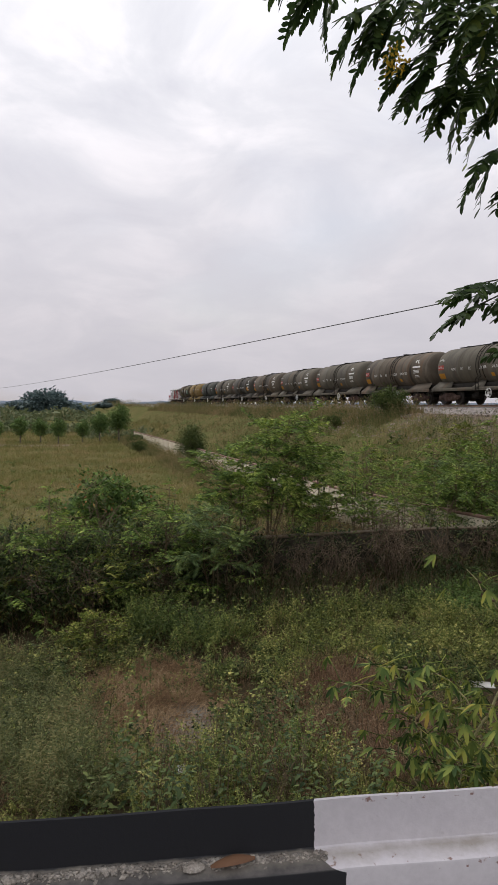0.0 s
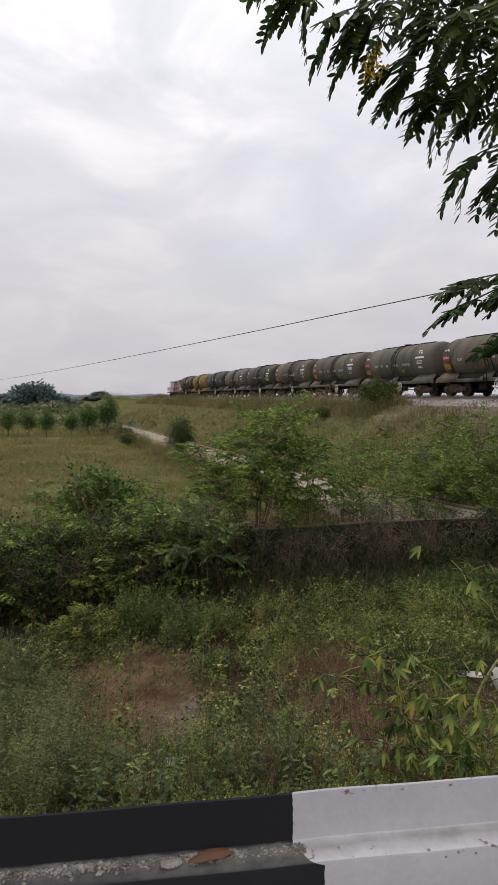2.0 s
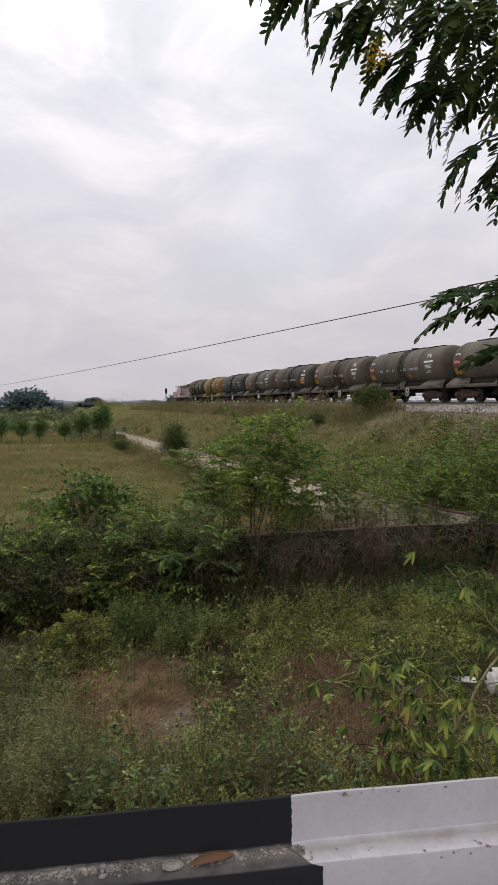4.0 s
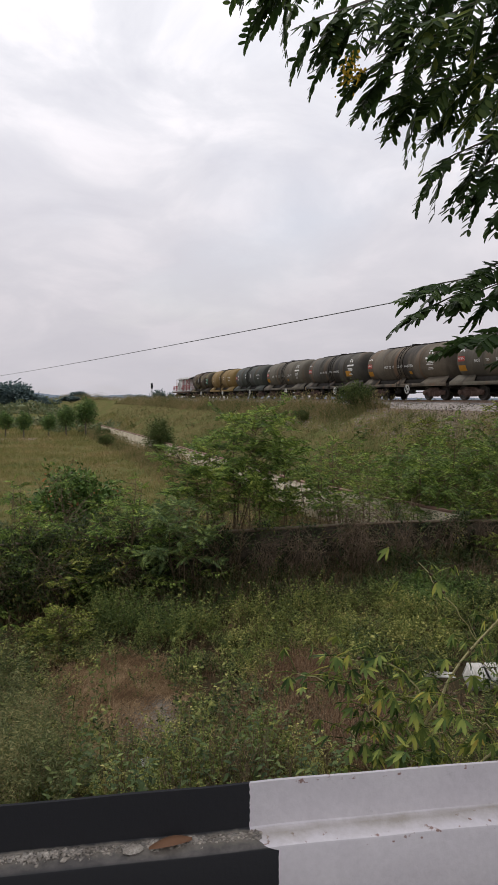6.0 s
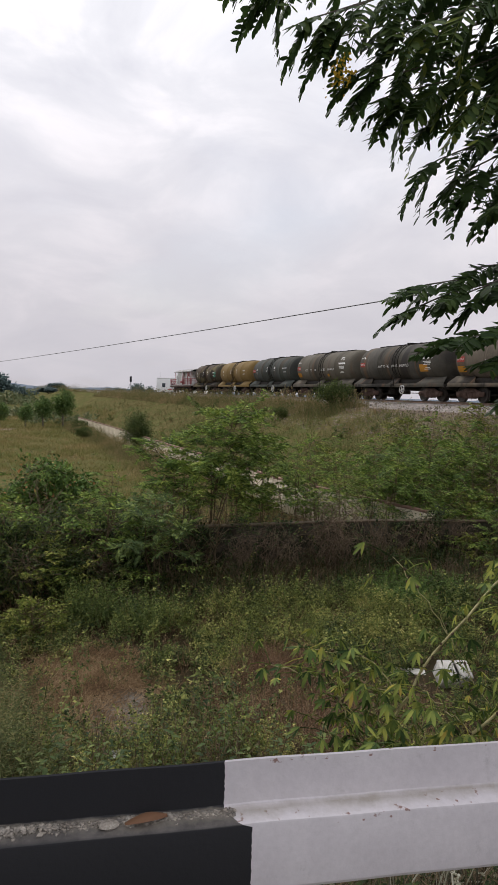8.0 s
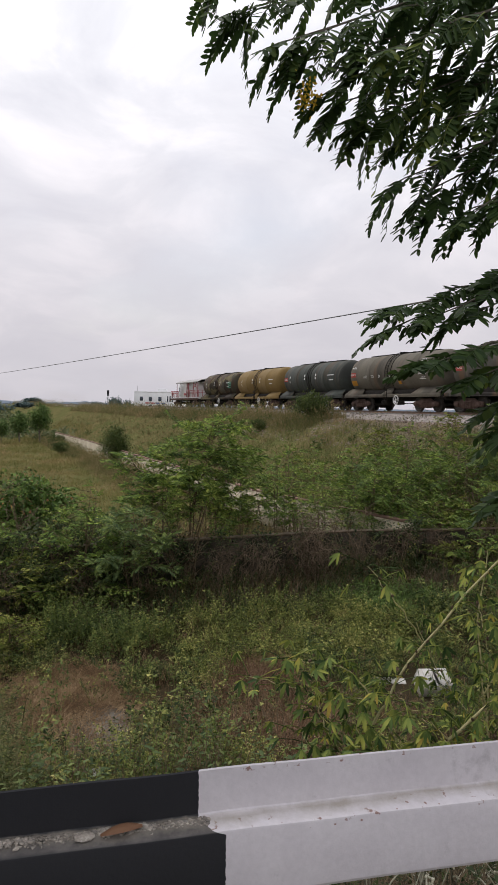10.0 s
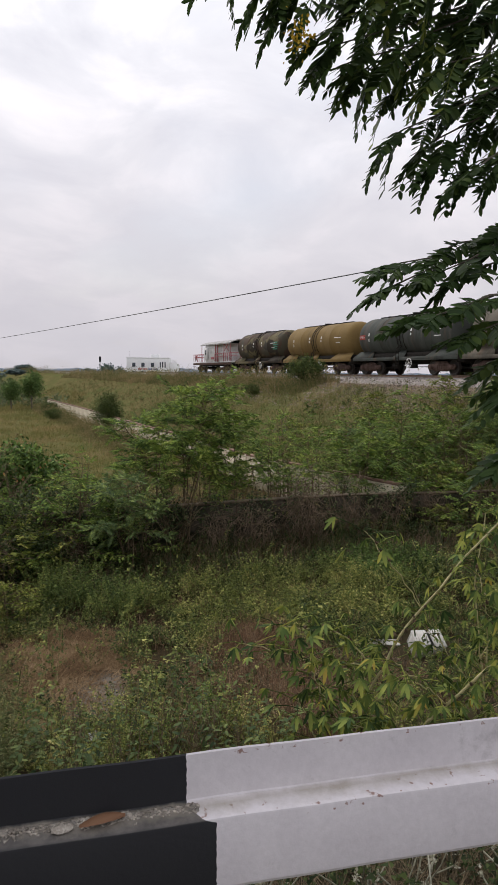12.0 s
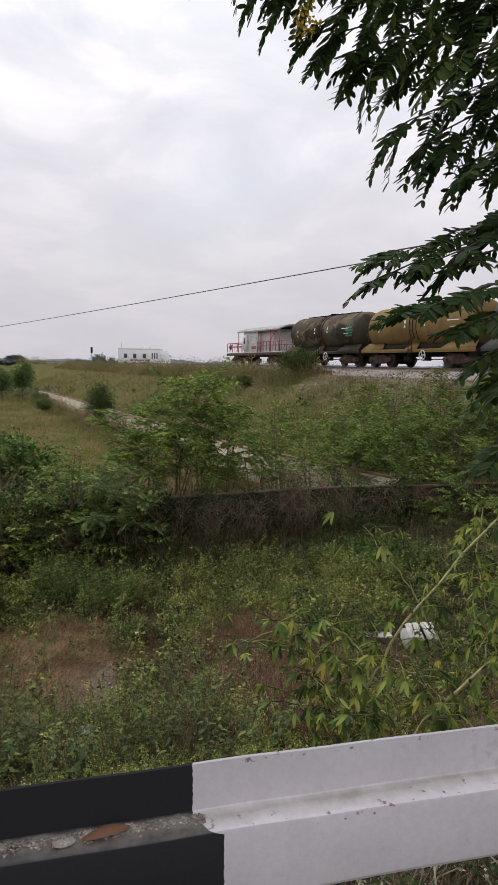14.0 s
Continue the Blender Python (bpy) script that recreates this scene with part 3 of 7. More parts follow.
def smooth_noise(x, y, s, seed=0):
    r = np.random.default_rng(seed)
    out = np.zeros_like(x, dtype=float)
    for k in range(6):
        a, ph, fr = r.uniform(0, 2 * np.pi), r.uniform(0, 6.28), s * r.uniform(0.6, 1.8)
        out += np.sin((x * np.cos(a) + y * np.sin(a)) * fr + ph)
    return out / 6


def track_q(x, y):
    return np.abs((x - TRACK_AT.x) * TN[0] + (y - TRACK_AT.y) * TN[1])


def ground_z(x, y):
    x, y = np.asarray(x, float), np.asarray(y, float)
    d = (x - GAT[0]) * GN[0] + (y - GAT[1]) * GN[1]
    bank = np.interp(d, [-19, -9, 0.5, 1.2, 2.6, 5.5, 9, 12, 30], [0, 3.62, 3.65, 3.3, 2.45, 1.0, 0.05, -0.3, 0.0])
    q = track_q(x, y)
    emb = np.interp(q, [0, 3.9, 4.6, 14.5, 20], [4.5, 4.5, 4.35, 0.1, -0.4])
    z = np.maximum(bank, emb)
    rough = smooth_noise(x, y, 1.1, 3) * 0.07 + smooth_noise(x, y, 0.3, 4) * 0.12
    flat = np.clip((d - 0.4) / 2.0, 0, 1) * np.clip((q - 3.9) / 2, 0, 1)
    return z + rough * flat


def ground_mesh():
    u = np.linspace(-1, 1, 171)
    xs = np.sinh(u * 6.2) / np.sinh(6.2) * 3500 + 2
    v = np.linspace(-1, 1, 191)
    ys = np.sinh(v * 6.0) / np.sinh(6.0) * 3500 + 10
    gx, gy = np.meshgrid(xs, ys)
    vz = ground_z(gx, gy)
    vv = np.stack([gx, gy, vz], -1).reshape(-1, 3)
    ny, nx = gx.shape
    i = (np.arange(ny - 1)[:, None] * nx + np.arange(nx - 1)[None]).ravel()
    f = np.concatenate([np.stack([i, i + 1, i + nx + 1], 1), np.stack([i, i + nx + 1, i + nx], 1)])
    return vv, f


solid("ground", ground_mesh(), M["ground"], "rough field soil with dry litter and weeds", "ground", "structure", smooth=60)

# road behind the barrier, with a slight crown
n_rd = 60
ss = np.linspace(-120, 120, n_rd)
offs = [-7.8, -7.6, -4.1, -0.7, -0.5]
hs = [3.60, 3.68, 3.76, 3.70, 3.60]
rv = np.array([[*(GAT + GU * s + GN * o), h] for s in ss for o, h in zip(offs, hs)])
rf = []
for i in range(n_rd - 1):
    for j in range(4):
        a = i * 5 + j
        rf += [(a, a + 5, a + 6), (a, a + 6, a + 1)]
solid("road", (rv, np.array(rf)[:, ::-1]), M["asphalt"], "worn grey asphalt road on a bank", "road", "structure")


TRACK = pose(TRACK_AT.x, TRACK_AT.y, RAIL_TOP, 0, 0, math.degrees(TRACK_TURN))
# ballast shoulder, sleepers and rails (track space: x along, y away from the road, z from the rail top)
bed = thing("track_bed", "grey stone ballast bed on the embankment", "railway track", TRACK, kind="structure")
prof = [(-2.75, -0.70), (-1.75, -0.24), (1.75, -0.24), (2.75, -0.70)]
xs = np.arange(-420, 140, 2.0)
bv, bf = [], []
for i, x in enumerate(xs):
    for y, z in prof:
        bv.append([x, y + 0.06 * math.sin(x * 1.7 + y), z + 0.03 * math.sin(x * 2.3 + y * 3)])
for i in range(len(xs) - 1):
    for j in range(3):
        a = i * 4 + j
        bf += [(a, a + 4, a + 5), (a, a + 5, a + 1)]
part("ballast", (np.array(bv), np.array(bf)[:, ::-1]), M["ballast"], bed)
CUBE_F = np.array([(0, 1, 3), (0, 3, 2), (4, 6, 7), (4, 7, 5), (0, 4, 5), (0, 5, 1), (2, 3, 7), (2, 7, 6), (0, 2, 6), (0, 6, 4), (1, 5, 7), (1, 7, 3)])


def stone():
    """A broken stone: a cube with its corners pushed about."""
    c = np.array([[x, y, z] for x in (-1, 1) for y in (-1, 1) for z in (-1, 1)], float)
    return c * np.array([0.5, 0.4, 0.3]) * (1 + rng.normal(0, 0.28, c.shape)), CUBE_F


stone_t = [stone() for _ in range(6)]
ns = 4200
sx_ = rng.uniform(-110, -25, ns)
sy_ = -rng.uniform(1.3, 3.3, ns)
sz_ = np.interp(-sy_, [1.3, 1.75, 2.75, 3.3], [-0.24, -0.24, -0.70, -0.68])
tagged(part("ballast_stones", scatter(stone_t, np.c_[sx_, sy_, sz_], rng.uniform(0.05, 0.12, ns), tilt=0.3), M["ballast"], bed), kind="stuff")
for y in (-0.86, 0.86):
    prof_r = [(-0.07, -0.16), (0.07, -0.16), (0.07, -0.145), (0.012, -0.12), (0.012, -0.045), (0.036, -0.03), (0.036, 0), (-0.036, 0), (-0.036, -0.03), (-0.012, -0.045), (-0.012, -0.12), (-0.07, -0.145)]
    part("rail", extrude([(y + a, b) for a, b in prof_r], -420, 140), M["rail_steel"], bed)
sl_me = mesh_of("sleeper", box((0, 0, -0.24), (0.24, 2.7, 0.16), 0.02), M["concrete"])
for i in range(150):
    part("sleeper", sl_me, None, bed, m=pose(-115 + i * 0.62, 0, 0))

# ---------------------------------------------------------------- walls


def wall_run(points, height, thick, name, material, cap_material, label, cap=0.10, post=False):
    """A boundary wall along a line in plan: panels between posts, each panel and coping stone a piece of its own."""
    w = thing(name, label, "boundary wall", kind="structure")
    p = [np.array(q, float) for q in points]
    total = 0
    for a, b in zip(p, p[1:]):
        L = np.linalg.norm(b - a)
        n = max(1, round(L / 2.4))
        turn = math.degrees(math.atan2(*(b - a)[::-1]))
        for i in range(n):
            c = a + (b - a) * (i + 0.5) / n
            zg = float(ground_z(*c))
            zt = np.interp(total + L * (i + 0.5) / n, [0, 1e3], [height, height])
            base = min(zg, float(ground_z(*(a + (b - a) * i / n)))) - 0.3
            h = zt - base
            m = pose(c[0], c[1], base, 0, 0, turn)
            pl = part("panel", box((0, 0, h / 2), (L / n - (0.16 if post else 0.012), thick, h), 0.008), material, w, m=m)
            part("coping_stone", box((0, 0, h + cap / 2), (L / n - 0.01, thick + 0.05, cap), 0.008), cap_material, w, m=m)
            if post:
                e = a + (b - a) * i / n
                part("post", box((0, 0, h / 2 + 0.03), (0.16, thick + 0.06, h + 0.05), 0.012), material, w, m=pose(e[0], e[1], base, 0, 0, turn))
        total += L
    return w


wall_run([(-11.5, 16.2), (-5.5, 18.0), (0.0, 19.65), (4.1, 20.85), (6.2, 21.3), (8.2, 21.4), (13.5, 22.0)], 1.26, 0.23, "wall_front", M["wall_dark"], M["coping"], "low dark weathered plaster wall overgrown with creepers", 0.05)
wall_run([(7.9, 21.9), (5.6, 26.5), (3.6, 30.6), (2.2, 36.2), (-1.7, 47.9), (-6.7, 64.4), (-10.3, 75.8), (-15.5, 91.5)], 1.42, 0.12, "wall_side", M["wall_pale"], M["wall_red"], "pale precast panel wall with reddish coping", 0.09, post=True)

WALL_X, WALL_Y = [-11.5, -5.5, 0.0, 4.1, 6.2, 8.2, 13.5], [16.2, 18.0, 19.65, 20.85, 21.3, 21.4, 22.0]


def wall_y(u):
    return np.interp(u, WALL_X, WALL_Y)


# ---------------------------------------------------------------- steel barrier in front of the camera
guard = thing("guard_rail", "black and white banded steel barrier with grit in its groove", "barrier", pose(GAT[0], GAT[1], 4.45, 0, 0, math.degrees(math.atan2(GU[1], GU[0]))))
# outline (y away from the road, z): upper plate, ledge, lower plate
prof = [(0.0042, -0.0015), (0.0022, 0.0), (0.0, -0.0025), (-0.004, -0.050), (-0.006, -0.083), (-0.0085, -0.0872), (-0.014, -0.0885), (-0.047, -0.0945), (-0.0512, -0.0962), (-0.0530, -0.100), (-0.057, -0.222), (-0.054, -0.229), (-0.047, -0.229), (-0.044, -0.106), (-0.038, -0.101), (-0.004, -0.096), (0.000, -0.088), (0.0045, -0.004)]
pr = np.array(prof)
bx = np.linspace(-6.0, 6.0, 241)
bv = np.array([[x, y, z] for x in bx for y, z in pr])
bv[:, 1] += 0.0012 * np.sin(bv[:, 0] * 7.3) + 0.0008 * np.sin(bv[:, 0] * 17)
bv[:, 2] += 0.0010 * np.sin(bv[:, 0] * 5.1 + 1) + 0.0006 * np.sin(bv[:, 0] * 23)
n = len(pr)
bf = []
for i in range(len(bx) - 1):
    for j in range(n):
        k = (j + 1) % n
        bf += [(i * n + j, (i + 1) * n + j, (i + 1) * n + k), (i * n + j, (i + 1) * n + k, i * n + k)]
beam = part("beam", (bv, np.array(bf)), M["guard"], guard, smooth=24)
for x in (-4.6, -1.5, 1.6, 4.7):
    part("post", box((x, 0.075, -0.55), (0.10, 0.12, 1.06), 0.01), M["steel_dark"], guard)
    part("bolt", lathe([(-0.05, 0.0), (-0.05, 0.014), (0.02, 0.014)], 8, "y"), M["rail_steel"], guard, m=pose(x, 0.0, -0.045))
# grit and crumbs lying in the groove
gt = [stone() for _ in range(6)]
ng = 2600
gx = rng.uniform(-1.4, 0.02, ng)
gy = -0.013 - np.abs(rng.normal(0, 0.008, ng))
gz = -0.0885 + (gy + 0.013) * 0.25 + 0.001
grit = part("grit", scatter(gt, np.c_[gx, gy, gz], rng.uniform(0.0015, 0.0075, ng) * (0.7 + 0.5 * (np.sin(gx * 31) > 0)), tilt=0.3), surface("grit_stone", (0.19, 0.172, 0.15), (0.44, 0.41, 0.365), scale=30, fine=200, island=True), guard)
tagged(grit, "loose pale grit and mortar crumbs", kind="stuff")
GM = pose(GAT[0], GAT[1], 4.45, 0, 0, math.degrees(math.atan2(GU[1], GU[0])))
v, f = lathe([(-0.006, 0), (-0.005, 0.011), (0.0, 0.016), (0.004, 0.012), (0.006, 0.005), (0.0065, 0)], 12, "z")
v = v * (1 + rng.normal(0, 0.09, v.shape)) * np.array([1.2, 0.75, 1.0])
crumb = solid("mortar_lump", (v, f), surface("mortar", (0.30, 0.265, 0.225), (0.42, 0.38, 0.33), scale=40, fine=160, bump=0.5), "pale crumb of mortar lying in the barrier's groove", "debris", smooth=30)
crumb.matrix_basis = GM @ pose(-0.215, -0.029, -0.087, 8, 0, 8)
# a curled dry leaf
v, f = [], []
for i in range(9):
    x = i / 8
    w = 0.020 * math.sin(math.pi * min(1, x * 0.93 + 0.05)) ** 0.8 + 0.001
    for j in range(5):
        a = (j / 4 - 0.5) * 2.5
        v.append([x * 0.105 - 0.05, w * math.sin(a) * 0.9, 0.004 + w * (1 - math.cos(a)) * 0.2 + (0.015 * math.sin(math.pi * x) + 0.010 * x * x) * math.cos(a)])
for i in range(8):
    for j in range(4):
        a = i * 5 + j
        f += [(a, a + 5, a + 6), (a, a + 6, a + 1)]
dl = solid("dry_leaf", (np.array(v), np.array(f)), M["dead"], "curled brown dry leaf lying on the barrier's ledge", "leaf", smooth=60)
dl.matrix_basis = GM @ pose(-0.150, -0.030, -0.088, 0, 0, 7) @ Matrix.Scale(0.74, 4)

# ---------------------------------------------------------------- train
TANK_Z, TANK_R = 2.72, 1.43
SPEED, S_CAMO = 7.32, -170.7
CACHE = {}


def cached(key, make):
    if key not in CACHE:
        CACHE[key] = make()
    return CACHE[key]


def words(text, size):
    cu = bpy.data.curves.new("lettering", "FONT")
    cu.body, cu.size, cu.align_x, cu.align_y, cu.resolution_u = text, size, "CENTER", "CENTER", 2
    ob = new("lettering", cu)
    me = bpy.data.meshes.new_from_object(ob.evaluated_get(bpy.context.evaluated_depsgraph_get()))
    bpy.data.objects.remove(ob)
    bm = bmesh.new()
    bm.from_mesh(me)
    bmesh.ops.triangulate(bm, faces=bm.faces)
    bm.verts.index_update()
    v = np.array([q.co[:] for q in bm.verts])
    f = np.array([[q.index for q in fc.verts] for fc in bm.faces])
    bm.free()
    return v, f


def wrap(vf, x, z):
    """Lays flat work (x right, y up) on the side of the barrel."""
    v, f = vf
    phi = math.asin(max(-0.98, min(0.98, (z - TANK_Z) / TANK_R))) + v[:, 1] / TANK_R
    r = TANK_R + 0.006 + v[:, 2]
    return np.stack([x + v[:, 0], -r * np.cos(phi), TANK_Z + r * np.sin(phi)], 1), f


def bar(w, h, lift=0.0):
    """A flat bar, cut so that it bends."""
    n = 5
    v = [[sx * w / 2, (j / (n - 1) - 0.5) * h, lift] for j in range(n) for sx in (-1, 1)]
    f = []
    for j in range(n - 1):
        a = j * 2
        f += [(a, a + 1, a + 3), (a, a + 3, a + 2)]
    return np.array(v), np.array(f)


def barrel_shape():
    half = [(0.0, 5.72), (0.55, 5.69), (1.0, 5.59), (1.26, 5.44), (1.38, 5.28), (1.43, 5.05)]
    pf = [(-x, r) for r, x in half] + [(-2.6, 1.43), (-2.59, 1.436), (-2.57, 1.436), (-2.56, 1.43), (0, 1.43), (2.56, 1.43), (2.57, 1.436), (2.59, 1.436), (2.6, 1.43)] + [(x, r) for r, x in half[::-1]]
    v, f = lathe(pf, 44)
    return v + np.array([0, 0, TANK_Z]), f


def arc_rod(x, r, a0, a1, thick):
    a = np.linspace(a0, a1, 14)
    return tube(np.stack([np.full(14, x), -r * np.cos(a), TANK_Z + r * np.sin(a)], 1), thick, 5)


def ladder_shape():
    p = Pile()
    for x in (-0.17, 0.17):
        a = np.linspace(1.35, -0.55, 14)
        pts = np.stack([np.full(14, x), -(TANK_R + 0.07) * np.cos(a), TANK_Z + (TANK_R + 0.07) * np.sin(a)], 1)
        pts = np.concatenate([pts, [[x, -1.50, 1.75], [x, -1.50, 0.62]]])
        p.add(tube(pts, 0.028, 5))
    for a in np.linspace(1.2, -0.5, 7):
        p.add(rod((-0.17, -(TANK_R + 0.07) * math.cos(a), TANK_Z + (TANK_R + 0.07) * math.sin(a)), (0.17, -(TANK_R + 0.07) * math.cos(a), TANK_Z + (TANK_R + 0.07) * math.sin(a)), 0.018, 5))
    for z in (1.75, 1.45, 1.15, 0.85, 0.65):
        p.add(rod((-0.17, -1.50, z), (0.17, -1.50, z), 0.018, 5))
    return p.get()


def saddle_shape(x0, x1, slope, side):
    """A sloping plate between the barrel and the sole bar."""
    y0, z0, y1, z1, t = 0.97, 1.68, 1.46, 1.22, 0.03
    pts = [(x0 + slope[0], y0, z0), (x1 + slope[1], y0, z0), (x1, y1, z1), (x0, y1, z1)]
    nrm = np.array([0, z0 - z1, y1 - y0])
    nrm = nrm / np.linalg.norm(nrm) * t
    v = np.array(pts + [tuple(np.array(q) - nrm) for q in pts])
    f = np.array([(0, 2, 1), (0, 3, 2), (4, 5, 6), (4, 6, 7), (0, 1, 5), (0, 5, 4), (1, 2, 6), (1, 6, 5), (2, 3, 7), (2, 7, 6), (3, 0, 4), (3, 4, 7)])
    if side < 0:
        v, f = v * np.array([1, -1, 1]), f[:, ::-1]
    return v, f


def side_frame_shape(y):
    out = [(-1.35, 0.52), (-1.28, 0.66), (-0.75, 0.72), (-0.45, 0.88), (0.45, 0.88), (0.75, 0.72), (1.28, 0.66), (1.35, 0.52), (1.22, 0.36), (0.80, 0.36), (0.55, 0.24), (-0.55, 0.24), (-0.80, 0.36), (-1.22, 0.36)]
    v, f = extrude(out, y - 0.07, y + 0.07)
    v = v[:, [1, 0, 2]]
    p = Pile().add((v, f[:, ::-1]))
    sgn = -1 if y < 0 else 1
    for x in (-1.0, 1.0):
        p.add(box((x, y + sgn * 0.10, 0.50), (0.30, 0.16, 0.30), 0.04))
    for x in (-0.28, -0.1, 0.1, 0.28):
        p.add(lathe([(0.30, 0.07), (0.62, 0.07)], 8, "z"), at=(x, y + sgn * 0.09, 0))
    p.add(box((0, y + sgn * 0.09, 0.66), (0.8, 0.12, 0.07), 0.02))
    return p.get()


def wheelset_shape():
    p = Pile()
    for s in (-1, 1):
        v, f = lathe([(-0.07, 0.0), (-0.07, 0.12), (-0.02, 0.16), (-0.03, 0.38), (-0.07, 0.42), (-0.07, 0.50), (0.05, 0.50), (0.06, 0.53), (0.08, 0.53), (0.08, 0.42), (0.03, 0.38), (0.03, 0.14), (0.08, 0.12), (0.08, 0.0)], 24, "y")
        if s > 0:
            v, f = v * np.array([1, -1, 1]), f[:, ::-1]
        p.add((v, f), at=(0, s * 0.86, 0))
    p.add(lathe([(-1.15, 0.0), (-1.15, 0.08), (1.15, 0.08), (1.15, 0.0)], 10, "y"))
    return p.get()


def hand_wheel_shape(r=0.30):
    p = Pile()
    a = np.linspace(0, 2 * np.pi, 21)
    p.add(tube(np.stack([r * np.cos(a), 0 * a, r * np.sin(a)], 1), 0.035, 6))
    for k in range(4):
        b = k * np.pi / 2 + 0.4
        p.add(rod((0, 0, 0), (r * math.cos(b), 0, r * math.sin(b)), 0.028, 5))
    p.add(lathe([(-0.05, 0), (-0.05, 0.06), (0.05, 0.06), (0.05, 0)], 8, "y"))
    p.add(rod((0, 0, 0), (0, 0.2, 0), 0.03, 6))
    return p.get()


def underparts(w, half, bogies):
    """Bogies and couplers; returns the wheelsets."""
    wheels = []
    for bx_ in bogies:
        for y in (-1.08, 1.08):
            part("bogie_side_frame", cached(("side", y), lambda: mesh_of("bogie_side_frame", side_frame_shape(y), M["gear_brown"])), None, w, m=pose(bx_, 0, 0))
        part("bolster", cached("bolster", lambda: mesh_of("bolster", box((0, 0, 0.66), (0.5, 2.0, 0.26), 0.04), M["steel_dark"])), None, w, m=pose(bx_, 0, 0))
        for dx_ in (-1.0, 1.0):
            ws = part("wheelset", cached("wheelset", lambda: mesh_of("wheelset", wheelset_shape(), M["wheel"], 35)), None, w, m=pose(bx_ + dx_, 0, 0.50))
            wheels.append((ws, bx_ + dx_))
    for s in (1,) if half == 7.4 else (-1, 1):
        part("coupler", cached("coupler", lambda: mesh_of("coupler", Pile().add(box((0.2, 0, 0.95), (0.5, 0.18, 0.2), 0.04)).add(box((0.42, 0.06, 0.95), (0.22, 0.26, 0.3), 0.06)).get(), M["steel_dark"])), None, w, m=pose(s * half, 0, 0, 0, 0, 0 if s > 0 else 180))
        part("air_hose", cached("hose", lambda: mesh_of("air_hose", tube([(0, -0.5, 0.9), (0.15, -0.52, 0.7), (0.2, -0.5, 0.5), (0.32, -0.4, 0.55)], 0.03, 5), M["steel_dark"])), None, w, m=pose(s * half, 0, 0, 0, 0, 0 if s > 0 else 180))
    return wheels


NOT_TO = [("NOT", -3.10), ("TO", -2.10), ("BE", -1.15), ("LOOSE", 0.35), ("SHUNTED", 1.95)]
NOT_TO_CLOSE = [("NOT", -2.15), ("TO", -1.55), ("BE", -1.02), ("LOOSE", -0.10), ("SHUNTED", 1.15)]
TRAIN = []


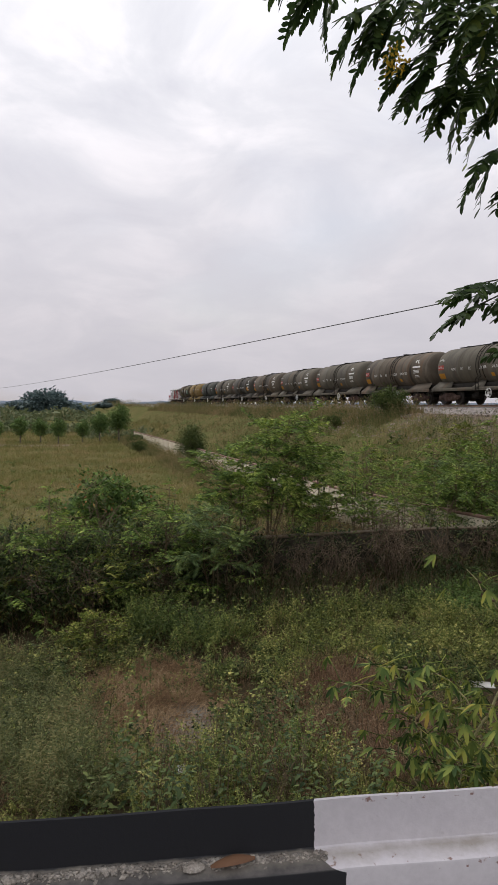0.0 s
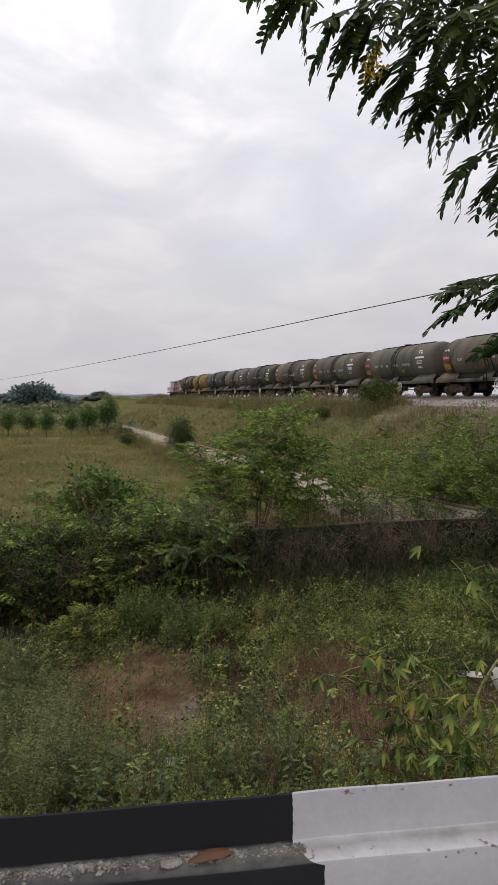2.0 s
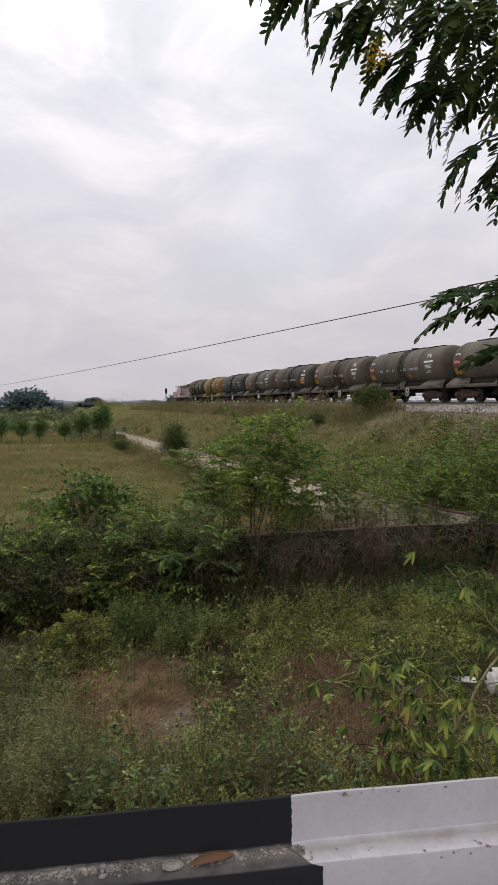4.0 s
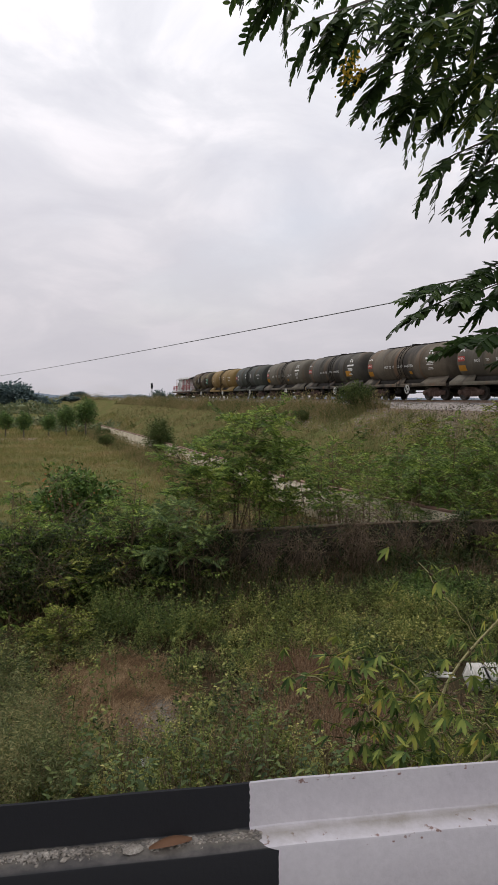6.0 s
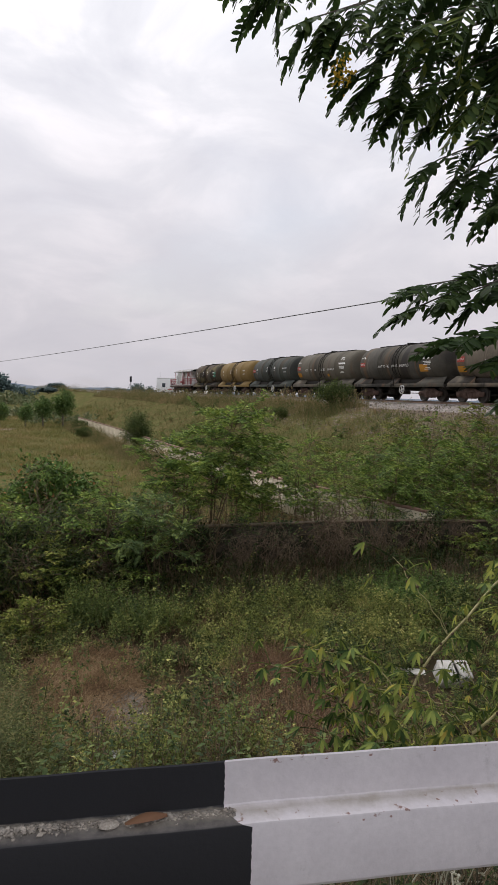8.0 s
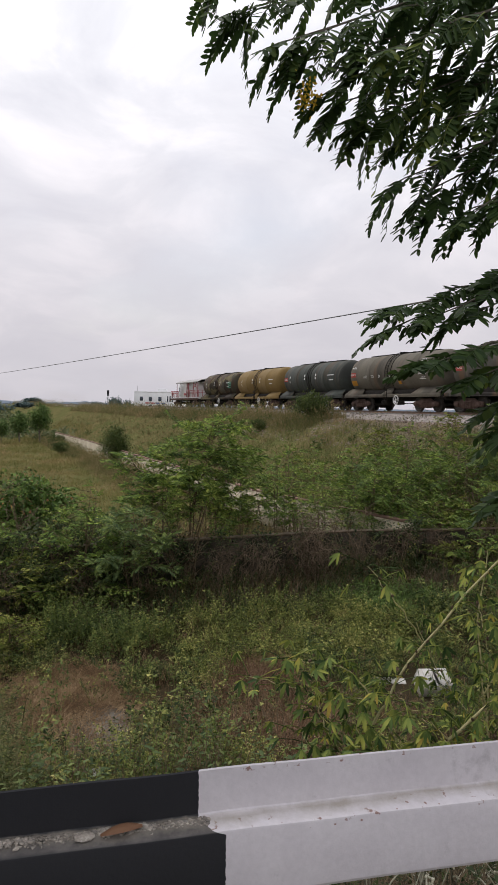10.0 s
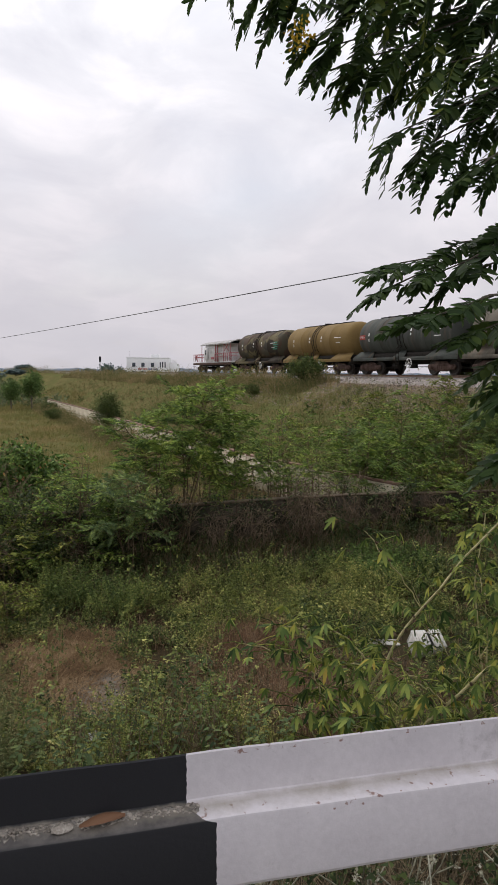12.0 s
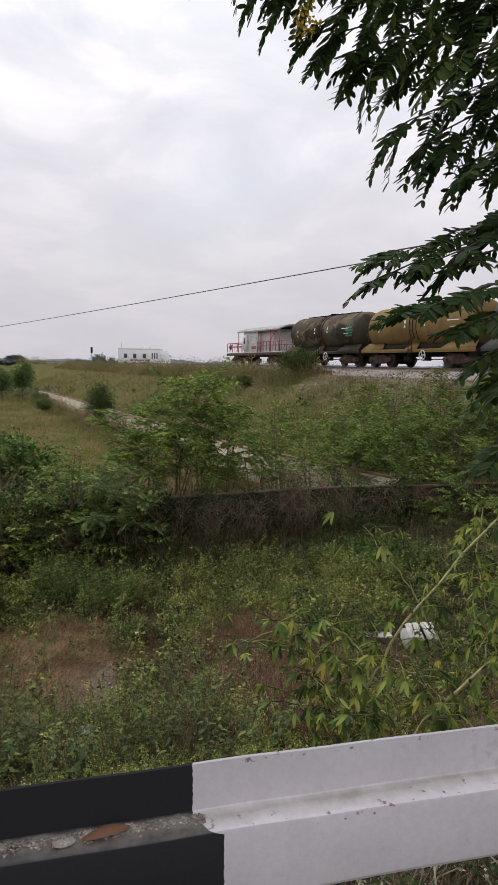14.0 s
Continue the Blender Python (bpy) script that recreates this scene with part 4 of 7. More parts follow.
def tank_wagon(paint, label, marks):
    w = thing("tank_wagon", label, "tank wagon", group="tank wagons of the train")
    P = M[paint]
    part("barrel", cached(("barrel", paint), lambda: mesh_of("barrel", barrel_shape(), P, 35)), None, w)
    part("walkway", cached("walkway", lambda: mesh_of("walkway", Pile().add(box((0, 0, TANK_Z + TANK_R + 0.02), (8.6, 0.36, 0.035), 0.01)).add(box((0, -0.17, TANK_Z + TANK_R + 0.04), (8.6, 0.03, 0.04), 0.01)).get(), M["steel_dark"])), None, w)
    for x, r, h in ((0.0, 0.30, 0.15), (-3.1, 0.22, 0.09), (2.9, 0.22, 0.09), (1.2, 0.12, 0.12)):
        part("manhole", cached(("manhole", r, h), lambda: mesh_of("manhole", lathe([(0, r * 1.15), (h * 0.7, r * 1.15), (h * 0.75, r * 1.35), (h * 0.9, r * 1.35), (h, r * 0.9), (h, 0)], 14, "z"), M["steel_dark"], 40)), None, w, m=pose(x, 0, TANK_Z + TANK_R - 0.02))
    part("ladder", cached("ladder", lambda: mesh_of("ladder", ladder_shape(), M["steel_dark"])), None, w, m=pose(-0.15, 0, 0))
    part("strap", cached("strap", lambda: mesh_of("strap", arc_rod(0, TANK_R + 0.012, 1.5, -0.7, 0.03), M["steel_dark"])), None, w, m=pose(0.32, 0, 0))
    for side in (-1, 1):
        for x0, x1, sl in ((-6.0, -3.3, (0.3, -0.45)), (-0.75, 0.55, (0.35, -0.3)), (2.9, 6.0, (0.45, -0.3))):
            part("saddle_plate", cached(("saddle", x0, side, paint), lambda: mesh_of("saddle_plate", saddle_shape(x0, x1, sl, side), P)), None, w)
        part("sole_bar", cached(("sole", side, paint), lambda: mesh_of("sole_bar", Pile().add(box((0, side * 1.43, 1.11), (12.0, 0.07, 0.20), 0.015)).add(box((0, side * 1.46, 1.00), (12.0, 0.12, 0.03), 0.01)).get(), P)), None, w)
    # the widest box is an added dark filler standing in for shade behind the saddle openings
    part("underframe", cached("underframe", lambda: mesh_of("underframe", Pile().add(box((0, 0, 1.25), (11.5, 2.10, 0.56), 0.05)).add(box((0, 0, 0.90), (11.9, 0.7, 0.34), 0.03)).add(box((-5.95, 0, 0.98), (0.12, 2.8, 0.36), 0.02)).add(box((5.95, 0, 0.98), (0.12, 2.8, 0.36), 0.02)).add(box((-3.6, 0, 1.3), (1.6, 1.7, 0.5), 0.05)).add(box((3.6, 0, 1.3), (1.6, 1.9, 0.5), 0.05)).add(box((0, 0, 1.22), (1.2, 1.7, 0.3), 0.05)).get(), M["steel_dark"])), None, w)
    part("brake_gear", cached("brake", lambda: mesh_of("brake_gear", Pile().add(lathe([(-0.4, 0), (-0.4, 0.2), (0.4, 0.2), (0.4, 0)], 12), at=(-1.2, -0.7, 0.62)).add(rod((-3.0, -0.5, 0.55), (3.0, -0.5, 0.55), 0.03)).add(box((0.9, -0.9, 0.6), (0.5, 0.4, 0.3), 0.03)).add(rod((1.6, -1.1, 0.8), (1.6, -1.1, 0.45), 0.03)).add(rod((-2.2, -1.1, 0.8), (-2.2, -1.1, 0.4), 0.03)).get(), M["steel_dark"])), None, w)
    part("hand_wheel", cached("hand_wheel", lambda: mesh_of("hand_wheel", hand_wheel_shape(), M["steel_light"])), None, w, "pale spoked hand wheel of the brake", m=pose(1.25, -1.55, 0.78))
    wheels = underparts(w, 6.0, (-4.1, 4.1))
    if "shunt" in marks:
        for word, x in NOT_TO_CLOSE if "close" in marks else NOT_TO:
            part("lettering", cached(("word", word, x), lambda: mesh_of("lettering", wrap(words(word, 0.27), x, 2.52), M["chalk"])), None, w, "stencilled white lettering")
    if "petrol" in marks:
        part("red_plate", cached("plate_red", lambda: mesh_of("red_plate", wrap(bar(0.72, 0.34), -4.75, 2.72), M["plate_red"])), None, w)
        part("lettering", cached("petrol", lambda: mesh_of("lettering", wrap((lambda q: (q[0] + np.array([0, 0, 0.006]), q[1]))(words("PETROL", 0.20)), -4.75, 2.72), M["chalk"])), None, w, "white lettering on the red plate")
    if "orange" in marks:
        part("hazard_plate", cached("plate_orange", lambda: mesh_of("hazard_plate", wrap(bar(0.75, 0.42), -4.75, 2.10), M["plate_orange"])), None, w, "orange hazard plate")
        part("hazard_plate", cached("plate_orange2", lambda: mesh_of("hazard_plate", wrap(bar(0.34, 0.26), 1.3, 2.02), M["plate_orange"])), None, w, "orange hazard plate")
    if "panel" in marks:
        part("hazard_plate", cached("plate_orange3", lambda: mesh_of("hazard_plate", wrap(bar(0.95, 0.52), 3.55, 2.28), M["plate_orange"])), None, w, "faded orange hazard plate")
    def marks_of(name, rows, material):
        for x, z, ww, hh in rows:
            part(name, cached((name, x, z, ww, hh, material), lambda: mesh_of(name, wrap(bar(ww, hh), x, z), M[material])), None, w)

    if "logo" in marks:
        marks_of("emblem", ((3.75, 3.42, 0.10, 0.26), (3.88, 3.5, 0.14, 0.08), (4.08, 3.42, 0.10, 0.26), (4.2, 3.3, 0.14, 0.08)), "chalk")
        marks_of("number_bar", ((4.0, 2.98, 1.2, 0.14),), "chalk")
        marks_of("data_bar", ((4.0, 2.72, 0.9, 0.045), (4.05, 2.62, 0.8, 0.045), (4.0, 2.52, 0.85, 0.045), (4.05, 2.30, 0.5, 0.045), (4.0, 2.20, 0.7, 0.045)), "chalk")
        marks_of("stencil_bar", ((-4.95, 3.25, 0.2, 0.07), (-4.7, 3.30, 0.2, 0.07), (-4.55, 3.22, 0.15, 0.07)), "chalk")
    if "few" in marks:
        marks_of("stencil_bar", ((-3.9, 2.9, 0.14, 0.22), (-3.9, 2.5, 0.12, 0.2), (-0.9, 3.0, 0.16, 0.2), (-0.9, 2.7, 0.14, 0.16), (1.2, 3.0, 0.16, 0.2), (1.2, 2.72, 0.14, 0.16), (3.9, 2.9, 1.1, 0.06), (4.0, 2.5, 0.7, 0.05)), "chalk")
    if "green" in marks:
        marks_of("stencil_bar", ((4.5, 2.95, 0.9, 0.12), (4.5, 2.75, 1.1, 0.12), (4.6, 2.55, 0.8, 0.12), (4.4, 2.35, 1.0, 0.12)), "plate_green")
    return w, wheels


def railing(x0, x1, y, n, z0=1.35, z1=2.25):
    p = Pile()
    for z in (z1, (z0 + z1) / 2 + 0.1):
        p.add(rod((x0, y, z), (x1, y, z), 0.035, 6))
    for x in np.linspace(x0, x1, n):
        p.add(rod((x, y, z0), (x, y, z1), 0.03, 6))
    return p.get()


def brake_van():
    w = thing("brake_van", "faded white brake van with red railings and rust streaks", "brake van")
    W = M["van_white"]
    part("underframe", box((0.7, 0, 0.98), (13.4, 1.2, 0.3), 0.03), M["steel_dark"], w)
    part("deck", Pile().add(box((0.7, 0, 1.25), (13.6, 2.9, 0.07), 0.02)).get(), W, w)
    for y in (-1.46, 1.46):
        part("sole_bar", box((0.7, y, 1.06), (13.6, 0.06, 0.26), 0.01), M["gear_brown"], w)
    # short closed cabin, then an open veranda under the same roof
    for y, x0, x1 in ((-1.32, -1.6, 2.0), (-0.95, 2.0, 5.4), (1.32, -1.6, 6.9)):
        part("cabin_wall", box(((x0 + x1) / 2, y, 2.36), (x1 - x0, 0.06, 2.1), 0.01), W, w)
    for x in (-1.63, 2.03, 5.4):
        part("cabin_wall", box((x, 0, 2.36), (0.06, 2.58, 2.1), 0.01), W, w)
    part("locker", box((-0.95, -1.46, 2.25), (1.1, 0.22, 1.5), 0.03), W, w)
    a = np.linspace(-1, 1, 13)
    out = [(1.56 * t, 3.40 + 0.42 * (1 - t * t)) for t in a] + [(1.56 * t, 3.28 + 0.42 * (1 - t * t)) for t in a[::-1]]
    v, f = [], []
    ox = [(-2.9), 7.2]
    v = np.array([[x, y, z] for x in ox for y, z in out])
    n_ = len(out)
    for j in range(n_):
        k = (j + 1) % n_
        f += [(j, k, n_ + k), (j, n_ + k, n_ + j)]
    for j in range(12):
        f += [(j, n_ - 1 - j, j + 1), (j + 1, n_ - 1 - j, n_ - 2 - j), (n_ + j, n_ + j + 1, n_ + n_ - 1 - j), (n_ + j + 1, n_ + n_ - 2 - j, n_ + n_ - 1 - j)]
    part("roof", (v, np.array(f)), M["van_roof"], w, smooth=30)
    for x in (-2.8, 7.1, 2.2, 2.9, 5.1):
        for y in (-1.42, 1.42):
            part("roof_post", rod((x, y, 1.3), (x, y, 3.38), 0.045, 8), M["van_red"], w)
    for y in (-1.42, 1.42):
        part("railing", railing(-6.0, -1.7, y, 7), M["van_red"], w)
        part("railing", railing(5.1, 7.4, y, 5), M["van_red"], w)
        part("railing", railing(2.1, 5.0, y * 1.03, 5), M["van_red"], w)
    for x in (-6.05, 7.45):
        v, f = railing(-1.42, 1.42, 0, 6)
        part("railing", (v[:, [1, 0, 2]] + np.array([x, 0, 0]), f[:, ::-1]), M["van_red"], w)
    # window, door, louvres, crossed mark
    part("window", box((-0.9, -1.585, 2.45), (0.34, 0.03, 0.62), 0.01), M["pane"], w, "dark window in the locker")
    for x, ww in ((0.35, 0.8), (1.45, 0.7)):
        p = Pile()
        for i in range(7):
            p.add(box((x, -1.37, 2.05 + i * 0.14), (ww, 0.04, 0.05), 0.008))
        part("louvre", p.get(), W, w)
    part("window", box((5.365, -0.5, 2.6), (0.02, 0.5, 0.6), 0.005), M["pane"], w)
    part("red_plate", box((1.0, -1.362, 1.75), (1.1, 0.02, 0.3), 0.005), M["van_red"], w)
    part("cross_mark", Pile().add(rod((5.2, -1.42, 2.5), (6.5, -1.42, 3.3), 0.05, 4)).add(rod((6.5, -1.42, 2.5), (5.2, -1.42, 3.3), 0.05, 4)).get(), M["van_red"], w)
    a = np.linspace(0, 2 * np.pi, 19)
    part("tail_board", lathe([(-0.02, 0), (-0.02, 0.34), (0.02, 0.34), (0.02, 0)], 18, "y"), M["van_red"], w, "round red tail board on the railing", m=pose(-4.9, -1.50, 1.85))
    for y in (-0.5, 0.5):
        part("steps", box((-5.7, y * 2.9, 0.75), (0.5, 0.25, 0.05), 0.01), M["steel_dark"], w)
    wheels = underparts(w, 7.4, (-3.9, 5.1))
    return w, wheels


CARS = [
    ("tank_camo", "camouflage-painted tank wagon in olive, brown and black", ("green", "few")),
    ("tank_ochre", "ochre-yellow tank wagon, faded, with a dark underframe", ("few",)),
    ("tank_slate", "dark slate-grey tank wagon with a red plate", ("few", "petrol")),
    ("tank_olive", "olive-grey tank wagon with white stencilled lettering", ("shunt", "petrol", "orange", "logo")),
    ("tank_black", "dark oil-streaked tank wagon with white stencilled lettering", ("shunt", "close", "petrol", "logo", "panel")),
    ("tank_umber", "brown-streaked tank wagon with white stencilled lettering", ("shunt", "close", "petrol", "logo", "orange")),
    ("tank_olive", "olive-grey tank wagon with white stencilled lettering", ("shunt", "petrol", "orange", "logo")),
    ("tank_olive", "olive-grey tank wagon with white stencilled lettering", ("shunt", "petrol", "orange", "logo")),
    ("tank_umber", "brownish tank wagon with white stencilled lettering", ("shunt", "petrol", "orange", "logo")),
    ("tank_olive", "olive-grey tank wagon with white stencilled lettering", ("shunt", "petrol", "orange", "logo")),
    ("tank_umber", "brownish tank wagon with white stencilled lettering", ("shunt", "petrol", "orange", "logo")),
]
van, van_wheels = brake_van()
TRAIN.append((van, van_wheels, S_CAMO - 8.9))
for k, (paint, label, marks) in enumerate(CARS):
    w, wheels = tank_wagon(paint, label, marks)
    TRAIN.append((w, wheels, S_CAMO + 5.72 + 12.42 * k))


def train_pose(s):
    return pose(TRACK_AT.x + TD[0] * s, TRACK_AT.y + TD[1] * s, RAIL_TOP, 0, 0, math.degrees(TRACK_TURN))


# ---------------------------------------------------------------- plants
def wander(p0, d0, length, n, bend, pull=(0, 0, 0)):
    pts = [np.array(p0, float)]
    d = np.array(d0, float)
    d /= np.linalg.norm(d)
    for i in range(n):
        d = d + rng.normal(0, bend, 3) + np.array(pull) / n
        d /= np.linalg.norm(d)
        pts.append(pts[-1] + d * length / n)
    return np.array(pts)


def frond(length, pairs=8):
    """A feathery compound leaf: narrow pinnae on a thin rachis."""
    p = Pile()
    p.add(chip(length, 0.008))
    for i in range(pairs):
        x = length * (0.18 + 0.8 * i / (pairs - 1))
        pl = length * 0.50 * (1 - 0.45 * abs(i / (pairs - 1) - 0.45))
        for s in (-1, 1):
            d = np.array([0.5, s * 0.85, -0.12 + rng.normal(0, 0.12)])
            p.add(chip(pl, pl * 0.24, 0.16), frame_of(d, (0, 0, 1)), (x, 0, -0.22 * length * (x / length) ** 2))
    return p.get()


FRONDS = [frond(1.0) for _ in range(5)]


def feathery(h, w, stems=3, bare=0.3, size=0.225, dense=1.0):
    wood, lv = Pile(), Pile()
    for k in range(stems):
        a = rng.uniform(0, 6.28)
        lean = rng.uniform(0.05, 0.35) * w / h
        d = np.array([math.cos(a) * lean, math.sin(a) * lean, 1])
        hh = h * rng.uniform(0.72, 1.0) if k else h * 0.95
        st = wander((math.cos(a) * 0.06, math.sin(a) * 0.06, -0.15), d, hh, 9, 0.06)
        r0 = 0.010 + 0.004 * h
        wood.add(tube(st, np.linspace(r0, r0 * 0.25, len(st)), 4))
        nb = int(11 * dense * max(1, h / 3))
        for i in range(nb):
            t = bare + (1 - bare) * (i + rng.uniform(0, 1)) / nb
            q = st[0] + (st[-1] - st[0]) * 0
            f = t * (len(st) - 1)
            i0 = min(int(f), len(st) - 2)
            q = st[i0] + (st[i0 + 1] - st[i0]) * (f - i0)
            a2 = rng.uniform(0, 6.28)
            bl = w * 0.5 * (0.45 + 0.62 * math.sin(math.pi * min(1.0, 0.18 + 0.72 * t))) * rng.uniform(0.55, 1.15)
            br = wander(q, (math.cos(a2), math.sin(a2), 0.50), bl, 5, 0.14, (0, 0, -0.45))
            wood.add(tube(br, np.linspace(0.010, 0.004, len(br)), 3))
            nf = max(6, int(bl / 0.066))
            for j in range(nf):
                u = (0.38 + 0.62 * (j + 0.5) / nf) * (len(br) - 1)
                j0 = min(int(u), len(br) - 2)
                pq = br[j0] + (br[j0 + 1] - br[j0]) * (u - j0)
                dirb = br[j0 + 1] - br[j0]
                side = np.cross(dirb, (0, 0, 1))
                side = side / (np.linalg.norm(side) + 1e-6) * (1 if j % 2 else -1)
                dd = dirb / np.linalg.norm(dirb) * 0.6 + side * 0.9 + np.array([0, 0, rng.normal(0.05, 0.28)]) + rng.normal(0, 0.2, 3)
                lv.add(FRONDS[rng.integers(5)], frame_of(dd, rng.normal(0, 0.30, 3) + np.array([0, -0.25, 1.0])) * (size * rng.uniform(0.6, 1.2)), pq)
        for j in range(4):
            lv.add(FRONDS[rng.integers(5)], frame_of((rng.normal(), rng.normal(), 0.6)) * size, st[-1])
    return wood.get(), lv.get()


def crown(rx, ry, rz, clumps, per, size, spread=0.28, z0=0.0, oval=False, thin=0.45, low=-0.6):
    """Leaves in uneven clumps through an egg-shaped space; twigs lead to each clump."""
    wood, lv = Pile(), Pile()
    for k in range(clumps):
        d = rng.normal(0, 1, 3)
        d /= np.linalg.norm(d)
        d[2] = max(d[2], low)
        r = rng.uniform(0.45, 1.02)
        c = d * np.array([rx, ry, rz]) * r + np.array([0, 0, z0])
        wood.add(tube([(0, 0, z0 - rz * 0.85), c * np.array([0.5, 0.5, 0.7]), c], np.array([0.10, 0.06, 0.03]) * size, 4))
        sp = spread * min(rx, rz) * rng.uniform(0.7, 1.4)
        for j in range(per):
            q = c + rng.normal(0, 1, 3).clip(-1.9, 1.9) * sp * np.array([1, 1, 0.75])
            dd = (q - np.array([0, 0, z0])) * 0.4 / max(rx, rz) + rng.normal(0, 0.6, 3)
            s = size * rng.uniform(0.6, 1.25)
            lv.add(oval_leaf(s, s * thin) if oval else leaf(s, s * thin, 0.3, 0.15) if size < 0.5 else chip(s * 1.2, s * thin * 1.3), frame_of(dd, rng.normal(0, 0.4, 3) + np.array([0, 0, 1])), q)
    return wood.get(), lv.get()


def plant(name, shape, leaf_mat, stem_mat, label, category, m, group="", names=("branchwork", "foliage"), trunk=None):
    t = thing(name, label, category, m, group)
    wood, lv = shape
    if trunk is not None:
        part("trunk", trunk, M["bark"], t, smooth=60)
    part(names[0], wood, stem_mat, t)
    part(names[1], lv, leaf_mat, t)
    return t


def place(x, y, s=1.0, turn=0.0, sink=0.0, sz=None):
    return Matrix.Translation((x, y, float(ground_z(x, y)) - sink)) @ Matrix.Rotation(turn, 4, "Z") @ Matrix.Diagonal((s, s, sz or s, 1))


# feathery saplings round the front wall: variants built once, then repeated
FE = []
for k, (h, w, st, bare, mat_, lab) in enumerate((
        (5.0, 3.2, 6, 0.46, "feather", "tall feathery green sapling with thin brown stems"),
        (3.8, 2.7, 4, 0.34, "feather", "feathery green sapling with thin brown stems"),
        (3.0, 2.1, 4, 0.42, "feather_dark", "dark bluish-green feathery sapling"),
        (2.0, 2.6, 3, 0.12, "feather", "low spreading feathery shrub"),
        (1.5, 1.9, 4, 0.10, "feather_lime", "bright lime-green feathery shrub"),
        (3.4, 2.0, 3, 0.40, "feather", "slender feathery sapling with sparse leaves"))):
    FE.append((feathery(h, w, st, bare, (0.225, 0.225, 0.28, 0.19, 0.15, 0.2)[k], (1.35, 1.0, 1.0, 1.0, 1.0, 0.55)[k]), mat_, lab, h))
FE_THING = {}


def put_feathery(k, x, y, height, turn):
    shape, mat_, lab, h = FE[k]
    m = place(x, y, height / h, turn, 0.05)
    if k not in FE_THING:
        FE_THING[k] = plant("feathery_shrub", shape, M[mat_], M["stem"], lab + " beside the low wall", "shrub", m, "feathery shrubs")
        return FE_THING[k]
    return copy_thing(FE_THING[k], m)


def feather_row(rows):
    for k, x, y, hh in rows:
        put_feathery(k, x, y, hh, x * 7.3 + y * 3.1)


# behind the wall, tallest
feather_row([(0, 0.45, 21.9, 5.6), (3, -0.9, 22.0, 2.2), (5, 1.7, 22.6, 4.3), (5, 2.6, 24.0, 3.7), (5, 3.4, 22.6, 3.2), (5, 4.3, 24.2, 3.3), (5, 5.3, 23.2, 3.0), (5, 6.3, 24.4, 3.3), (1, 7.4, 24.4, 3.4), (5, 4.9, 26.5, 3.2), (3, 7.4, 27.6, 2.4), (5, 6.4, 30.6, 2.9), (2, 8.4, 27.0, 2.9), (3, 8.4, 29.6, 2.4), (3, 10.6, 28.4, 2.4), (5, 8.6, 25.0, 3.7), (1, 10.2, 24.6, 3.3), (2, 12.2, 24.0, 3.1), (1, 13.6, 25.4, 3.4)])
feather_row([(3, 9.4, 23.0, 2.0), (3, 11.6, 23.2, 2.1), (3, -2.2, 20.8, 2.0), (2, -1.7, 20.6, 2.5), (3, -3.9, 20.2, 1.8), (3, 9.9, 26.4, 2.4), (5, -8.9, 21.4, 4.3), (5, -0.4, 21.6, 3.4), (3, 8.2, 24.0, 2.5), (5, 3.9, 23.4, 2.5), (5, 5.0, 22.3, 2.5), (5, 6.0, 22.8, 2.4), (5, 2.2, 22.3, 2.6), (3, 2.3, 22.0, 1.3), (5, 1.3, 21.6, 2.8), (4, 4.5, 22.2, 1.2), (3, 10.6, 25.0, 2.7), (3, 12.8, 24.6, 2.6), (3, 9.2, 30.0, 2.4), (3, 11.8, 27.4, 2.5), (3, 14.6, 27.0, 2.6), (3, -4.2, 24.4, 2.5), (3, -6.6, 24.0, 1.9), (4, -3.2, 22.4, 1.6), (4, 9.8, 23.4, 2.2), (3, 7.7, 22.8, 2.3), (5, 6.9, 23.2, 3.2), (3, 8.9, 22.5, 2.2)])
feather_row([(3, -5.0, 19.2, 1.8), (3, -6.2, 18.8, 1.9), (3, -7.3, 18.4, 1.8), (3, -8.6, 18.0, 2.0), (3, -2.8, 20.0, 1.9), (4, -4.4, 19.4, 1.8), (3, 8.6, 22.6, 2.2)])
# in front of the wall
feather_row([(2, -0.95, 18.0, 3.15), (3, -2.2, 18.5, 1.7), (3, -3.6, 18.1, 1.75), (3, -5.0, 17.6, 1.8), (3, -6.4, 17.2, 1.75), (3, -8.0, 16.7, 1.8), (4, -3.3, 14.6, 1.35), (4, -3.7, 14.9, 1.2), (2, -5.2, 12.2, 1.5),
             (2, -5.8, 13.2, 1.6), (3, 9.6, 20.2, 1.7), (2, 11.6, 19.8, 2.0), (4, 8.9, 20.6, 1.5), (4, -2.4, 18.9, 1.4), (3, -4.2, 17.9, 1.9), (3, -7.2, 16.9, 1.95), (4, -5.7, 17.3, 1.9), (3, -9.0, 16.4, 2.0), (3, -3.0, 17.9, 2.3), (1, -4.4, 18.6, 2.7), (3, -5.9, 16.8, 2.4), (1, -7.4, 17.6, 2.6), (4, -3.7, 17.2, 2.3), (3, -1.7, 18.9, 2.1), (4, -6.9, 16.6, 2.3), (5, -2.4, 18.4, 2.9), (5, -5.2, 17.6, 2.9)])
# lime shoots further out
feather_row([(4, 5.6, 30.0, 2.2), (4, 10.8, 34.5, 2.6), (4, 3.0, 29.2, 1.8), (4, -3.4, 27.5, 1.5), (4, 8.5, 30.5, 2.0), (4, 14.0, 33.0, 2.2), (4, -1.2, 33.0, 1.4), (4, 6.8, 37.0, 2.3), (4, 12.5, 28.0, 2.2)])

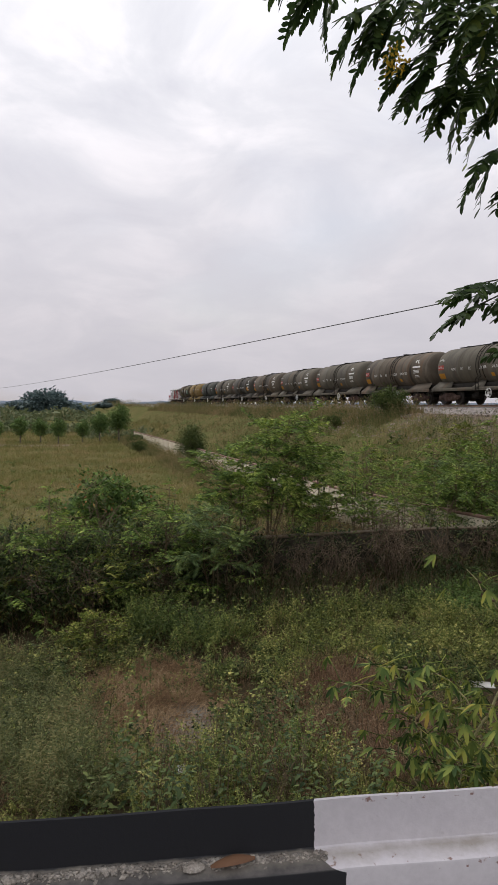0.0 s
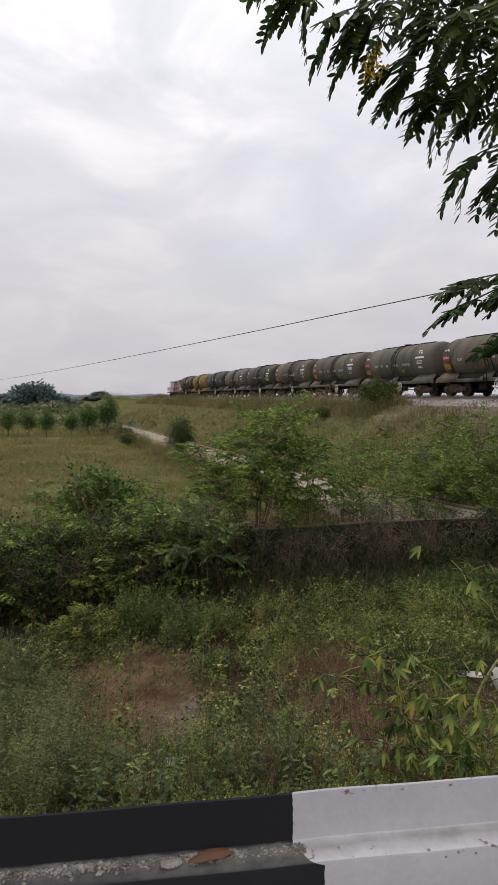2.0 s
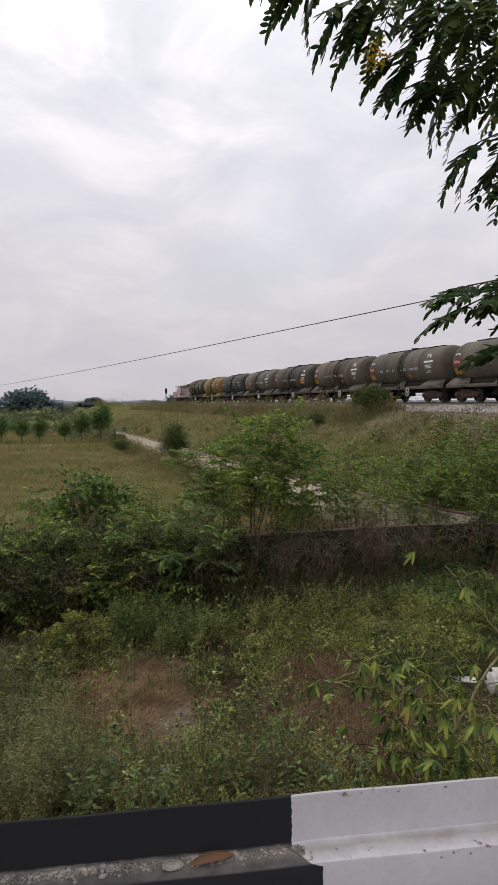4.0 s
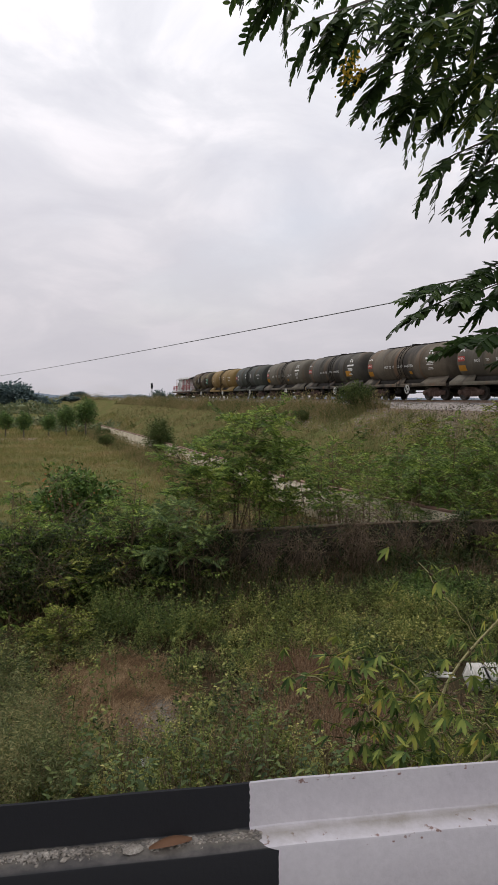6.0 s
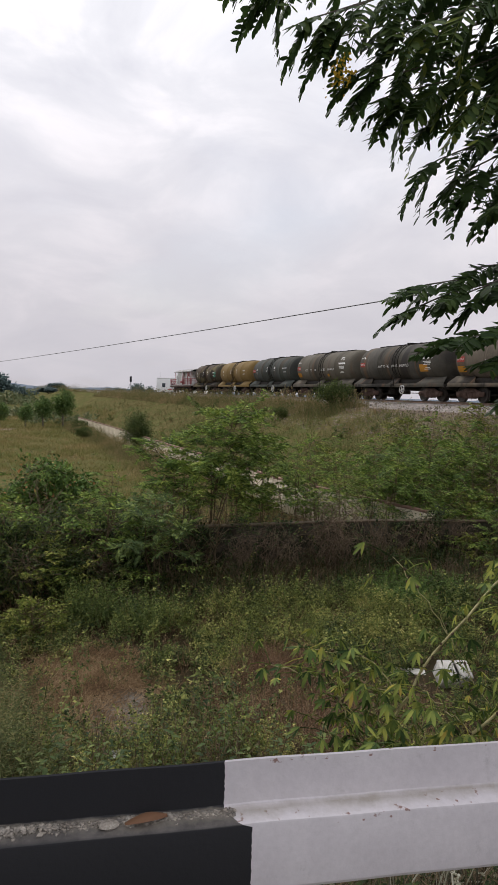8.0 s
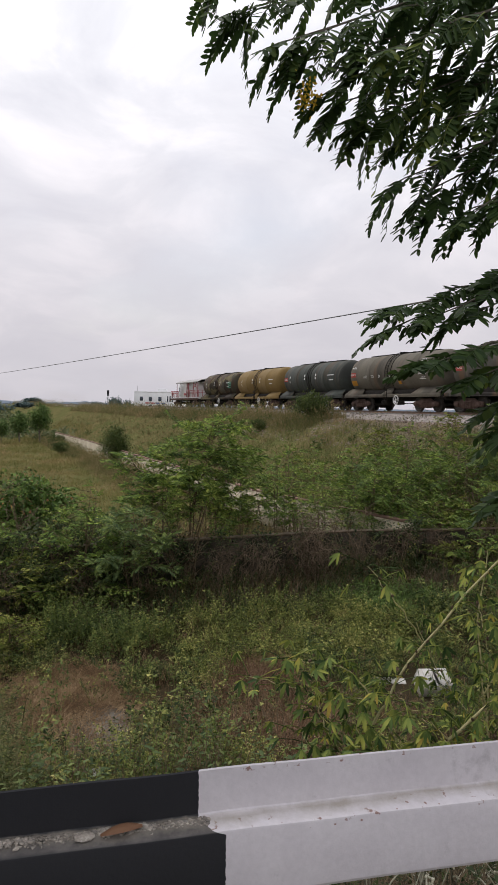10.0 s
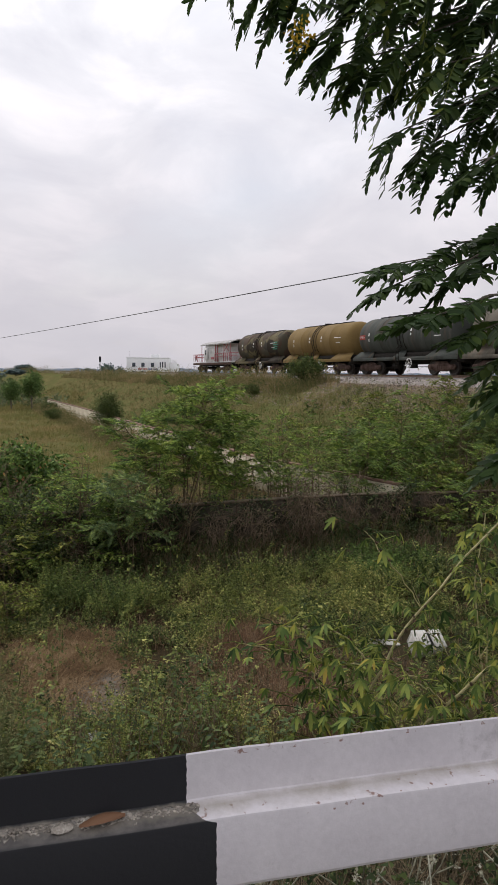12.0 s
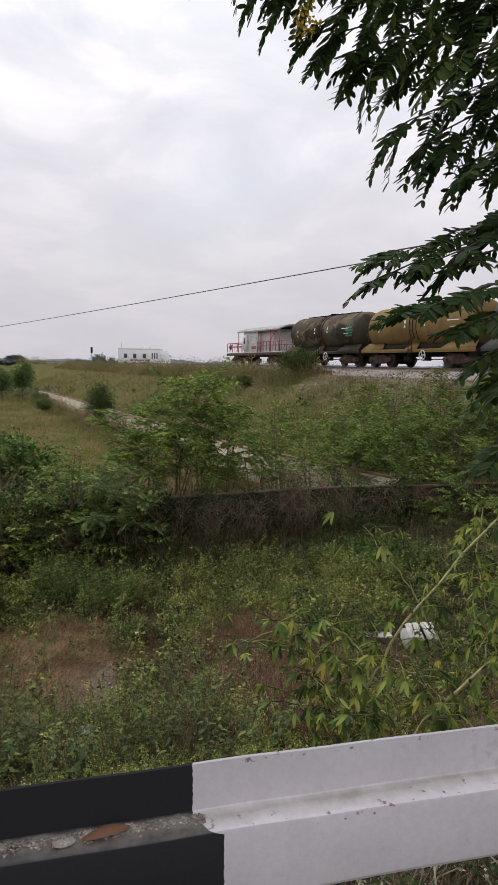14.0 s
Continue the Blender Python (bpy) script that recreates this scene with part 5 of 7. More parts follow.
# broad-leaved bush
plant("broadleaf_bush", crown(1.45, 1.1, 1.05, 62, 60, 0.15, 0.25, 1.6, True, 0.66, -0.6), M["broad"], M["stem"], "dark green broad-leaved bush with a few rusty leaves", "bush", place(-5.3, 24.8, 1.0))
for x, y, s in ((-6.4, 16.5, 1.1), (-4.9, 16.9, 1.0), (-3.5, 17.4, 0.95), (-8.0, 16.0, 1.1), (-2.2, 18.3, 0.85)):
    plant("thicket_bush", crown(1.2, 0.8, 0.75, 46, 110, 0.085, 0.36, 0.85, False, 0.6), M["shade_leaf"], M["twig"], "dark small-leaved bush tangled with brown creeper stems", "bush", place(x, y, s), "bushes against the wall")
# round dark bushes
rb = crown(1.25, 1.2, 0.95, 80, 85, 0.14, 0.26, 1.05, False, 0.45)
bush_a = plant("round_bush", rb, M["round"], M["stem"], "round dense dark green bush on the embankment", "bush", place(10.75, 52.3, 1.08, 0.4, 0.1))
rb2 = crown(1.1, 1.1, 1.65, 80, 70, 0.17, 0.26, 1.75, False, 0.42)
plant("upright_bush", rb2, M["round"], M["stem"], "upright dark bush standing by the pale wall", "bush", place(-4.9, 57.0, 1.0))
for x, y, s in ((6.9, 55.5, 0.45), (-1.9, 58, 0.6), (-11.6, 72, 0.6), (19.5, 43.0, 0.6), (-14.0, 84, 0.7)):
    tagged(copy_thing(bush_a, place(x, y, s, x)), "small dark green bush in the rough grass")

# young trees along the dirt path
yt = crown(0.78, 0.74, 1.02, 56, 60, 0.19, 0.26, 2.1, False, 0.45, -0.95)
yt_tr = tube([(0, 0, -0.2), (0.04, 0.02, 1.0), (0, 0.05, 2.2)], [0.085, 0.07, 0.04], 6)
first = None
for x, y, s in ((-32.4, 87, 1.03), (-29.8, 88.5, 1.07), (-27.0, 88, 1.02), (-24.4, 87, 1.04), (-21.9, 89.5, 0.96), (-20.1, 91.5, 1.25), (-17.9, 93.5, 1.55), (-35.6, 90, 1.13), (-39.0, 92, 1.07)):
    if first is None:
        first = plant("young_tree", yt, M["young"], M["stem"], "young round-crowned green tree with a slim bare trunk", "tree", place(x, y, s), "young trees along the path", ("branchwork", "crown"), yt_tr)
    else:
        copy_thing(first, place(x, y, s, x * 3))


# great far trees
def far_tree(h, w, clumps, per, size):
    return crown(w / 2.3, w / 2.4, h * 0.42, clumps, per, size, 0.24, h * 0.55, False, 0.7, -0.45)


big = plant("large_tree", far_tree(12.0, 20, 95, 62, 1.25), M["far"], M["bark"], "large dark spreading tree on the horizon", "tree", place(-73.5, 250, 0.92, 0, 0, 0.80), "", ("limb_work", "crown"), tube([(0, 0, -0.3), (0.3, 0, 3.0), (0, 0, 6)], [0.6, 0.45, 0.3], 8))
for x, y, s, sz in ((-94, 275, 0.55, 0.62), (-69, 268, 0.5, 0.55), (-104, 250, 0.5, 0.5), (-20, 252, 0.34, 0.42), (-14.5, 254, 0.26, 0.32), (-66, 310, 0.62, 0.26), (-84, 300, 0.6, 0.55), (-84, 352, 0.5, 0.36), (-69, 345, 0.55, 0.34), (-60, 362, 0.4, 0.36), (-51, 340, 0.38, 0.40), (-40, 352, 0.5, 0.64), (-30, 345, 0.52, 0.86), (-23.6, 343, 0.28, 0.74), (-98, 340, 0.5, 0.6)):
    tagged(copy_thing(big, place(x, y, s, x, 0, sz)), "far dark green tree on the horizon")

# far woods: low uneven belt, haze painted into the pale bluish leaf colour
wx = rng.uniform(-480, 420, 1500)
wy = rng.uniform(520, 1000, 1500)
wh = (3.0 + 2.6 * smooth_noise(wx, wy, 0.02, 9) + rng.uniform(0, 1.6, 1500)).clip(1.4)
cl = []
for k in range(4):
    p = Pile()
    for j in range(40):
        q = rng.normal(0, 1, 3).clip(-1.6, 1.6) * np.array([0.6, 0.55, 0.26]) + np.array([0, 0, 0.55])
        s = rng.uniform(0.25, 0.5)
        p.add(chip(s * 1.2, s), frame_of(rng.normal(0, 1, 3), rng.normal(0, 1, 3)), q)
    cl.append(p.get())
solid("far_woods", scatter(cl, np.c_[wx, wy, np.zeros(1500)], wh), foliage("hazy_wood_leaves", [(0.0, (0.15, 0.18, 0.19)), (1.0, (0.21, 0.24, 0.235))], thin=0.2), "distant belt of low trees in pale haze-tinted colour", "woods", "stuff")

# scrub in the far field, left of the railway
sx = rng.uniform(-0.62, -0.02, 1300)
sy = rng.uniform(98, 330, 1300)
sx = sx * sy
keep = (track_q(sx, sy) > 16) & (smooth_noise(sx, sy, 0.06, 14) > -0.15)
sx, sy = sx[keep], sy[keep]
solid("far_scrub", scatter(cl, np.c_[sx, sy, ground_z(sx, sy) - 0.1], rng.uniform(0.6, 1.9, len(sx)) * np.interp(sy, [98, 200, 330], [0.8, 1.8, 2.6])), foliage("scrub_leaves", [(0.0, (0.085, 0.110, 0.055)), (0.6, (0.150, 0.172, 0.082)), (1.0, (0.24, 0.23, 0.125))], thin=0.2, patch=0.1), "rough scrub and tall weeds in the far field", "scrub", "stuff")

# distance: a low uneven skyline far beyond everything, haze painted as bluish colour and glow
hz = bpy.data.materials.new("painted_haze_glow")
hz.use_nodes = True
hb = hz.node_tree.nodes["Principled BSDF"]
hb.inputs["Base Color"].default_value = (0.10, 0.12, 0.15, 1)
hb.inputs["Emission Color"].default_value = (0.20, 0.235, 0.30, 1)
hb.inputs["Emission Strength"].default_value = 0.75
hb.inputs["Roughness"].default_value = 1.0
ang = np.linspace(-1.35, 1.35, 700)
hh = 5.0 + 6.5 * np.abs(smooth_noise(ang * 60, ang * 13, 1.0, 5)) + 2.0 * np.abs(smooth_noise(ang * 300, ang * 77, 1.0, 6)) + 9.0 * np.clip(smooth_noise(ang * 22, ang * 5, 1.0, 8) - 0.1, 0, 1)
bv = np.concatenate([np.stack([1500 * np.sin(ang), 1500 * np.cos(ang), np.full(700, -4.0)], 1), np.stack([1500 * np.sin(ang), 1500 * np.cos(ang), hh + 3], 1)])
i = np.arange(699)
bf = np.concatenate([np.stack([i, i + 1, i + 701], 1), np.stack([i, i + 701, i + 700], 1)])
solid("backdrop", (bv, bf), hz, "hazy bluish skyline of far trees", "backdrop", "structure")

# ---------------------------------------------------------------- ground cover
def wedge(n_, y0, y1, power=0.5, left=-0.55, right=0.78):
    u = rng.uniform(0, 1, n_)
    y = (y0 ** (power + 1) + u * (y1 ** (power + 1) - y0 ** (power + 1))) ** (1 / (power + 1))
    x = rng.uniform(left, right, n_) * y + rng.uniform(-1, 1, n_)
    return x, y


def on_ground(x, y, sink=0.02):
    return np.c_[x, y, ground_z(x, y) - sink]


def grass_tuft(n_, h, spread, width, lean, seg=1):
    p = Pile()
    for i in range(n_):
        a = rng.uniform(0, 6.28)
        r = abs(rng.normal(0, spread))
        b = np.array([math.cos(a) * r, math.sin(a) * r, 0])
        hh = h * rng.uniform(0.55, 1.1)
        a2 = a + rng.normal(0, 0.8)
        ln = rng.uniform(0.1, lean)
        tip = b + np.array([math.cos(a2) * ln * hh, math.sin(a2) * ln * hh, hh * (1 - 0.3 * ln)])
        mid = b + np.array([math.cos(a2) * ln * hh * 0.3, math.sin(a2) * ln * hh * 0.3, hh * 0.6])
        s = np.array([-math.sin(a2), math.cos(a2), 0]) * width * 0.5
        if seg == 1:
            p.add((np.array([b - s, b + s, tip]), [[0, 1, 2]]))
        else:
            p.add((np.array([b - s, b + s, mid - s * 0.8, mid + s * 0.8, tip]), [[0, 1, 3], [0, 3, 2], [2, 3, 4]]))
    return p.get()


def herb_plant(h, stems, leaves, size, thin=0.5, spread=0.5, up=0.2):
    p = Pile()
    for k in range(stems):
        a = rng.uniform(0, 6.28)
        st = wander((0, 0, 0), (math.cos(a) * spread, math.sin(a) * spread, 1), h * rng.uniform(0.6, 1.1), 4, 0.2)
        for c0, c1 in ((st[0], st[2]), (st[2], st[4])):
            p.add(chip(np.linalg.norm(c1 - c0) * 1.1, 0.008 * max(1, h / 0.5), 0.0), frame_of(c1 - c0), c0)
        for j in range(leaves):
            u = rng.uniform(0.15, 1.0) * 4
            i0 = min(int(u), 3)
            q = st[i0] + (st[i0 + 1] - st[i0]) * (u - i0)
            a2 = rng.uniform(0, 6.28)
            s = size * rng.uniform(0.6, 1.2)
            p.add(chip(s * 1.1, s * thin * 1.25, 0.2), frame_of((math.cos(a2), math.sin(a2), rng.normal(up, 0.5)), rng.normal(0, 0.55, 3) + np.array([0, -0.25, 1])), q)
    return p.get()


# open field and embankment
far_t = [grass_tuft(9, 0.26, 0.26, 0.022, 1.2) for _ in range(6)]
x, y = wedge(30000, 22, 150, -0.35, -0.50, 0.12)
keep = (track_q(x, y) > 11) & (x < np.interp(y, [22, 31, 48, 90], [7.5, 3.4, -1.8, -14]) + 1.5)
x, y = x[keep], y[keep]
solid("field_grass", scatter(far_t, on_ground(x, y), rng.uniform(0.5, 1.4, len(x)) * np.interp(y, [23, 120], [0.9, 2.1]) * (1 + 0.5 * smooth_noise(x, y, 0.8, 41))), M["grass"], "rough dry field grass, greenish brown", "grass", "stuff")
tall_t = []
for k in range(6):
    p = Pile().add(grass_tuft(10, 0.62, 0.24, 0.027, 0.8))
    for j in range(4):
        a = rng.uniform(0, 6.28)
        st = np.array([math.cos(a), math.sin(a), 0]) * rng.uniform(0, 0.25)
        tip = st + np.array([rng.normal(0, 0.15), rng.normal(0, 0.15), rng.uniform(0.55, 0.95)])
        p.add((np.array([st - [0.006, 0, 0], st + [0.006, 0, 0], tip]), [[0, 1, 2]]))
        p.add(chip(0.15, 0.040, 0.2), frame_of(tip - st + rng.normal(0, 0.25, 3)), tip)
    tall_t.append(p.get())
x, y = wedge(19000, 27, 150, 0.0, -0.3, 0.72)
q = track_q(x, y)
patchy = smooth_noise(x, y, 0.35, 12)
crest = np.interp(y, [47, 53], [1.0, 0.0])
keep = (q > 2.9 + crest * np.interp(patchy, [-0.5, 0.5], [0.9, 2.6])) & (q < 21) & (rng.uniform(0, 1, len(x)) < 1 - crest * np.interp(q, [4.0, 6.5], [0.45, 0.0]))
x, y = x[keep], y[keep]
solid("embankment_grass", scatter(tall_t, on_ground(x, y), rng.uniform(0.5, 1.2, len(x))), M["bank_grass"], "tall dry grass on the railway embankment", "grass", "stuff")
n_ = 3000
s_, q_ = rng.uniform(-82, -26, n_), rng.uniform(4.8, 15.5, n_)
keep = (smooth_noise(s_, q_, 0.9, 44) > -0.25) | (q_ > 8)
s_, q_ = s_[keep], q_[keep]
x, y = TRACK_AT.x + TD[0] * s_ - TN[0] * q_, TRACK_AT.y + TD[1] * s_ - TN[1] * q_
solid("slope_grass", scatter(tall_t, on_ground(x, y), rng.uniform(0.35, 0.95, len(x))), M["slope_grass"], "greenish grass on the slope below the track", "grass", "stuff")
# crest of the embankment, where grass hides the ballast
ncr = 5600
s_ = np.r_[-58 - rng.uniform(0, 1, 4600) ** 1.3 * 130, -180 - rng.uniform(0, 1, 1000) * 330]
q_ = np.r_[rng.uniform(2.7, 6.5, 4600), rng.uniform(1.75, 4.6, 1000)]
x, y = TRACK_AT.x + TD[0] * s_ - TN[0] * q_, TRACK_AT.y + TD[1] * s_ - TN[1] * q_
solid("crest_grass", scatter(tall_t, on_ground(x, y), rng.uniform(0.4, 1.35, ncr) * (1 + 0.6 * smooth_noise(x, y, 1.5, 61)) * np.interp(-s_, [180, 300], [1.0, 1.9])), M["bank_grass"], "tall dry grass along the embankment's crest", "grass", "stuff")
# uncut grass and weeds along the pale wall
n_ = 2300
k_ = rng.uniform(0.28, 1, n_)
wl = np.array([(7.9, 21.9), (5.6, 26.5), (3.6, 30.6), (2.2, 36.2), (-1.7, 47.9), (-6.7, 64.4), (-10.3, 75.8), (-15.5, 91.5)])
d_ = np.r_[0, np.cumsum(np.linalg.norm(np.diff(wl, axis=0), axis=1))]
off_ = np.where(rng.uniform(0, 1, n_) < 0.8, -1, 0.8) * rng.uniform(0.2, 2.0, n_)
x = np.interp(k_ * d_[-1], d_, wl[:, 0]) + off_
y = np.interp(k_ * d_[-1], d_, wl[:, 1]) + off_ * 0.3
solid("wall_side_grass", scatter(tall_t, on_ground(x, y), rng.uniform(0.5, 1.25, n_) * np.clip(1.0 + 0.8 * smooth_noise(x, y, 0.5, 66), 0.35, 1.6)), M["bank_grass"], "tall dry grass leaning over the pale wall", "grass", "stuff")
# low green clumps in the field and on the slope
low_t = [herb_plant(0.42, 6, 9, 0.10, 0.55, 0.9) for _ in range(5)]
x, y = wedge(2200, 22, 90, 0.0)
keep = (smooth_noise(x, y, 0.35, 15) > 0.05) & (track_q(x, y) > 6)
x, y = x[keep], y[keep]
solid("field_weeds", scatter(low_t, on_ground(x, y), rng.uniform(0.35, 1.1, len(x))), M["weed"], "scattered green weeds in the field", "weeds", "stuff")
# dark leafy weeds on the embankment
x, y = wedge(420, 30, 130, 0.2, -0.2, 0.75)
q = track_q(x, y)
keep = (q > 3.6) & (q < 19) & (smooth_noise(x, y, 0.3, 77) > 0.0)
x, y = x[keep], y[keep]
solid("slope_weeds", scatter(low_t, on_ground(x, y), rng.uniform(0.8, 2.4, len(x)) ** 1.2), M["round"], "dark leafy weeds among the embankment grass", "weeds", "stuff")
# stones on the gravel slope below the track
ns = 4500
s_, q_ = rng.uniform(-75, -25, ns), rng.uniform(2.6, 8.0, ns) ** 1.0
x = TRACK_AT.x + TD[0] * s_ - TN[0] * q_
y = TRACK_AT.y + TD[1] * s_ - TN[1] * q_
solid("slope_stones", scatter(stone_t, on_ground(x, y, 0.0), rng.uniform(0.05, 0.2, ns) ** 1.2, tilt=0.3), surface("slope_stone", (0.22, 0.17, 0.145), (0.36, 0.30, 0.27), scale=4, fine=30, island=True), "loose stones on the embankment slope", "stones", "stuff")

# near ground, between the bank and the wall
def zone_mask(x, y, cx, cy, rx, ry, soft=0.35, seed=20):
    r = np.sqrt(((x - cx) / rx) ** 2 + ((y - cy) / ry) ** 2) + smooth_noise(x, y, 1.3, seed) * soft
    return r < 1


def straw_mask(x, y, grow=0.0):
    """Fallen straw round the bare patch."""
    return zone_mask(x, y, -1.75, 11.5, 1.15 + grow, 2.3 + grow, 0.45)


def russet_mask(x, y, grow=0.0):
    """Upright reddish stalks below the palmate plants."""
    return zone_mask(x, y, 1.55, 10.6, 1.15 + grow, 2.6 + grow, 0.45, 21)


def bare_mask(x, y):
    return zone_mask(x, y, -1.02, 10.4, 0.60, 1.5, 0.25, 22)


def lime_mask(x, y):
    return zone_mask(x, y, 2.9, 15.6, 2.9, 2.5, 0.55, 23)


def fresh_mask(x, y):
    return zone_mask(x, y, 5.6, 18.3, 1.9, 1.2, 0.5, 24)


def chance(x, p_):
    return rng.uniform(0, 1, len(x)) < p_


def open_ground(x, y):
    """Free of the bare patch and of the place where the box lies."""
    near_box = ((x - 4.75) / 0.75) ** 2 + ((y - 11.9) / 0.8) ** 2 < 1
    return ~(bare_mask(x, y) & chance(x, 0.93)) & ~near_box


def clumped(n_, per, y0, y1, left, right, r0, r1, ok):
    """Plants in domed clumps: places and sizes, tallest in each clump's middle."""
    cx, cy = wedge(n_, y0, y1, 0.35, left, right)
    keep = ok(cx, cy)
    cx, cy = cx[keep], cy[keep]
    r = rng.uniform(r0, r1, len(cx))
    k = np.repeat(np.arange(len(cx)), per)
    a, d = rng.uniform(0, 6.28, len(k)), np.sqrt(rng.uniform(0, 1, len(k)))
    tall = rng.uniform(0.45, 1.6, len(cx))[k] * (1.15 - 0.6 * d * d)
    x, y, h = cx[k] + r[k] * d * np.cos(a), cy[k] + r[k] * d * np.sin(a) * 0.8, tall * (0.6 + 0.6 * r[k])
    keep = open_ground(x, y) & ((y < wall_y(x) - 2.9) | chance(x, 0.12)) & (~straw_mask(x, y) | chance(x, 0.10)) & (~russet_mask(x, y) | chance(x, 0.12))
    return x[keep], y[keep], h[keep]


def weed(h, stems, leaves, size, broad=0.6, spread=0.6, head=0, fine=False):
    """A small herb: thin stems, folded leaves that face the sky, and perhaps tiny flower heads at the tips."""
    p = Pile()
    for k in range(stems):
        a = rng.uniform(0, 6.28)
        st = wander((0, 0, 0), (math.cos(a) * spread, math.sin(a) * spread, 1), h * rng.uniform(0.6, 1.1), 4, 0.2)
        for c0, c1 in ((st[0], st[2]), (st[2], st[4])):
            p.add(chip(np.linalg.norm(c1 - c0) * 1.1, 0.006, 0.0), frame_of(c1 - c0), c0)
        for j in range(leaves):
            u = 4 * (0.25 + 0.75 * rng.uniform(0, 1) ** 0.7)
            i0 = min(int(u), 3)
            q = st[i0] + (st[i0 + 1] - st[i0]) * (u - i0)
            a2 = rng.uniform(0, 6.28)
            sz = size * rng.uniform(0.55, 1.25)
            p.add(chip(sz * 1.1, sz * broad * 1.35, 0.15) if fine else leaf(sz, sz * broad, 0.3, 0.2), frame_of((math.cos(a2), math.sin(a2), rng.normal(0.15, 0.35)), rng.normal(0, 0.35, 3) + np.array([0, -0.15, 1])), q)
        for j in range(head):
            q = st[-1] + rng.normal(0, 0.02, 3)
            p.add(chip(0.016, 0.014, 0.1), frame_of(rng.normal(0, 1, 3)), q)
    return p.get()


x, y = rng.uniform(-2.6, 3.2, 520), rng.uniform(4.6, 7.6, 520)
solid("slope_herbs", scatter([weed(0.30, 6, 12, 0.026, 0.6, 0.7, 2, True) for _ in range(5)], on_ground(x, y), rng.uniform(0.5, 1.0, 520)), M["flowering"], "low yellowish herbs on the near bank", "weeds", "stuff")
# small-leaved herbs over most of the hollow, in uneven clumps with dark gaps
carpet_t = [weed(0.34, 6, 17, 0.029, 0.66, 0.75, 0, True) for _ in range(8)]
x, y, k_ = clumped(560, 8, 9.0, 20.5, -0.46, 0.62, 0.2, 0.6, lambda x, y: ~lime_mask(x, y) | chance(x, 0.3))
solid("herb_carpet", scatter(carpet_t, on_ground(x, y), 1.75 * k_ * rng.uniform(0.6, 1.2, len(x))), M["herb"], "uneven clumps of small-leaved green herbs", "weeds", "stuff")
# yellow-green flowering herbs, in one wide drift and in patches near the bank
lime_t = [weed(0.42, 7, 16, 0.027, 0.62, 0.6, 3, True) for _ in range(6)]
x, y, k_ = clumped(430, 8, 12.5, 19.0, -0.1, 0.5, 0.2, 0.5, lambda x, y: lime_mask(x, y) & ~fresh_mask(x, y))
x2, y2, k2 = clumped(150, 7, 7.2, 10.5, -0.15, 0.34, 0.12, 0.35, lambda x, y: smooth_noise(x, y, 1.5, 71) > -0.05)
solid("flowering_herbs", scatter(lime_t, on_ground(np.r_[x, x2], np.r_[y, y2]), np.r_[1.5 * k_, 1.15 * k2] * rng.uniform(0.6, 1.2, len(x) + len(x2))), M["flowering"], "yellow-green flowering herbs in loose drifts", "weeds", "stuff")
# fresh green carpet near the wall
x, y = rng.uniform(3.4, 7.8, 900), rng.uniform(16.6, 20.0, 900)
keep = fresh_mask(x, y)
x, y = x[keep], y[keep]
solid("fresh_carpet", scatter(carpet_t, on_ground(x, y), rng.uniform(0.9, 1.9, len(x))), M["fresh"], "fresh green low weeds near the wall", "weeds", "stuff")
# tall soft mounds before the wall, with hollows between
mound_t = [weed(0.95, 11, 50, 0.033, 0.6, 0.42, 0, True) for _ in range(5)]
mx_ = np.concatenate([rng.normal(-2.35, 0.42, 34), rng.normal(-1.25, 0.45, 22)])
my_ = np.concatenate([rng.normal(16.0, 0.35, 34), rng.normal(15.0, 0.4, 22)])
solid("green_mound", scatter(mound_t, on_ground(mx_, my_), rng.uniform(0.6, 1.3, len(mx_))), M["weed"], "dense mound of tall green small-leaved weeds", "weeds", "stuff")
# reddish upright stalks, and russet weeds among the saplings
stalk_t = [weed(0.55, 8, 2, 0.022, 0.4, 0.25, 2) for _ in range(6)]
blade_t = [grass_tuft(18, 0.42, 0.12, 0.008, 0.7, 1) for _ in range(5)]
x, y = rng.uniform(-0.2, 3.3, 4200), rng.uniform(7.2, 13.8, 4200)
keep = russet_mask(x, y, 0.25) & open_ground(x, y)
x, y = x[keep], y[keep]
rx_, ry_ = rng.uniform(-0.6, 4.6, 170), rng.uniform(21.8, 26.5, 170)
x, y, k_ = np.r_[x, rx_], np.r_[y, ry_], np.r_[rng.uniform(0.5, 1.15, len(x)), rng.uniform(1.0, 2.2, 170)]
solid("russet_stalks", scatter(stalk_t + blade_t, on_ground(x, y), k_), M["russet"], "upright reddish-brown dry stalks", "weeds", "stuff")
# thin brown stalks through the rest
x, y = wedge(1300, 7.0, 20.0, 0.3, -0.46, 0.60)
keep = open_ground(x, y)
x, y = x[keep], y[keep]
solid("seeded_stalks", scatter(stalk_t, on_ground(x, y), rng.uniform(0.5, 1.25, len(x))), M["dry"], "thin brown seeded stalks", "weeds", "stuff")
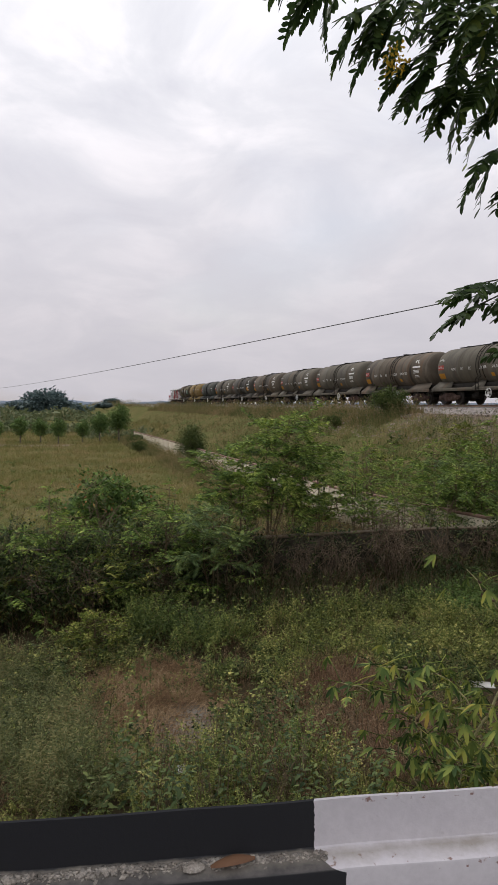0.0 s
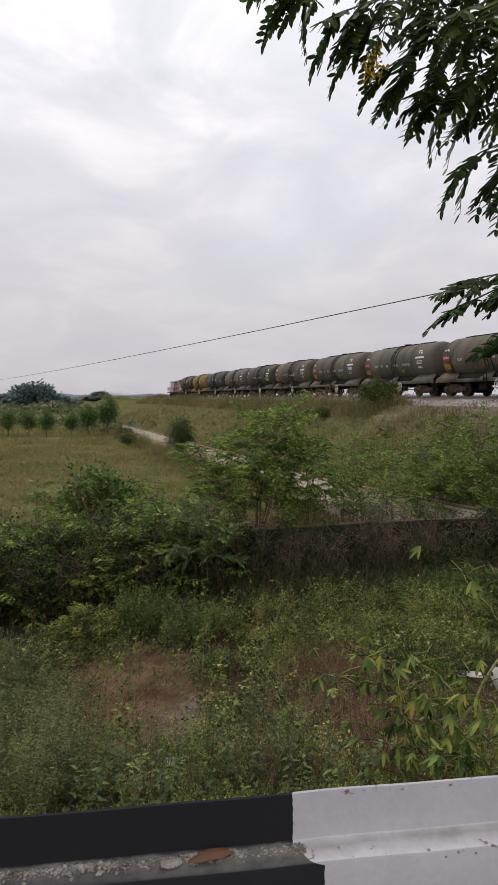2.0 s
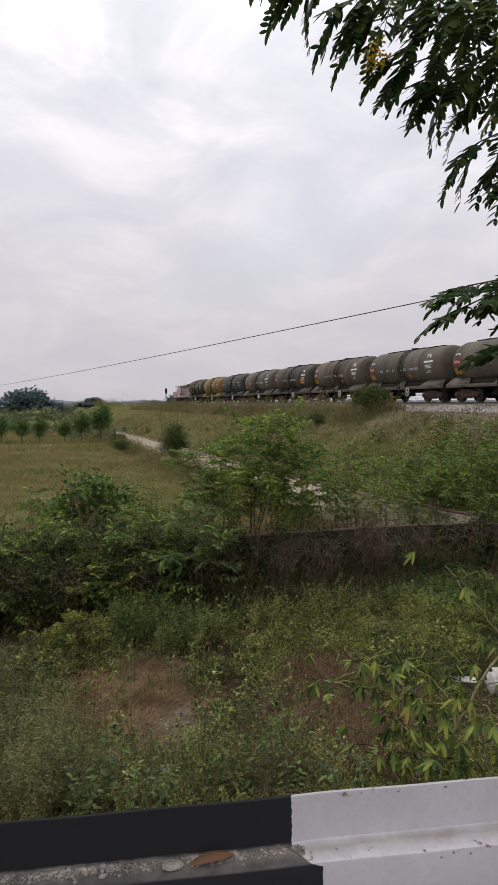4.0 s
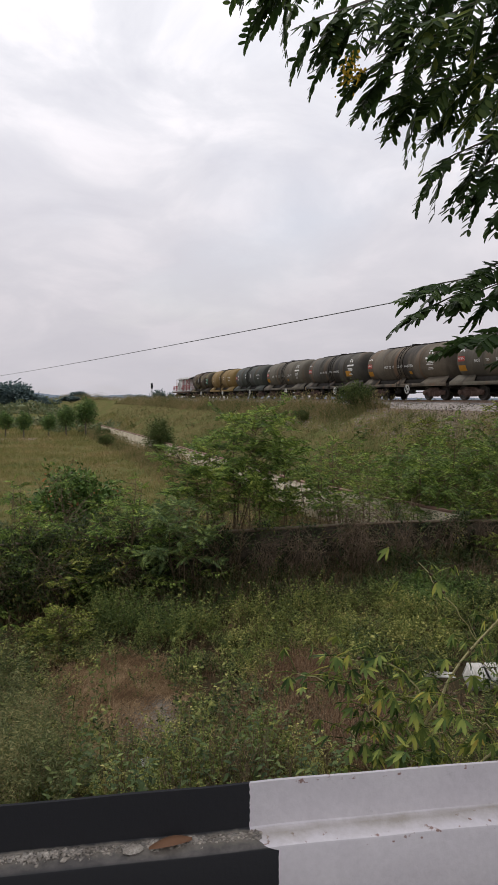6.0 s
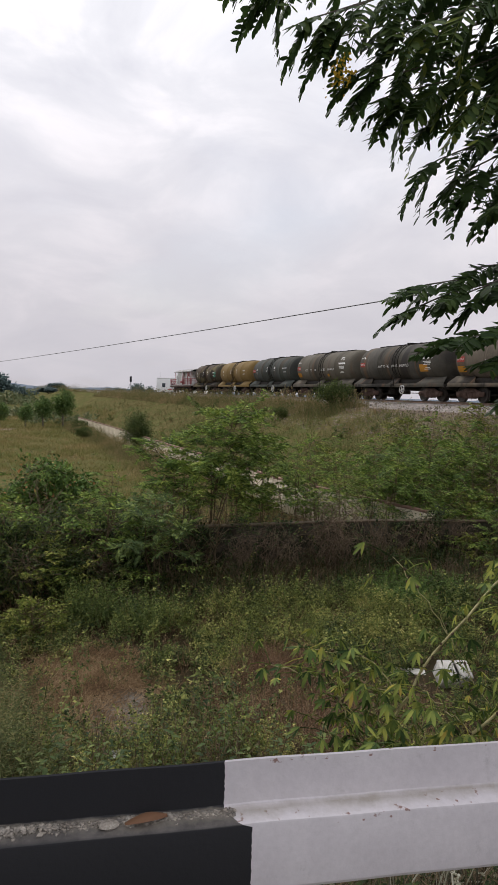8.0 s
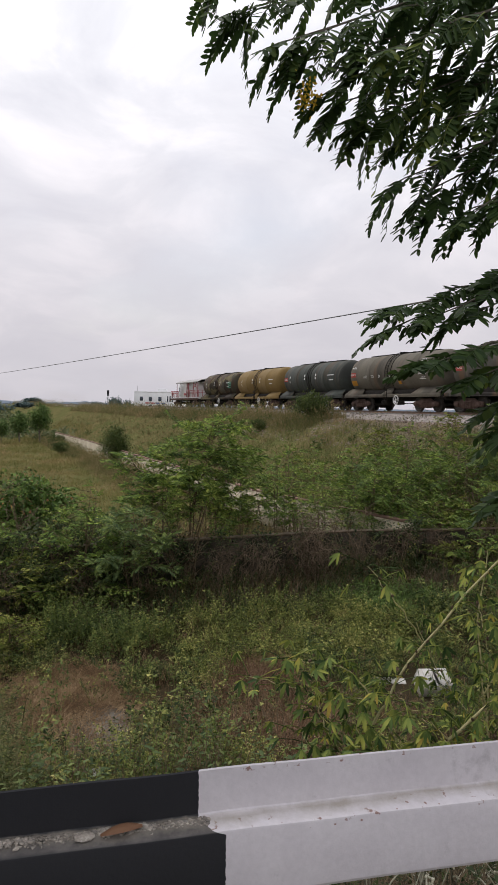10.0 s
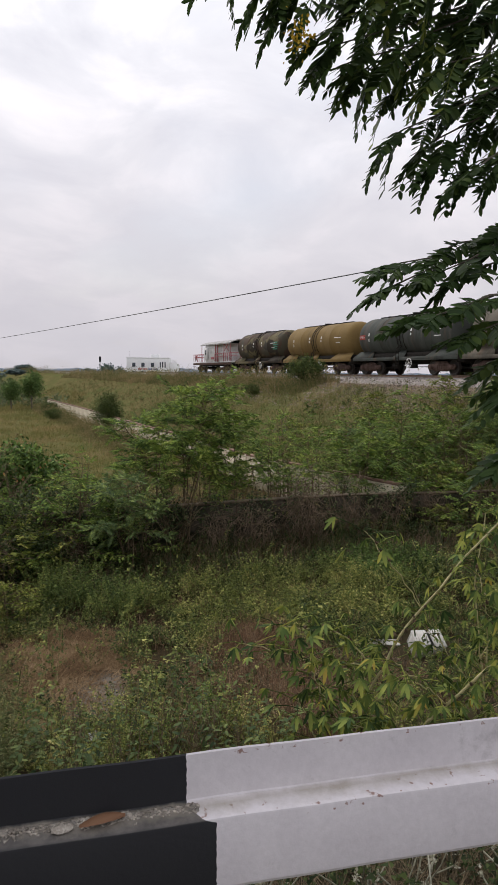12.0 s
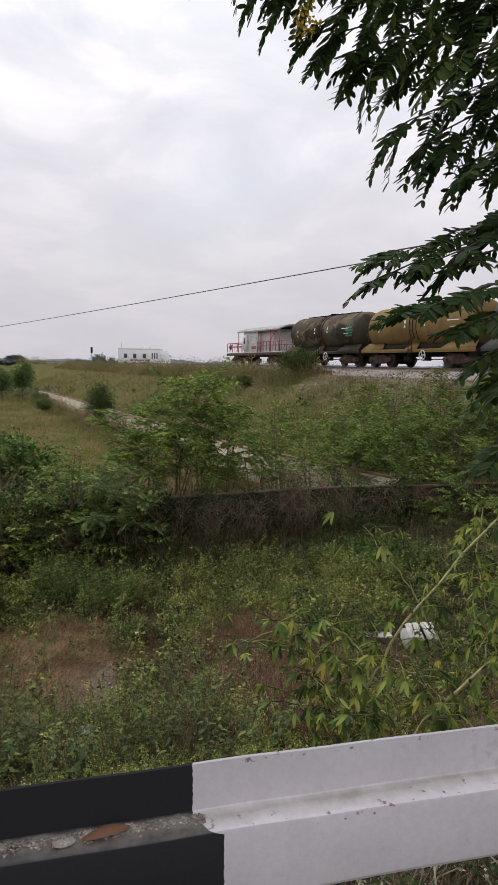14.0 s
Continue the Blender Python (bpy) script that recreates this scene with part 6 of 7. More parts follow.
# dark upright stalks on the near slope
slope_stalk = []
for k in range(5):
    p = Pile()
    for i in range(4):
        st = wander((rng.normal(0, 0.05), rng.normal(0, 0.05), 0), (rng.normal(0, 0.12), rng.normal(0, 0.12), 1), rng.uniform(0.4, 0.85), 5, 0.08)
        p.add(tube(st, np.linspace(0.0045, 0.002, 6), 3))
        for j in range(5):
            q0 = st[rng.integers(2, 6)]
            p.add(chip(rng.uniform(0.03, 0.06), 0.012, 0.2), frame_of(rng.normal(0, 1, 3) + np.array([0, 0, 0.6])), q0)
    slope_stalk.append(p.get())
x = np.r_[rng.uniform(-1.2, 2.6, 150), rng.uniform(0.4, 2.8, 110)]
y = np.r_[rng.uniform(6.6, 9.0, 150), rng.uniform(8.6, 11.5, 110)]
solid("dark_stalks", scatter(slope_stalk, on_ground(x, y), rng.uniform(0.6, 1.15, 260)), M["stem"], "dark upright brown stalks among the herbs", "stalks", "stuff")
# fallen straw
def straw(n_):
    p = Pile()
    for i in range(n_):
        c = np.append(rng.normal(0, 0.16, 2), abs(rng.normal(0.03, 0.05)))
        a, up = rng.uniform(0, 6.28), abs(rng.normal(0.2, 0.4))
        d = np.array([math.cos(a), math.sin(a), up]) * rng.uniform(0.14, 0.38)
        w = np.array([-math.sin(a), math.cos(a), 0.3]) * 0.0045
        p.add((np.array([c - w, c + w, c + d]), [[0, 1, 2]]))
    return p.get()


straw_t = [straw(22) for _ in range(8)]
x, y = rng.uniform(-3.8, 0.5, 4200), rng.uniform(8.6, 14.6, 4200)
keep = straw_mask(x, y, 0.4) & ~(bare_mask(x, y) & chance(x, 0.85))
x, y = x[keep], y[keep]
x2, y2 = wedge(2600, 7.0, 20, 0.1, -0.46, 0.60)
keep = open_ground(x2, y2) & (smooth_noise(x2, y2, 0.9, 91) > -0.05)
x2, y2 = x2[keep], y2[keep]
solid("dry_grass", scatter(straw_t, on_ground(np.r_[x, x2], np.r_[y, y2], 0.0), np.r_[rng.uniform(0.5, 1.1, len(x)), rng.uniform(0.4, 0.9, len(x2))]), M["dry"], "reddish-brown fallen dry grass round a bare patch", "grass", "stuff")

x, y = rng.normal(-1.05, 0.4, 420), rng.normal(10.8, 0.7, 420)
solid("soil_clods", scatter([stone() for _ in range(5)], on_ground(x, y, 0.0), rng.uniform(0.012, 0.05, 420), tilt=0.3), surface("soil_clod", (0.09, 0.075, 0.058), (0.20, 0.17, 0.135), scale=12, fine=60, island=True), "crumbs and clods on the bare soil", "soil", "stuff")
x, y = rng.normal(-1.1, 0.7, 260), rng.normal(11.0, 1.1, 260)
solid("leaf_litter", scatter([leaf(1.0, 0.5, 0.5, 0.3), leaf(1.0, 0.35, 0.8, 0.1)], on_ground(x, y, -0.01), rng.uniform(0.03, 0.07, 260)), M["dead"], "brown dead leaves scattered on the soil", "leaves", "stuff")

# knee-high herbs
tall_h = [weed(0.62, 5, 24, 0.036, 0.5, 0.35, 0, True) for _ in range(6)]
x, y, k_ = clumped(120, 6, 7.5, 19, -0.46, 0.60, 0.15, 0.45, lambda x, y: smooth_noise(x, y, 0.8, 30) > -0.1)
solid("tall_herbs", scatter(tall_h, on_ground(x, y), 1.2 * k_ * rng.uniform(0.7, 1.3, len(x))), M["weed"], "knee-high green herbs", "weeds", "stuff")

# broad-leaved weeds on the near slope
broad_t = []
for k in range(5):
    p = Pile()
    st = wander((0, 0, 0), (rng.normal(0, 0.1), rng.normal(0, 0.1), 1), 0.75, 6, 0.06)
    p.add(tube(st, np.linspace(0.004, 0.002, 7), 3))
    for j in range(15):
        u = 0.5 + 5.5 * j / 14
        i0 = min(int(u), 5)
        q0 = st[i0] + (st[i0 + 1] - st[i0]) * (u - i0)
        a = j * 2.4
        s = 0.145 * rng.uniform(0.6, 1.15) * (1.1 - 0.5 * j / 14)
        p.add(oval_leaf(s, s * 0.5, 0.2, 0.35), frame_of((math.cos(a), math.sin(a), rng.normal(0.1, 0.3))), q0)
    broad_t.append(p.get())
x = np.r_[rng.uniform(-2.1, 1.4, 95), rng.normal(0.05, 0.3, 14), rng.uniform(0.8, 2.2, 10)]
y = np.r_[rng.uniform(6.6, 8.4, 95), rng.uniform(9.2, 10.6, 14), rng.uniform(8.6, 10.5, 10)]
keep = smooth_noise(x, y, 1.4, 33) + 0.3 * (np.abs(x + 0.4) < 1.2) > 0.0
x, y = x[keep], y[keep]
solid("broadleaf_weeds", scatter(broad_t, on_ground(x, y), rng.uniform(0.45, 0.95, len(x))), M["dull_broad"], "upright broad-leaved green weeds on the bank", "weeds", "stuff")

# wiry silvery weeds
wiry = [weed(0.78, 11, 22, 0.055, 0.13, 0.34, 0, True) for _ in range(5)]
x, y = rng.uniform(-6.4, -1.5, 640), rng.uniform(6.8, 13.5, 640)
keep = x < np.interp(y, [7, 9, 11, 13.5], [-1.5, -2.0, -2.7, -4.2]) + smooth_noise(x, y, 1.0, 35) * 0.4
x, y = x[keep], y[keep]
solid("wiry_weeds", scatter(wiry, on_ground(x, y), rng.uniform(0.7, 1.25, len(x))), M["silver"], "wiry silvery-green weeds", "weeds", "stuff")

# dry stalks and pale flower heads just below the barrier
x, y = rng.uniform(-1.2, 2.8, 1300), rng.uniform(1.55, 4.4, 1300)
solid("dry_stalks", scatter([grass_tuft(14, 0.24, 0.10, 0.004, 1.9, 1) for _ in range(4)], on_ground(x, y), rng.uniform(0.6, 1.3, 1300)), M["stem"], "dry grass stalks under the barrier", "grass", "stuff")
fl_t = []
for k in range(4):
    p = Pile()
    for j in range(7):
        st = wander((0, 0, 0), (rng.normal(0, 0.5), rng.normal(0, 0.5), 1), rng.uniform(0.15, 0.35), 3, 0.2)
        p.add(tube(st, 0.003, 3))
        for i in range(9):
            p.add(leaf(0.013, 0.010, 0.3), frame_of(rng.normal(0, 1, 3)), st[-1] + rng.normal(0, 0.005, 3))
    fl_t.append(p.get())
x, y = rng.uniform(-0.8, 2.6, 260), rng.uniform(1.55, 4.0, 260)
solid("pale_flower_heads", scatter(fl_t, on_ground(x, y), rng.uniform(0.6, 1.1, 260)), foliage("pale_seed_heads", [(0.0, (0.17, 0.16, 0.11)), (0.5, (0.36, 0.35, 0.26)), (1.0, (0.62, 0.60, 0.52))]), "small pale seed heads on thin stalks", "weeds", "stuff")
x, y = rng.uniform(-1.4, 2.8, 420), rng.uniform(1.55, 4.6, 420)
solid("bank_herbs", scatter(carpet_t, on_ground(x, y), rng.uniform(0.4, 0.9, 420)), M["shade_leaf"], "small green herbs on the bank", "weeds", "stuff")

# tangles of dry stems and creepers hanging over the front wall
def tangle(n_, w, h, r=0.006):
    p = Pile()
    for i in range(n_):
        x0 = rng.normal(0, w * 0.4)
        st = wander((x0, rng.normal(0, 0.25), rng.uniform(0.5, 1.05) * h), (rng.normal(0, 0.5), rng.normal(-0.2, 0.3), rng.uniform(-0.6, 0.7)), h * rng.uniform(0.4, 0.9), 9, 0.24, (0, 0, -1.7))
        p.add(tube(st, np.linspace(r, r * 0.5, len(st)), 3))
    for i in range(n_ // 2):
        st = wander((rng.normal(0, w * 0.5), rng.normal(-0.2, 0.25), 0), (rng.normal(0, 0.4), rng.normal(0, 0.3), 1), h * rng.uniform(0.5, 1.1), 7, 0.2)
        p.add(tube(st, np.linspace(r * 1.2, r * 0.5, len(st)), 3))
    return p.get()


tg = tangle(75, 0.55, 1.7, 0.0075)
for i, (x, y, s) in enumerate(((4.35, 20.3, 1.2), (4.05, 19.9, 0.9), (1.3, 19.1, 0.75), (-2.6, 17.6, 0.75), (-4.2, 16.5, 0.8), (-5.4, 16.2, 0.85), (8.6, 20.8, 0.8), (-6.8, 15.6, 0.8), (2.5, 19.3, 0.85), (5.8, 20.5, 0.7), (7.2, 20.9, 0.85))):
    t = solid("dry_creeper", tg, M["twig"], "tangle of dry brown creeper stems against the wall", "creeper", group="dry creepers") if i == 0 else copy_thing(t0, Matrix())
    if i == 0:
        t0 = t
    t.matrix_basis = place(x, y, s, i * 0.7 - 0.3)
th_t = [herb_plant(1.2, 7, 30, 0.07, 0.55, 0.5) for _ in range(4)]
n_ = 170
u = rng.uniform(-10.5, 11.5, n_)
wy_ = wall_y(u) - rng.uniform(0.25, 1.5, n_)
open_wall = (u > 0.6) & (u < 7.4) & (rng.uniform(0, 1, n_) < 0.3)
u, wy_ = u[~open_wall], wy_[~open_wall]
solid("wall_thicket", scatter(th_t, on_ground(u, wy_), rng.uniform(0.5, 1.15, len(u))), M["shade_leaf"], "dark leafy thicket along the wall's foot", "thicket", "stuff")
n_ = 90
u = rng.uniform(-11, 12, n_)
u = np.where((u > 2.2) & (u < 7.4), u - 9.0, u)
wy_ = wall_y(u) + rng.uniform(0.4, 3.2, n_)
solid("back_thicket", scatter(th_t, on_ground(u, wy_), rng.uniform(0.7, 1.45, n_)), M["feather"], "green leafy undergrowth behind the wall", "thicket", "stuff")
# thin bare branching shrubs in the thicket
def twiggy(h):
    p = Pile()
    for k in range(3):
        st = wander((rng.normal(0, 0.08), rng.normal(0, 0.08), 0), (rng.normal(0, 0.25), rng.normal(0, 0.25), 1), h * rng.uniform(0.7, 1.1), 8, 0.10)
        p.add(tube(st, np.linspace(0.015, 0.005, 9), 3))
        for j in range(7):
            q0 = st[rng.integers(2, 8)]
            a = rng.uniform(0, 6.28)
            br = wander(q0, (math.cos(a), math.sin(a), 0.8), h * rng.uniform(0.15, 0.4), 4, 0.25)
            p.add(tube(br, np.linspace(0.008, 0.004, 5), 3))
            for i in range(4):
                p.add(chip(0.07, 0.035), frame_of(rng.normal(0, 1, 3)), br[rng.integers(1, 5)])
    return p.get()


tw = [twiggy(2.0) for _ in range(6)]
n_ = 70
u = rng.uniform(-9, 12, n_)
wy_ = wall_y(u) + np.where(rng.uniform(0, 1, n_) < 0.4, rng.uniform(-1.4, -0.3, n_), rng.uniform(0.5, 3.0, n_))
solid("bare_stems", scatter(tw, on_ground(u, wy_), rng.uniform(0.5, 1.5, n_)), M["stem"], "thin bare brown branching stems in the undergrowth", "stems", "stuff")


# dark brush of dry stems and small leaves along the wall's foot
brush_t = []
for k in range(6):
    p = Pile()
    for i in range(16):
        st = wander((rng.normal(0, 0.16), rng.normal(0, 0.12), 0), (rng.normal(0, 0.45), rng.normal(0, 0.35), 1), rng.uniform(0.5, 1.15), 5, 0.22, (0, 0, -0.5))
        p.add(tube(st, np.linspace(0.006, 0.0025, 6), 3))
    brush_t.append(p.get())
n_ = 150
u = rng.uniform(-2.5, 10.5, n_)
wy_ = wall_y(u) - rng.uniform(0.15, 3.0, n_)
solid("dry_brush", scatter(brush_t, on_ground(u, wy_), rng.uniform(0.45, 1.1, n_)), M["twig"], "dense dry brown brush along the wall's foot", "brush", "stuff")
n_ = 250
u = rng.uniform(-2.5, 11.0, n_)
wy_ = wall_y(u) - 0.3 - rng.uniform(0, 1, n_) ** 0.8 * 2.9
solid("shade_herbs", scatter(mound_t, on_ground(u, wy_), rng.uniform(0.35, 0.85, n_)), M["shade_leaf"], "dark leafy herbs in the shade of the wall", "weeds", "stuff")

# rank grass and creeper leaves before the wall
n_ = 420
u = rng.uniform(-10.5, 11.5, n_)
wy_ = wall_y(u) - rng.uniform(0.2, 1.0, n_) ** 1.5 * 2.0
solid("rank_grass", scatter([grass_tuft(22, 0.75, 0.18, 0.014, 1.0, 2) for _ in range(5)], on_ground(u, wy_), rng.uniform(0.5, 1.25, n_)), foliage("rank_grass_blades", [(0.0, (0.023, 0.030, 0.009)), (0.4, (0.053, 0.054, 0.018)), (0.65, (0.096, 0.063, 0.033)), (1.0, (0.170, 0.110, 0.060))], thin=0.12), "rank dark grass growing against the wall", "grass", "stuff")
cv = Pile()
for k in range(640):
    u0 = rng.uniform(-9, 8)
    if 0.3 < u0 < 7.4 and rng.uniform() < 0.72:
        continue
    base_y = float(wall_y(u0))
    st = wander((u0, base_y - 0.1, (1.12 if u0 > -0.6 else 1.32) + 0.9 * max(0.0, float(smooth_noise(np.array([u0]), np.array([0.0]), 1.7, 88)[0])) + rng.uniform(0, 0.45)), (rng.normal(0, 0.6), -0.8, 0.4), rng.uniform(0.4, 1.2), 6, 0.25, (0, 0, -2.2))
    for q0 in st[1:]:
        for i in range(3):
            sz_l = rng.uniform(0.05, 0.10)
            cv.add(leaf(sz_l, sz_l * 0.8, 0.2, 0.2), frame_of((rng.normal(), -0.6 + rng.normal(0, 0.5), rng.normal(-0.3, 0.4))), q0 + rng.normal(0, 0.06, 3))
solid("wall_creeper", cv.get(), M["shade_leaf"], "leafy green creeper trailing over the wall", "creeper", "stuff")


# palmate-leaved plant on the near bank
def palmate(size, full):
    p = Pile()
    lobes = ((0, 1.0), (0.50, 0.84), (-0.50, 0.84), (1.05, 0.55), (-1.05, 0.55)) if full else ((0, 1.0), (0.55, 0.78), (-0.55, 0.78))
    for a, l in lobes:
        p.add(oval_leaf(size * l, size * l * 0.245, 0.35, 0.12 + rng.normal(0, 0.06)), rot_z(a))
    return p.get()


PALMS = [palmate(1.0, k % 2) for k in range(4)]


def palmate_plant(lines, leaves, size, label):
    base = np.array(lines[0][0][0])
    t = thing("palmate_plant", label, "plant", Matrix.Translation(base))
    lv = Pile()
    for pts, r0, r1, first_leaf, full in lines:
        pts = np.array(pts) - base
        k = np.linspace(0, len(pts) - 1, 14)
        fine = np.stack([np.interp(k, range(len(pts)), pts[:, c]) for c in range(3)], 1)
        fine[1:-1] = (fine[:-2] + 2 * fine[1:-1] + fine[2:]) / 4 + rng.normal(0, 0.008, (12, 3))
        part("stalk", tube(fine, np.linspace(r0, r1, 14), 7), M["stem_green"], t, smooth=60)
        n_ = max(2, int(leaves * full * np.linalg.norm(fine[-1] - fine[0])))
        for j in range(n_):
            u_ = first_leaf + (1 - first_leaf) * (j + rng.uniform(0.2, 0.8)) / n_
            q0 = fine[min(13, int(u_ * 13.99))]
            a = rng.uniform(0, 6.28)
            d = np.array([math.cos(a), math.sin(a), rng.uniform(-0.1, 0.7)])
            pet = q0 + d * rng.uniform(0.06, 0.18)
            lv.add(tube([q0, (q0 + pet) / 2 + np.array([0, 0, 0.01]), pet], 0.0025, 3))
            dd = np.array([d[0], d[1], rng.uniform(-2.6, -0.1)])
            lv.add(PALMS[rng.integers(4)], frame_of(dd, (rng.normal(0, 0.3), rng.normal(0, 0.3), 1)) * (size * rng.uniform(0.6, 1.2)), pet)
    part("foliage", lv.get(), M["palm"], t)
    pods = Pile()
    for pts, r0, r1, first_leaf, full in lines:
        pts = np.array(pts) - base
        for j in range(9):
            u_ = rng.uniform(max(0.3, first_leaf), 1.0) * (len(pts) - 1)
            i0 = min(int(u_), len(pts) - 2)
            q0 = pts[i0] + (pts[i0 + 1] - pts[i0]) * (u_ - i0) + rng.normal(0, 0.012, 3)
            ln = rng.uniform(0.012, 0.02)
            v, f = lathe([(0, 0), (ln * 0.4, ln * 0.45), (ln, ln * 0.4), (ln * 1.5, 0.0)], 6, "z")
            pods.add((v, f), frame_of(rng.normal(0, 1, 3)), q0)
    tagged(part("seed_pod", pods.get(), M["twig"], t, "dry brown seed pods"), kind="stuff")
    return t


def gz_(x, y):
    return float(ground_z(x, y)) - 0.05


palmate_plant([
    ([(0.85, 3.4, gz_(0.85, 3.4)), (0.97, 3.42, 3.22), (1.05, 3.45, 3.4), (1.13, 3.49, 3.53), (1.18, 3.49, 3.62), (1.3, 3.49, 3.82), (1.42, 3.49, 3.97), (1.64, 3.49, 4.21), (1.86, 3.5, 4.44)], 0.0088, 0.0053, 0.05, 0.55),
    ([(1.13, 3.54, 3.58), (0.89, 3.54, 3.60), (0.65, 3.54, 3.67), (0.43, 3.54, 3.73)], 0.0041, 0.0023, 0.1, 1.0),
    ([(1.11, 3.49, 3.60), (0.99, 3.49, 3.76), (0.79, 3.49, 3.82), (0.61, 3.49, 3.83)], 0.0041, 0.0023, 0.2, 1.0),
    ([(1.38, 3.54, 3.90), (1.26, 3.54, 4.08), (1.13, 3.54, 4.23), (1.06, 3.54, 4.32)], 0.0034, 0.0023, 0.5, 0.35),
    ([(0.90, 3.42, 3.0), (0.80, 3.45, 3.25), (0.72, 3.5, 3.45)], 0.005, 0.003, 0.1, 1.3),
    ([(0.95, 3.40, 3.05), (1.02, 3.42, 3.35), (1.00, 3.45, 3.62)], 0.005, 0.003, 0.1, 1.3),
    ([(0.98, 3.42, 3.22), (0.86, 3.44, 3.44), (0.78, 3.46, 3.60)], 0.005, 0.003, 0.1, 1.3),
], 54, 0.088, "leaning palmate-leaved plant with yellow-green stalks and yellowing leaves")
palmate_plant([
    ([(1.02, 3.15, gz_(1.02, 3.15)), (1.16, 3.19, 3.24), (1.26, 3.19, 3.37), (1.39, 3.19, 3.53), (1.66, 3.19, 3.74), (1.94, 3.22, 3.91), (2.3, 3.3, 4.1)], 0.0102, 0.0067, 0.35, 1.0),
    ([(1.39, 3.19, 3.53), (1.25, 3.19, 3.65), (1.11, 3.19, 3.77)], 0.0041, 0.0023, 0.1, 1.0),
    ([(1.60, 3.2, 3.70), (1.62, 3.25, 3.95), (1.58, 3.3, 4.15)], 0.0041, 0.0023, 0.1, 1.0),
    ([(1.20, 3.18, 3.28), (1.02, 3.2, 3.42), (0.88, 3.2, 3.46)], 0.0041, 0.0023, 0.1, 1.0),
    ([(1.30, 3.19, 3.40), (1.50, 3.2, 3.42), (1.75, 3.25, 3.5)], 0.0041, 0.0023, 0.1, 1.0),
], 54, 0.088, "palmate-leaved plant with a thick leaning stalk")
palmate_plant([
    ([(2.3, 4.4, gz_(2.3, 4.4)), (2.2, 4.4, 3.0), (2.1, 4.4, 3.7), (2.2, 4.5, 4.2)], 0.0068, 0.0037, 0.25, 1.0),
    ([(2.2, 4.4, 2.9), (1.9, 4.5, 3.3), (1.7, 4.5, 3.7)], 0.0041, 0.0023, 0.1, 1.0),
    ([(2.15, 4.4, 3.2), (2.5, 4.5, 3.6), (2.7, 4.6, 4.0)], 0.0041, 0.0023, 0.1, 1.0),
], 40, 0.080, "palmate-leaved plant with drooping yellow-green leaves")
palmate_plant([
    ([(1.4, 4.6, gz_(1.4, 4.6)), (1.45, 4.6, 2.6), (1.4, 4.65, 3.2)], 0.0068, 0.0030, 0.2, 1.0),
    ([(1.42, 4.6, 2.4), (1.15, 4.6, 2.8), (1.05, 4.65, 3.1)], 0.0041, 0.0023, 0.1, 1.0),
], 40, 0.080, "low palmate-leaved plant on the bank")

# foam box with a broken lid, and litter
fb = thing("foam_box", "dirty white broken foam box lying in the weeds", "box", place(4.80, 11.95, 0.86, 0.10) @ pose(0, 0, 0.10, 30, 3, 0))
part("shell", Pile().add(box((0, -0.2, 0.16), (0.66, 0.04, 0.32), 0.012)).add(box((0, 0.2, 0.16), (0.66, 0.04, 0.32), 0.012)).add(box((-0.31, 0, 0.16), (0.04, 0.36, 0.32), 0.012)).add(box((0.31, 0, 0.16), (0.04, 0.36, 0.32), 0.012)).add(box((0, 0, 0.02), (0.6, 0.36, 0.04), 0.01)).get(), M["foam"], fb)
lid = part("lid", Pile().add(box((-0.17, 0, 0.35), (0.34, 0.46, 0.05), 0.015)).add(box((0.20, 0.0, 0.36), (0.28, 0.46, 0.05), 0.015)).get(), M["foam"], fb)
for k in range(4):
    part("rib", box((-0.24 + k * 0.16, 0, 0.392), (0.03, 0.38, 0.02), 0.006), M["foam"], fb)
v = []
sheet = []
for i in range(7):
    for j in range(5):
        v.append([i * 0.04 + rng.normal(0, 0.006), j * 0.045 + rng.normal(0, 0.006), 0.05 + 0.04 * math.sin(i * 1.1 + j) + rng.normal(0, 0.012)])
for i in range(6):
    for j in range(4):
        a = i * 5 + j
        sheet += [(a, a + 5, a + 6), (a, a + 6, a + 1)]
lit = solid("plastic_litter", (np.array(v), np.array(sheet)), M["litter"], "crumpled pale plastic scrap among the weeds", "litter")
lit.matrix_basis = place(-0.90, 8.08, 0.6, 0.5) @ pose(0, 0, 0.12, 40, 10, 0)
slab = solid("foam_sheet", Pile().add(box((0, 0, 0.03), (0.75, 0.3, 0.05), 0.012)).get(), M["foam"], "flat foam offcut on the ground", "litter")
slab.matrix_basis = place(4.25, 12.7, 0.9, -0.2, 0.02)

# dirt path by the young trees
pv = []
for i in range(16):
    x = -35 + i * 0.85
    yy = 80 + 0.12 * (x + 60) + 0.5 * math.sin(i * 0.5)
    for o in (-2.0, 2.0):
        pv.append([x, yy + o + 0.2 * math.sin(i * 1.3 + o), float(ground_z(x, yy + o)) + 0.05])
pf = []
for i in range(15):
    a = i * 2
    pf += [(a, a + 2, a + 3), (a, a + 3, a + 1)]
solid("dirt_path", (np.array(pv), np.array(pf)), M["path"], "pale trodden dirt path", "path", "structure")

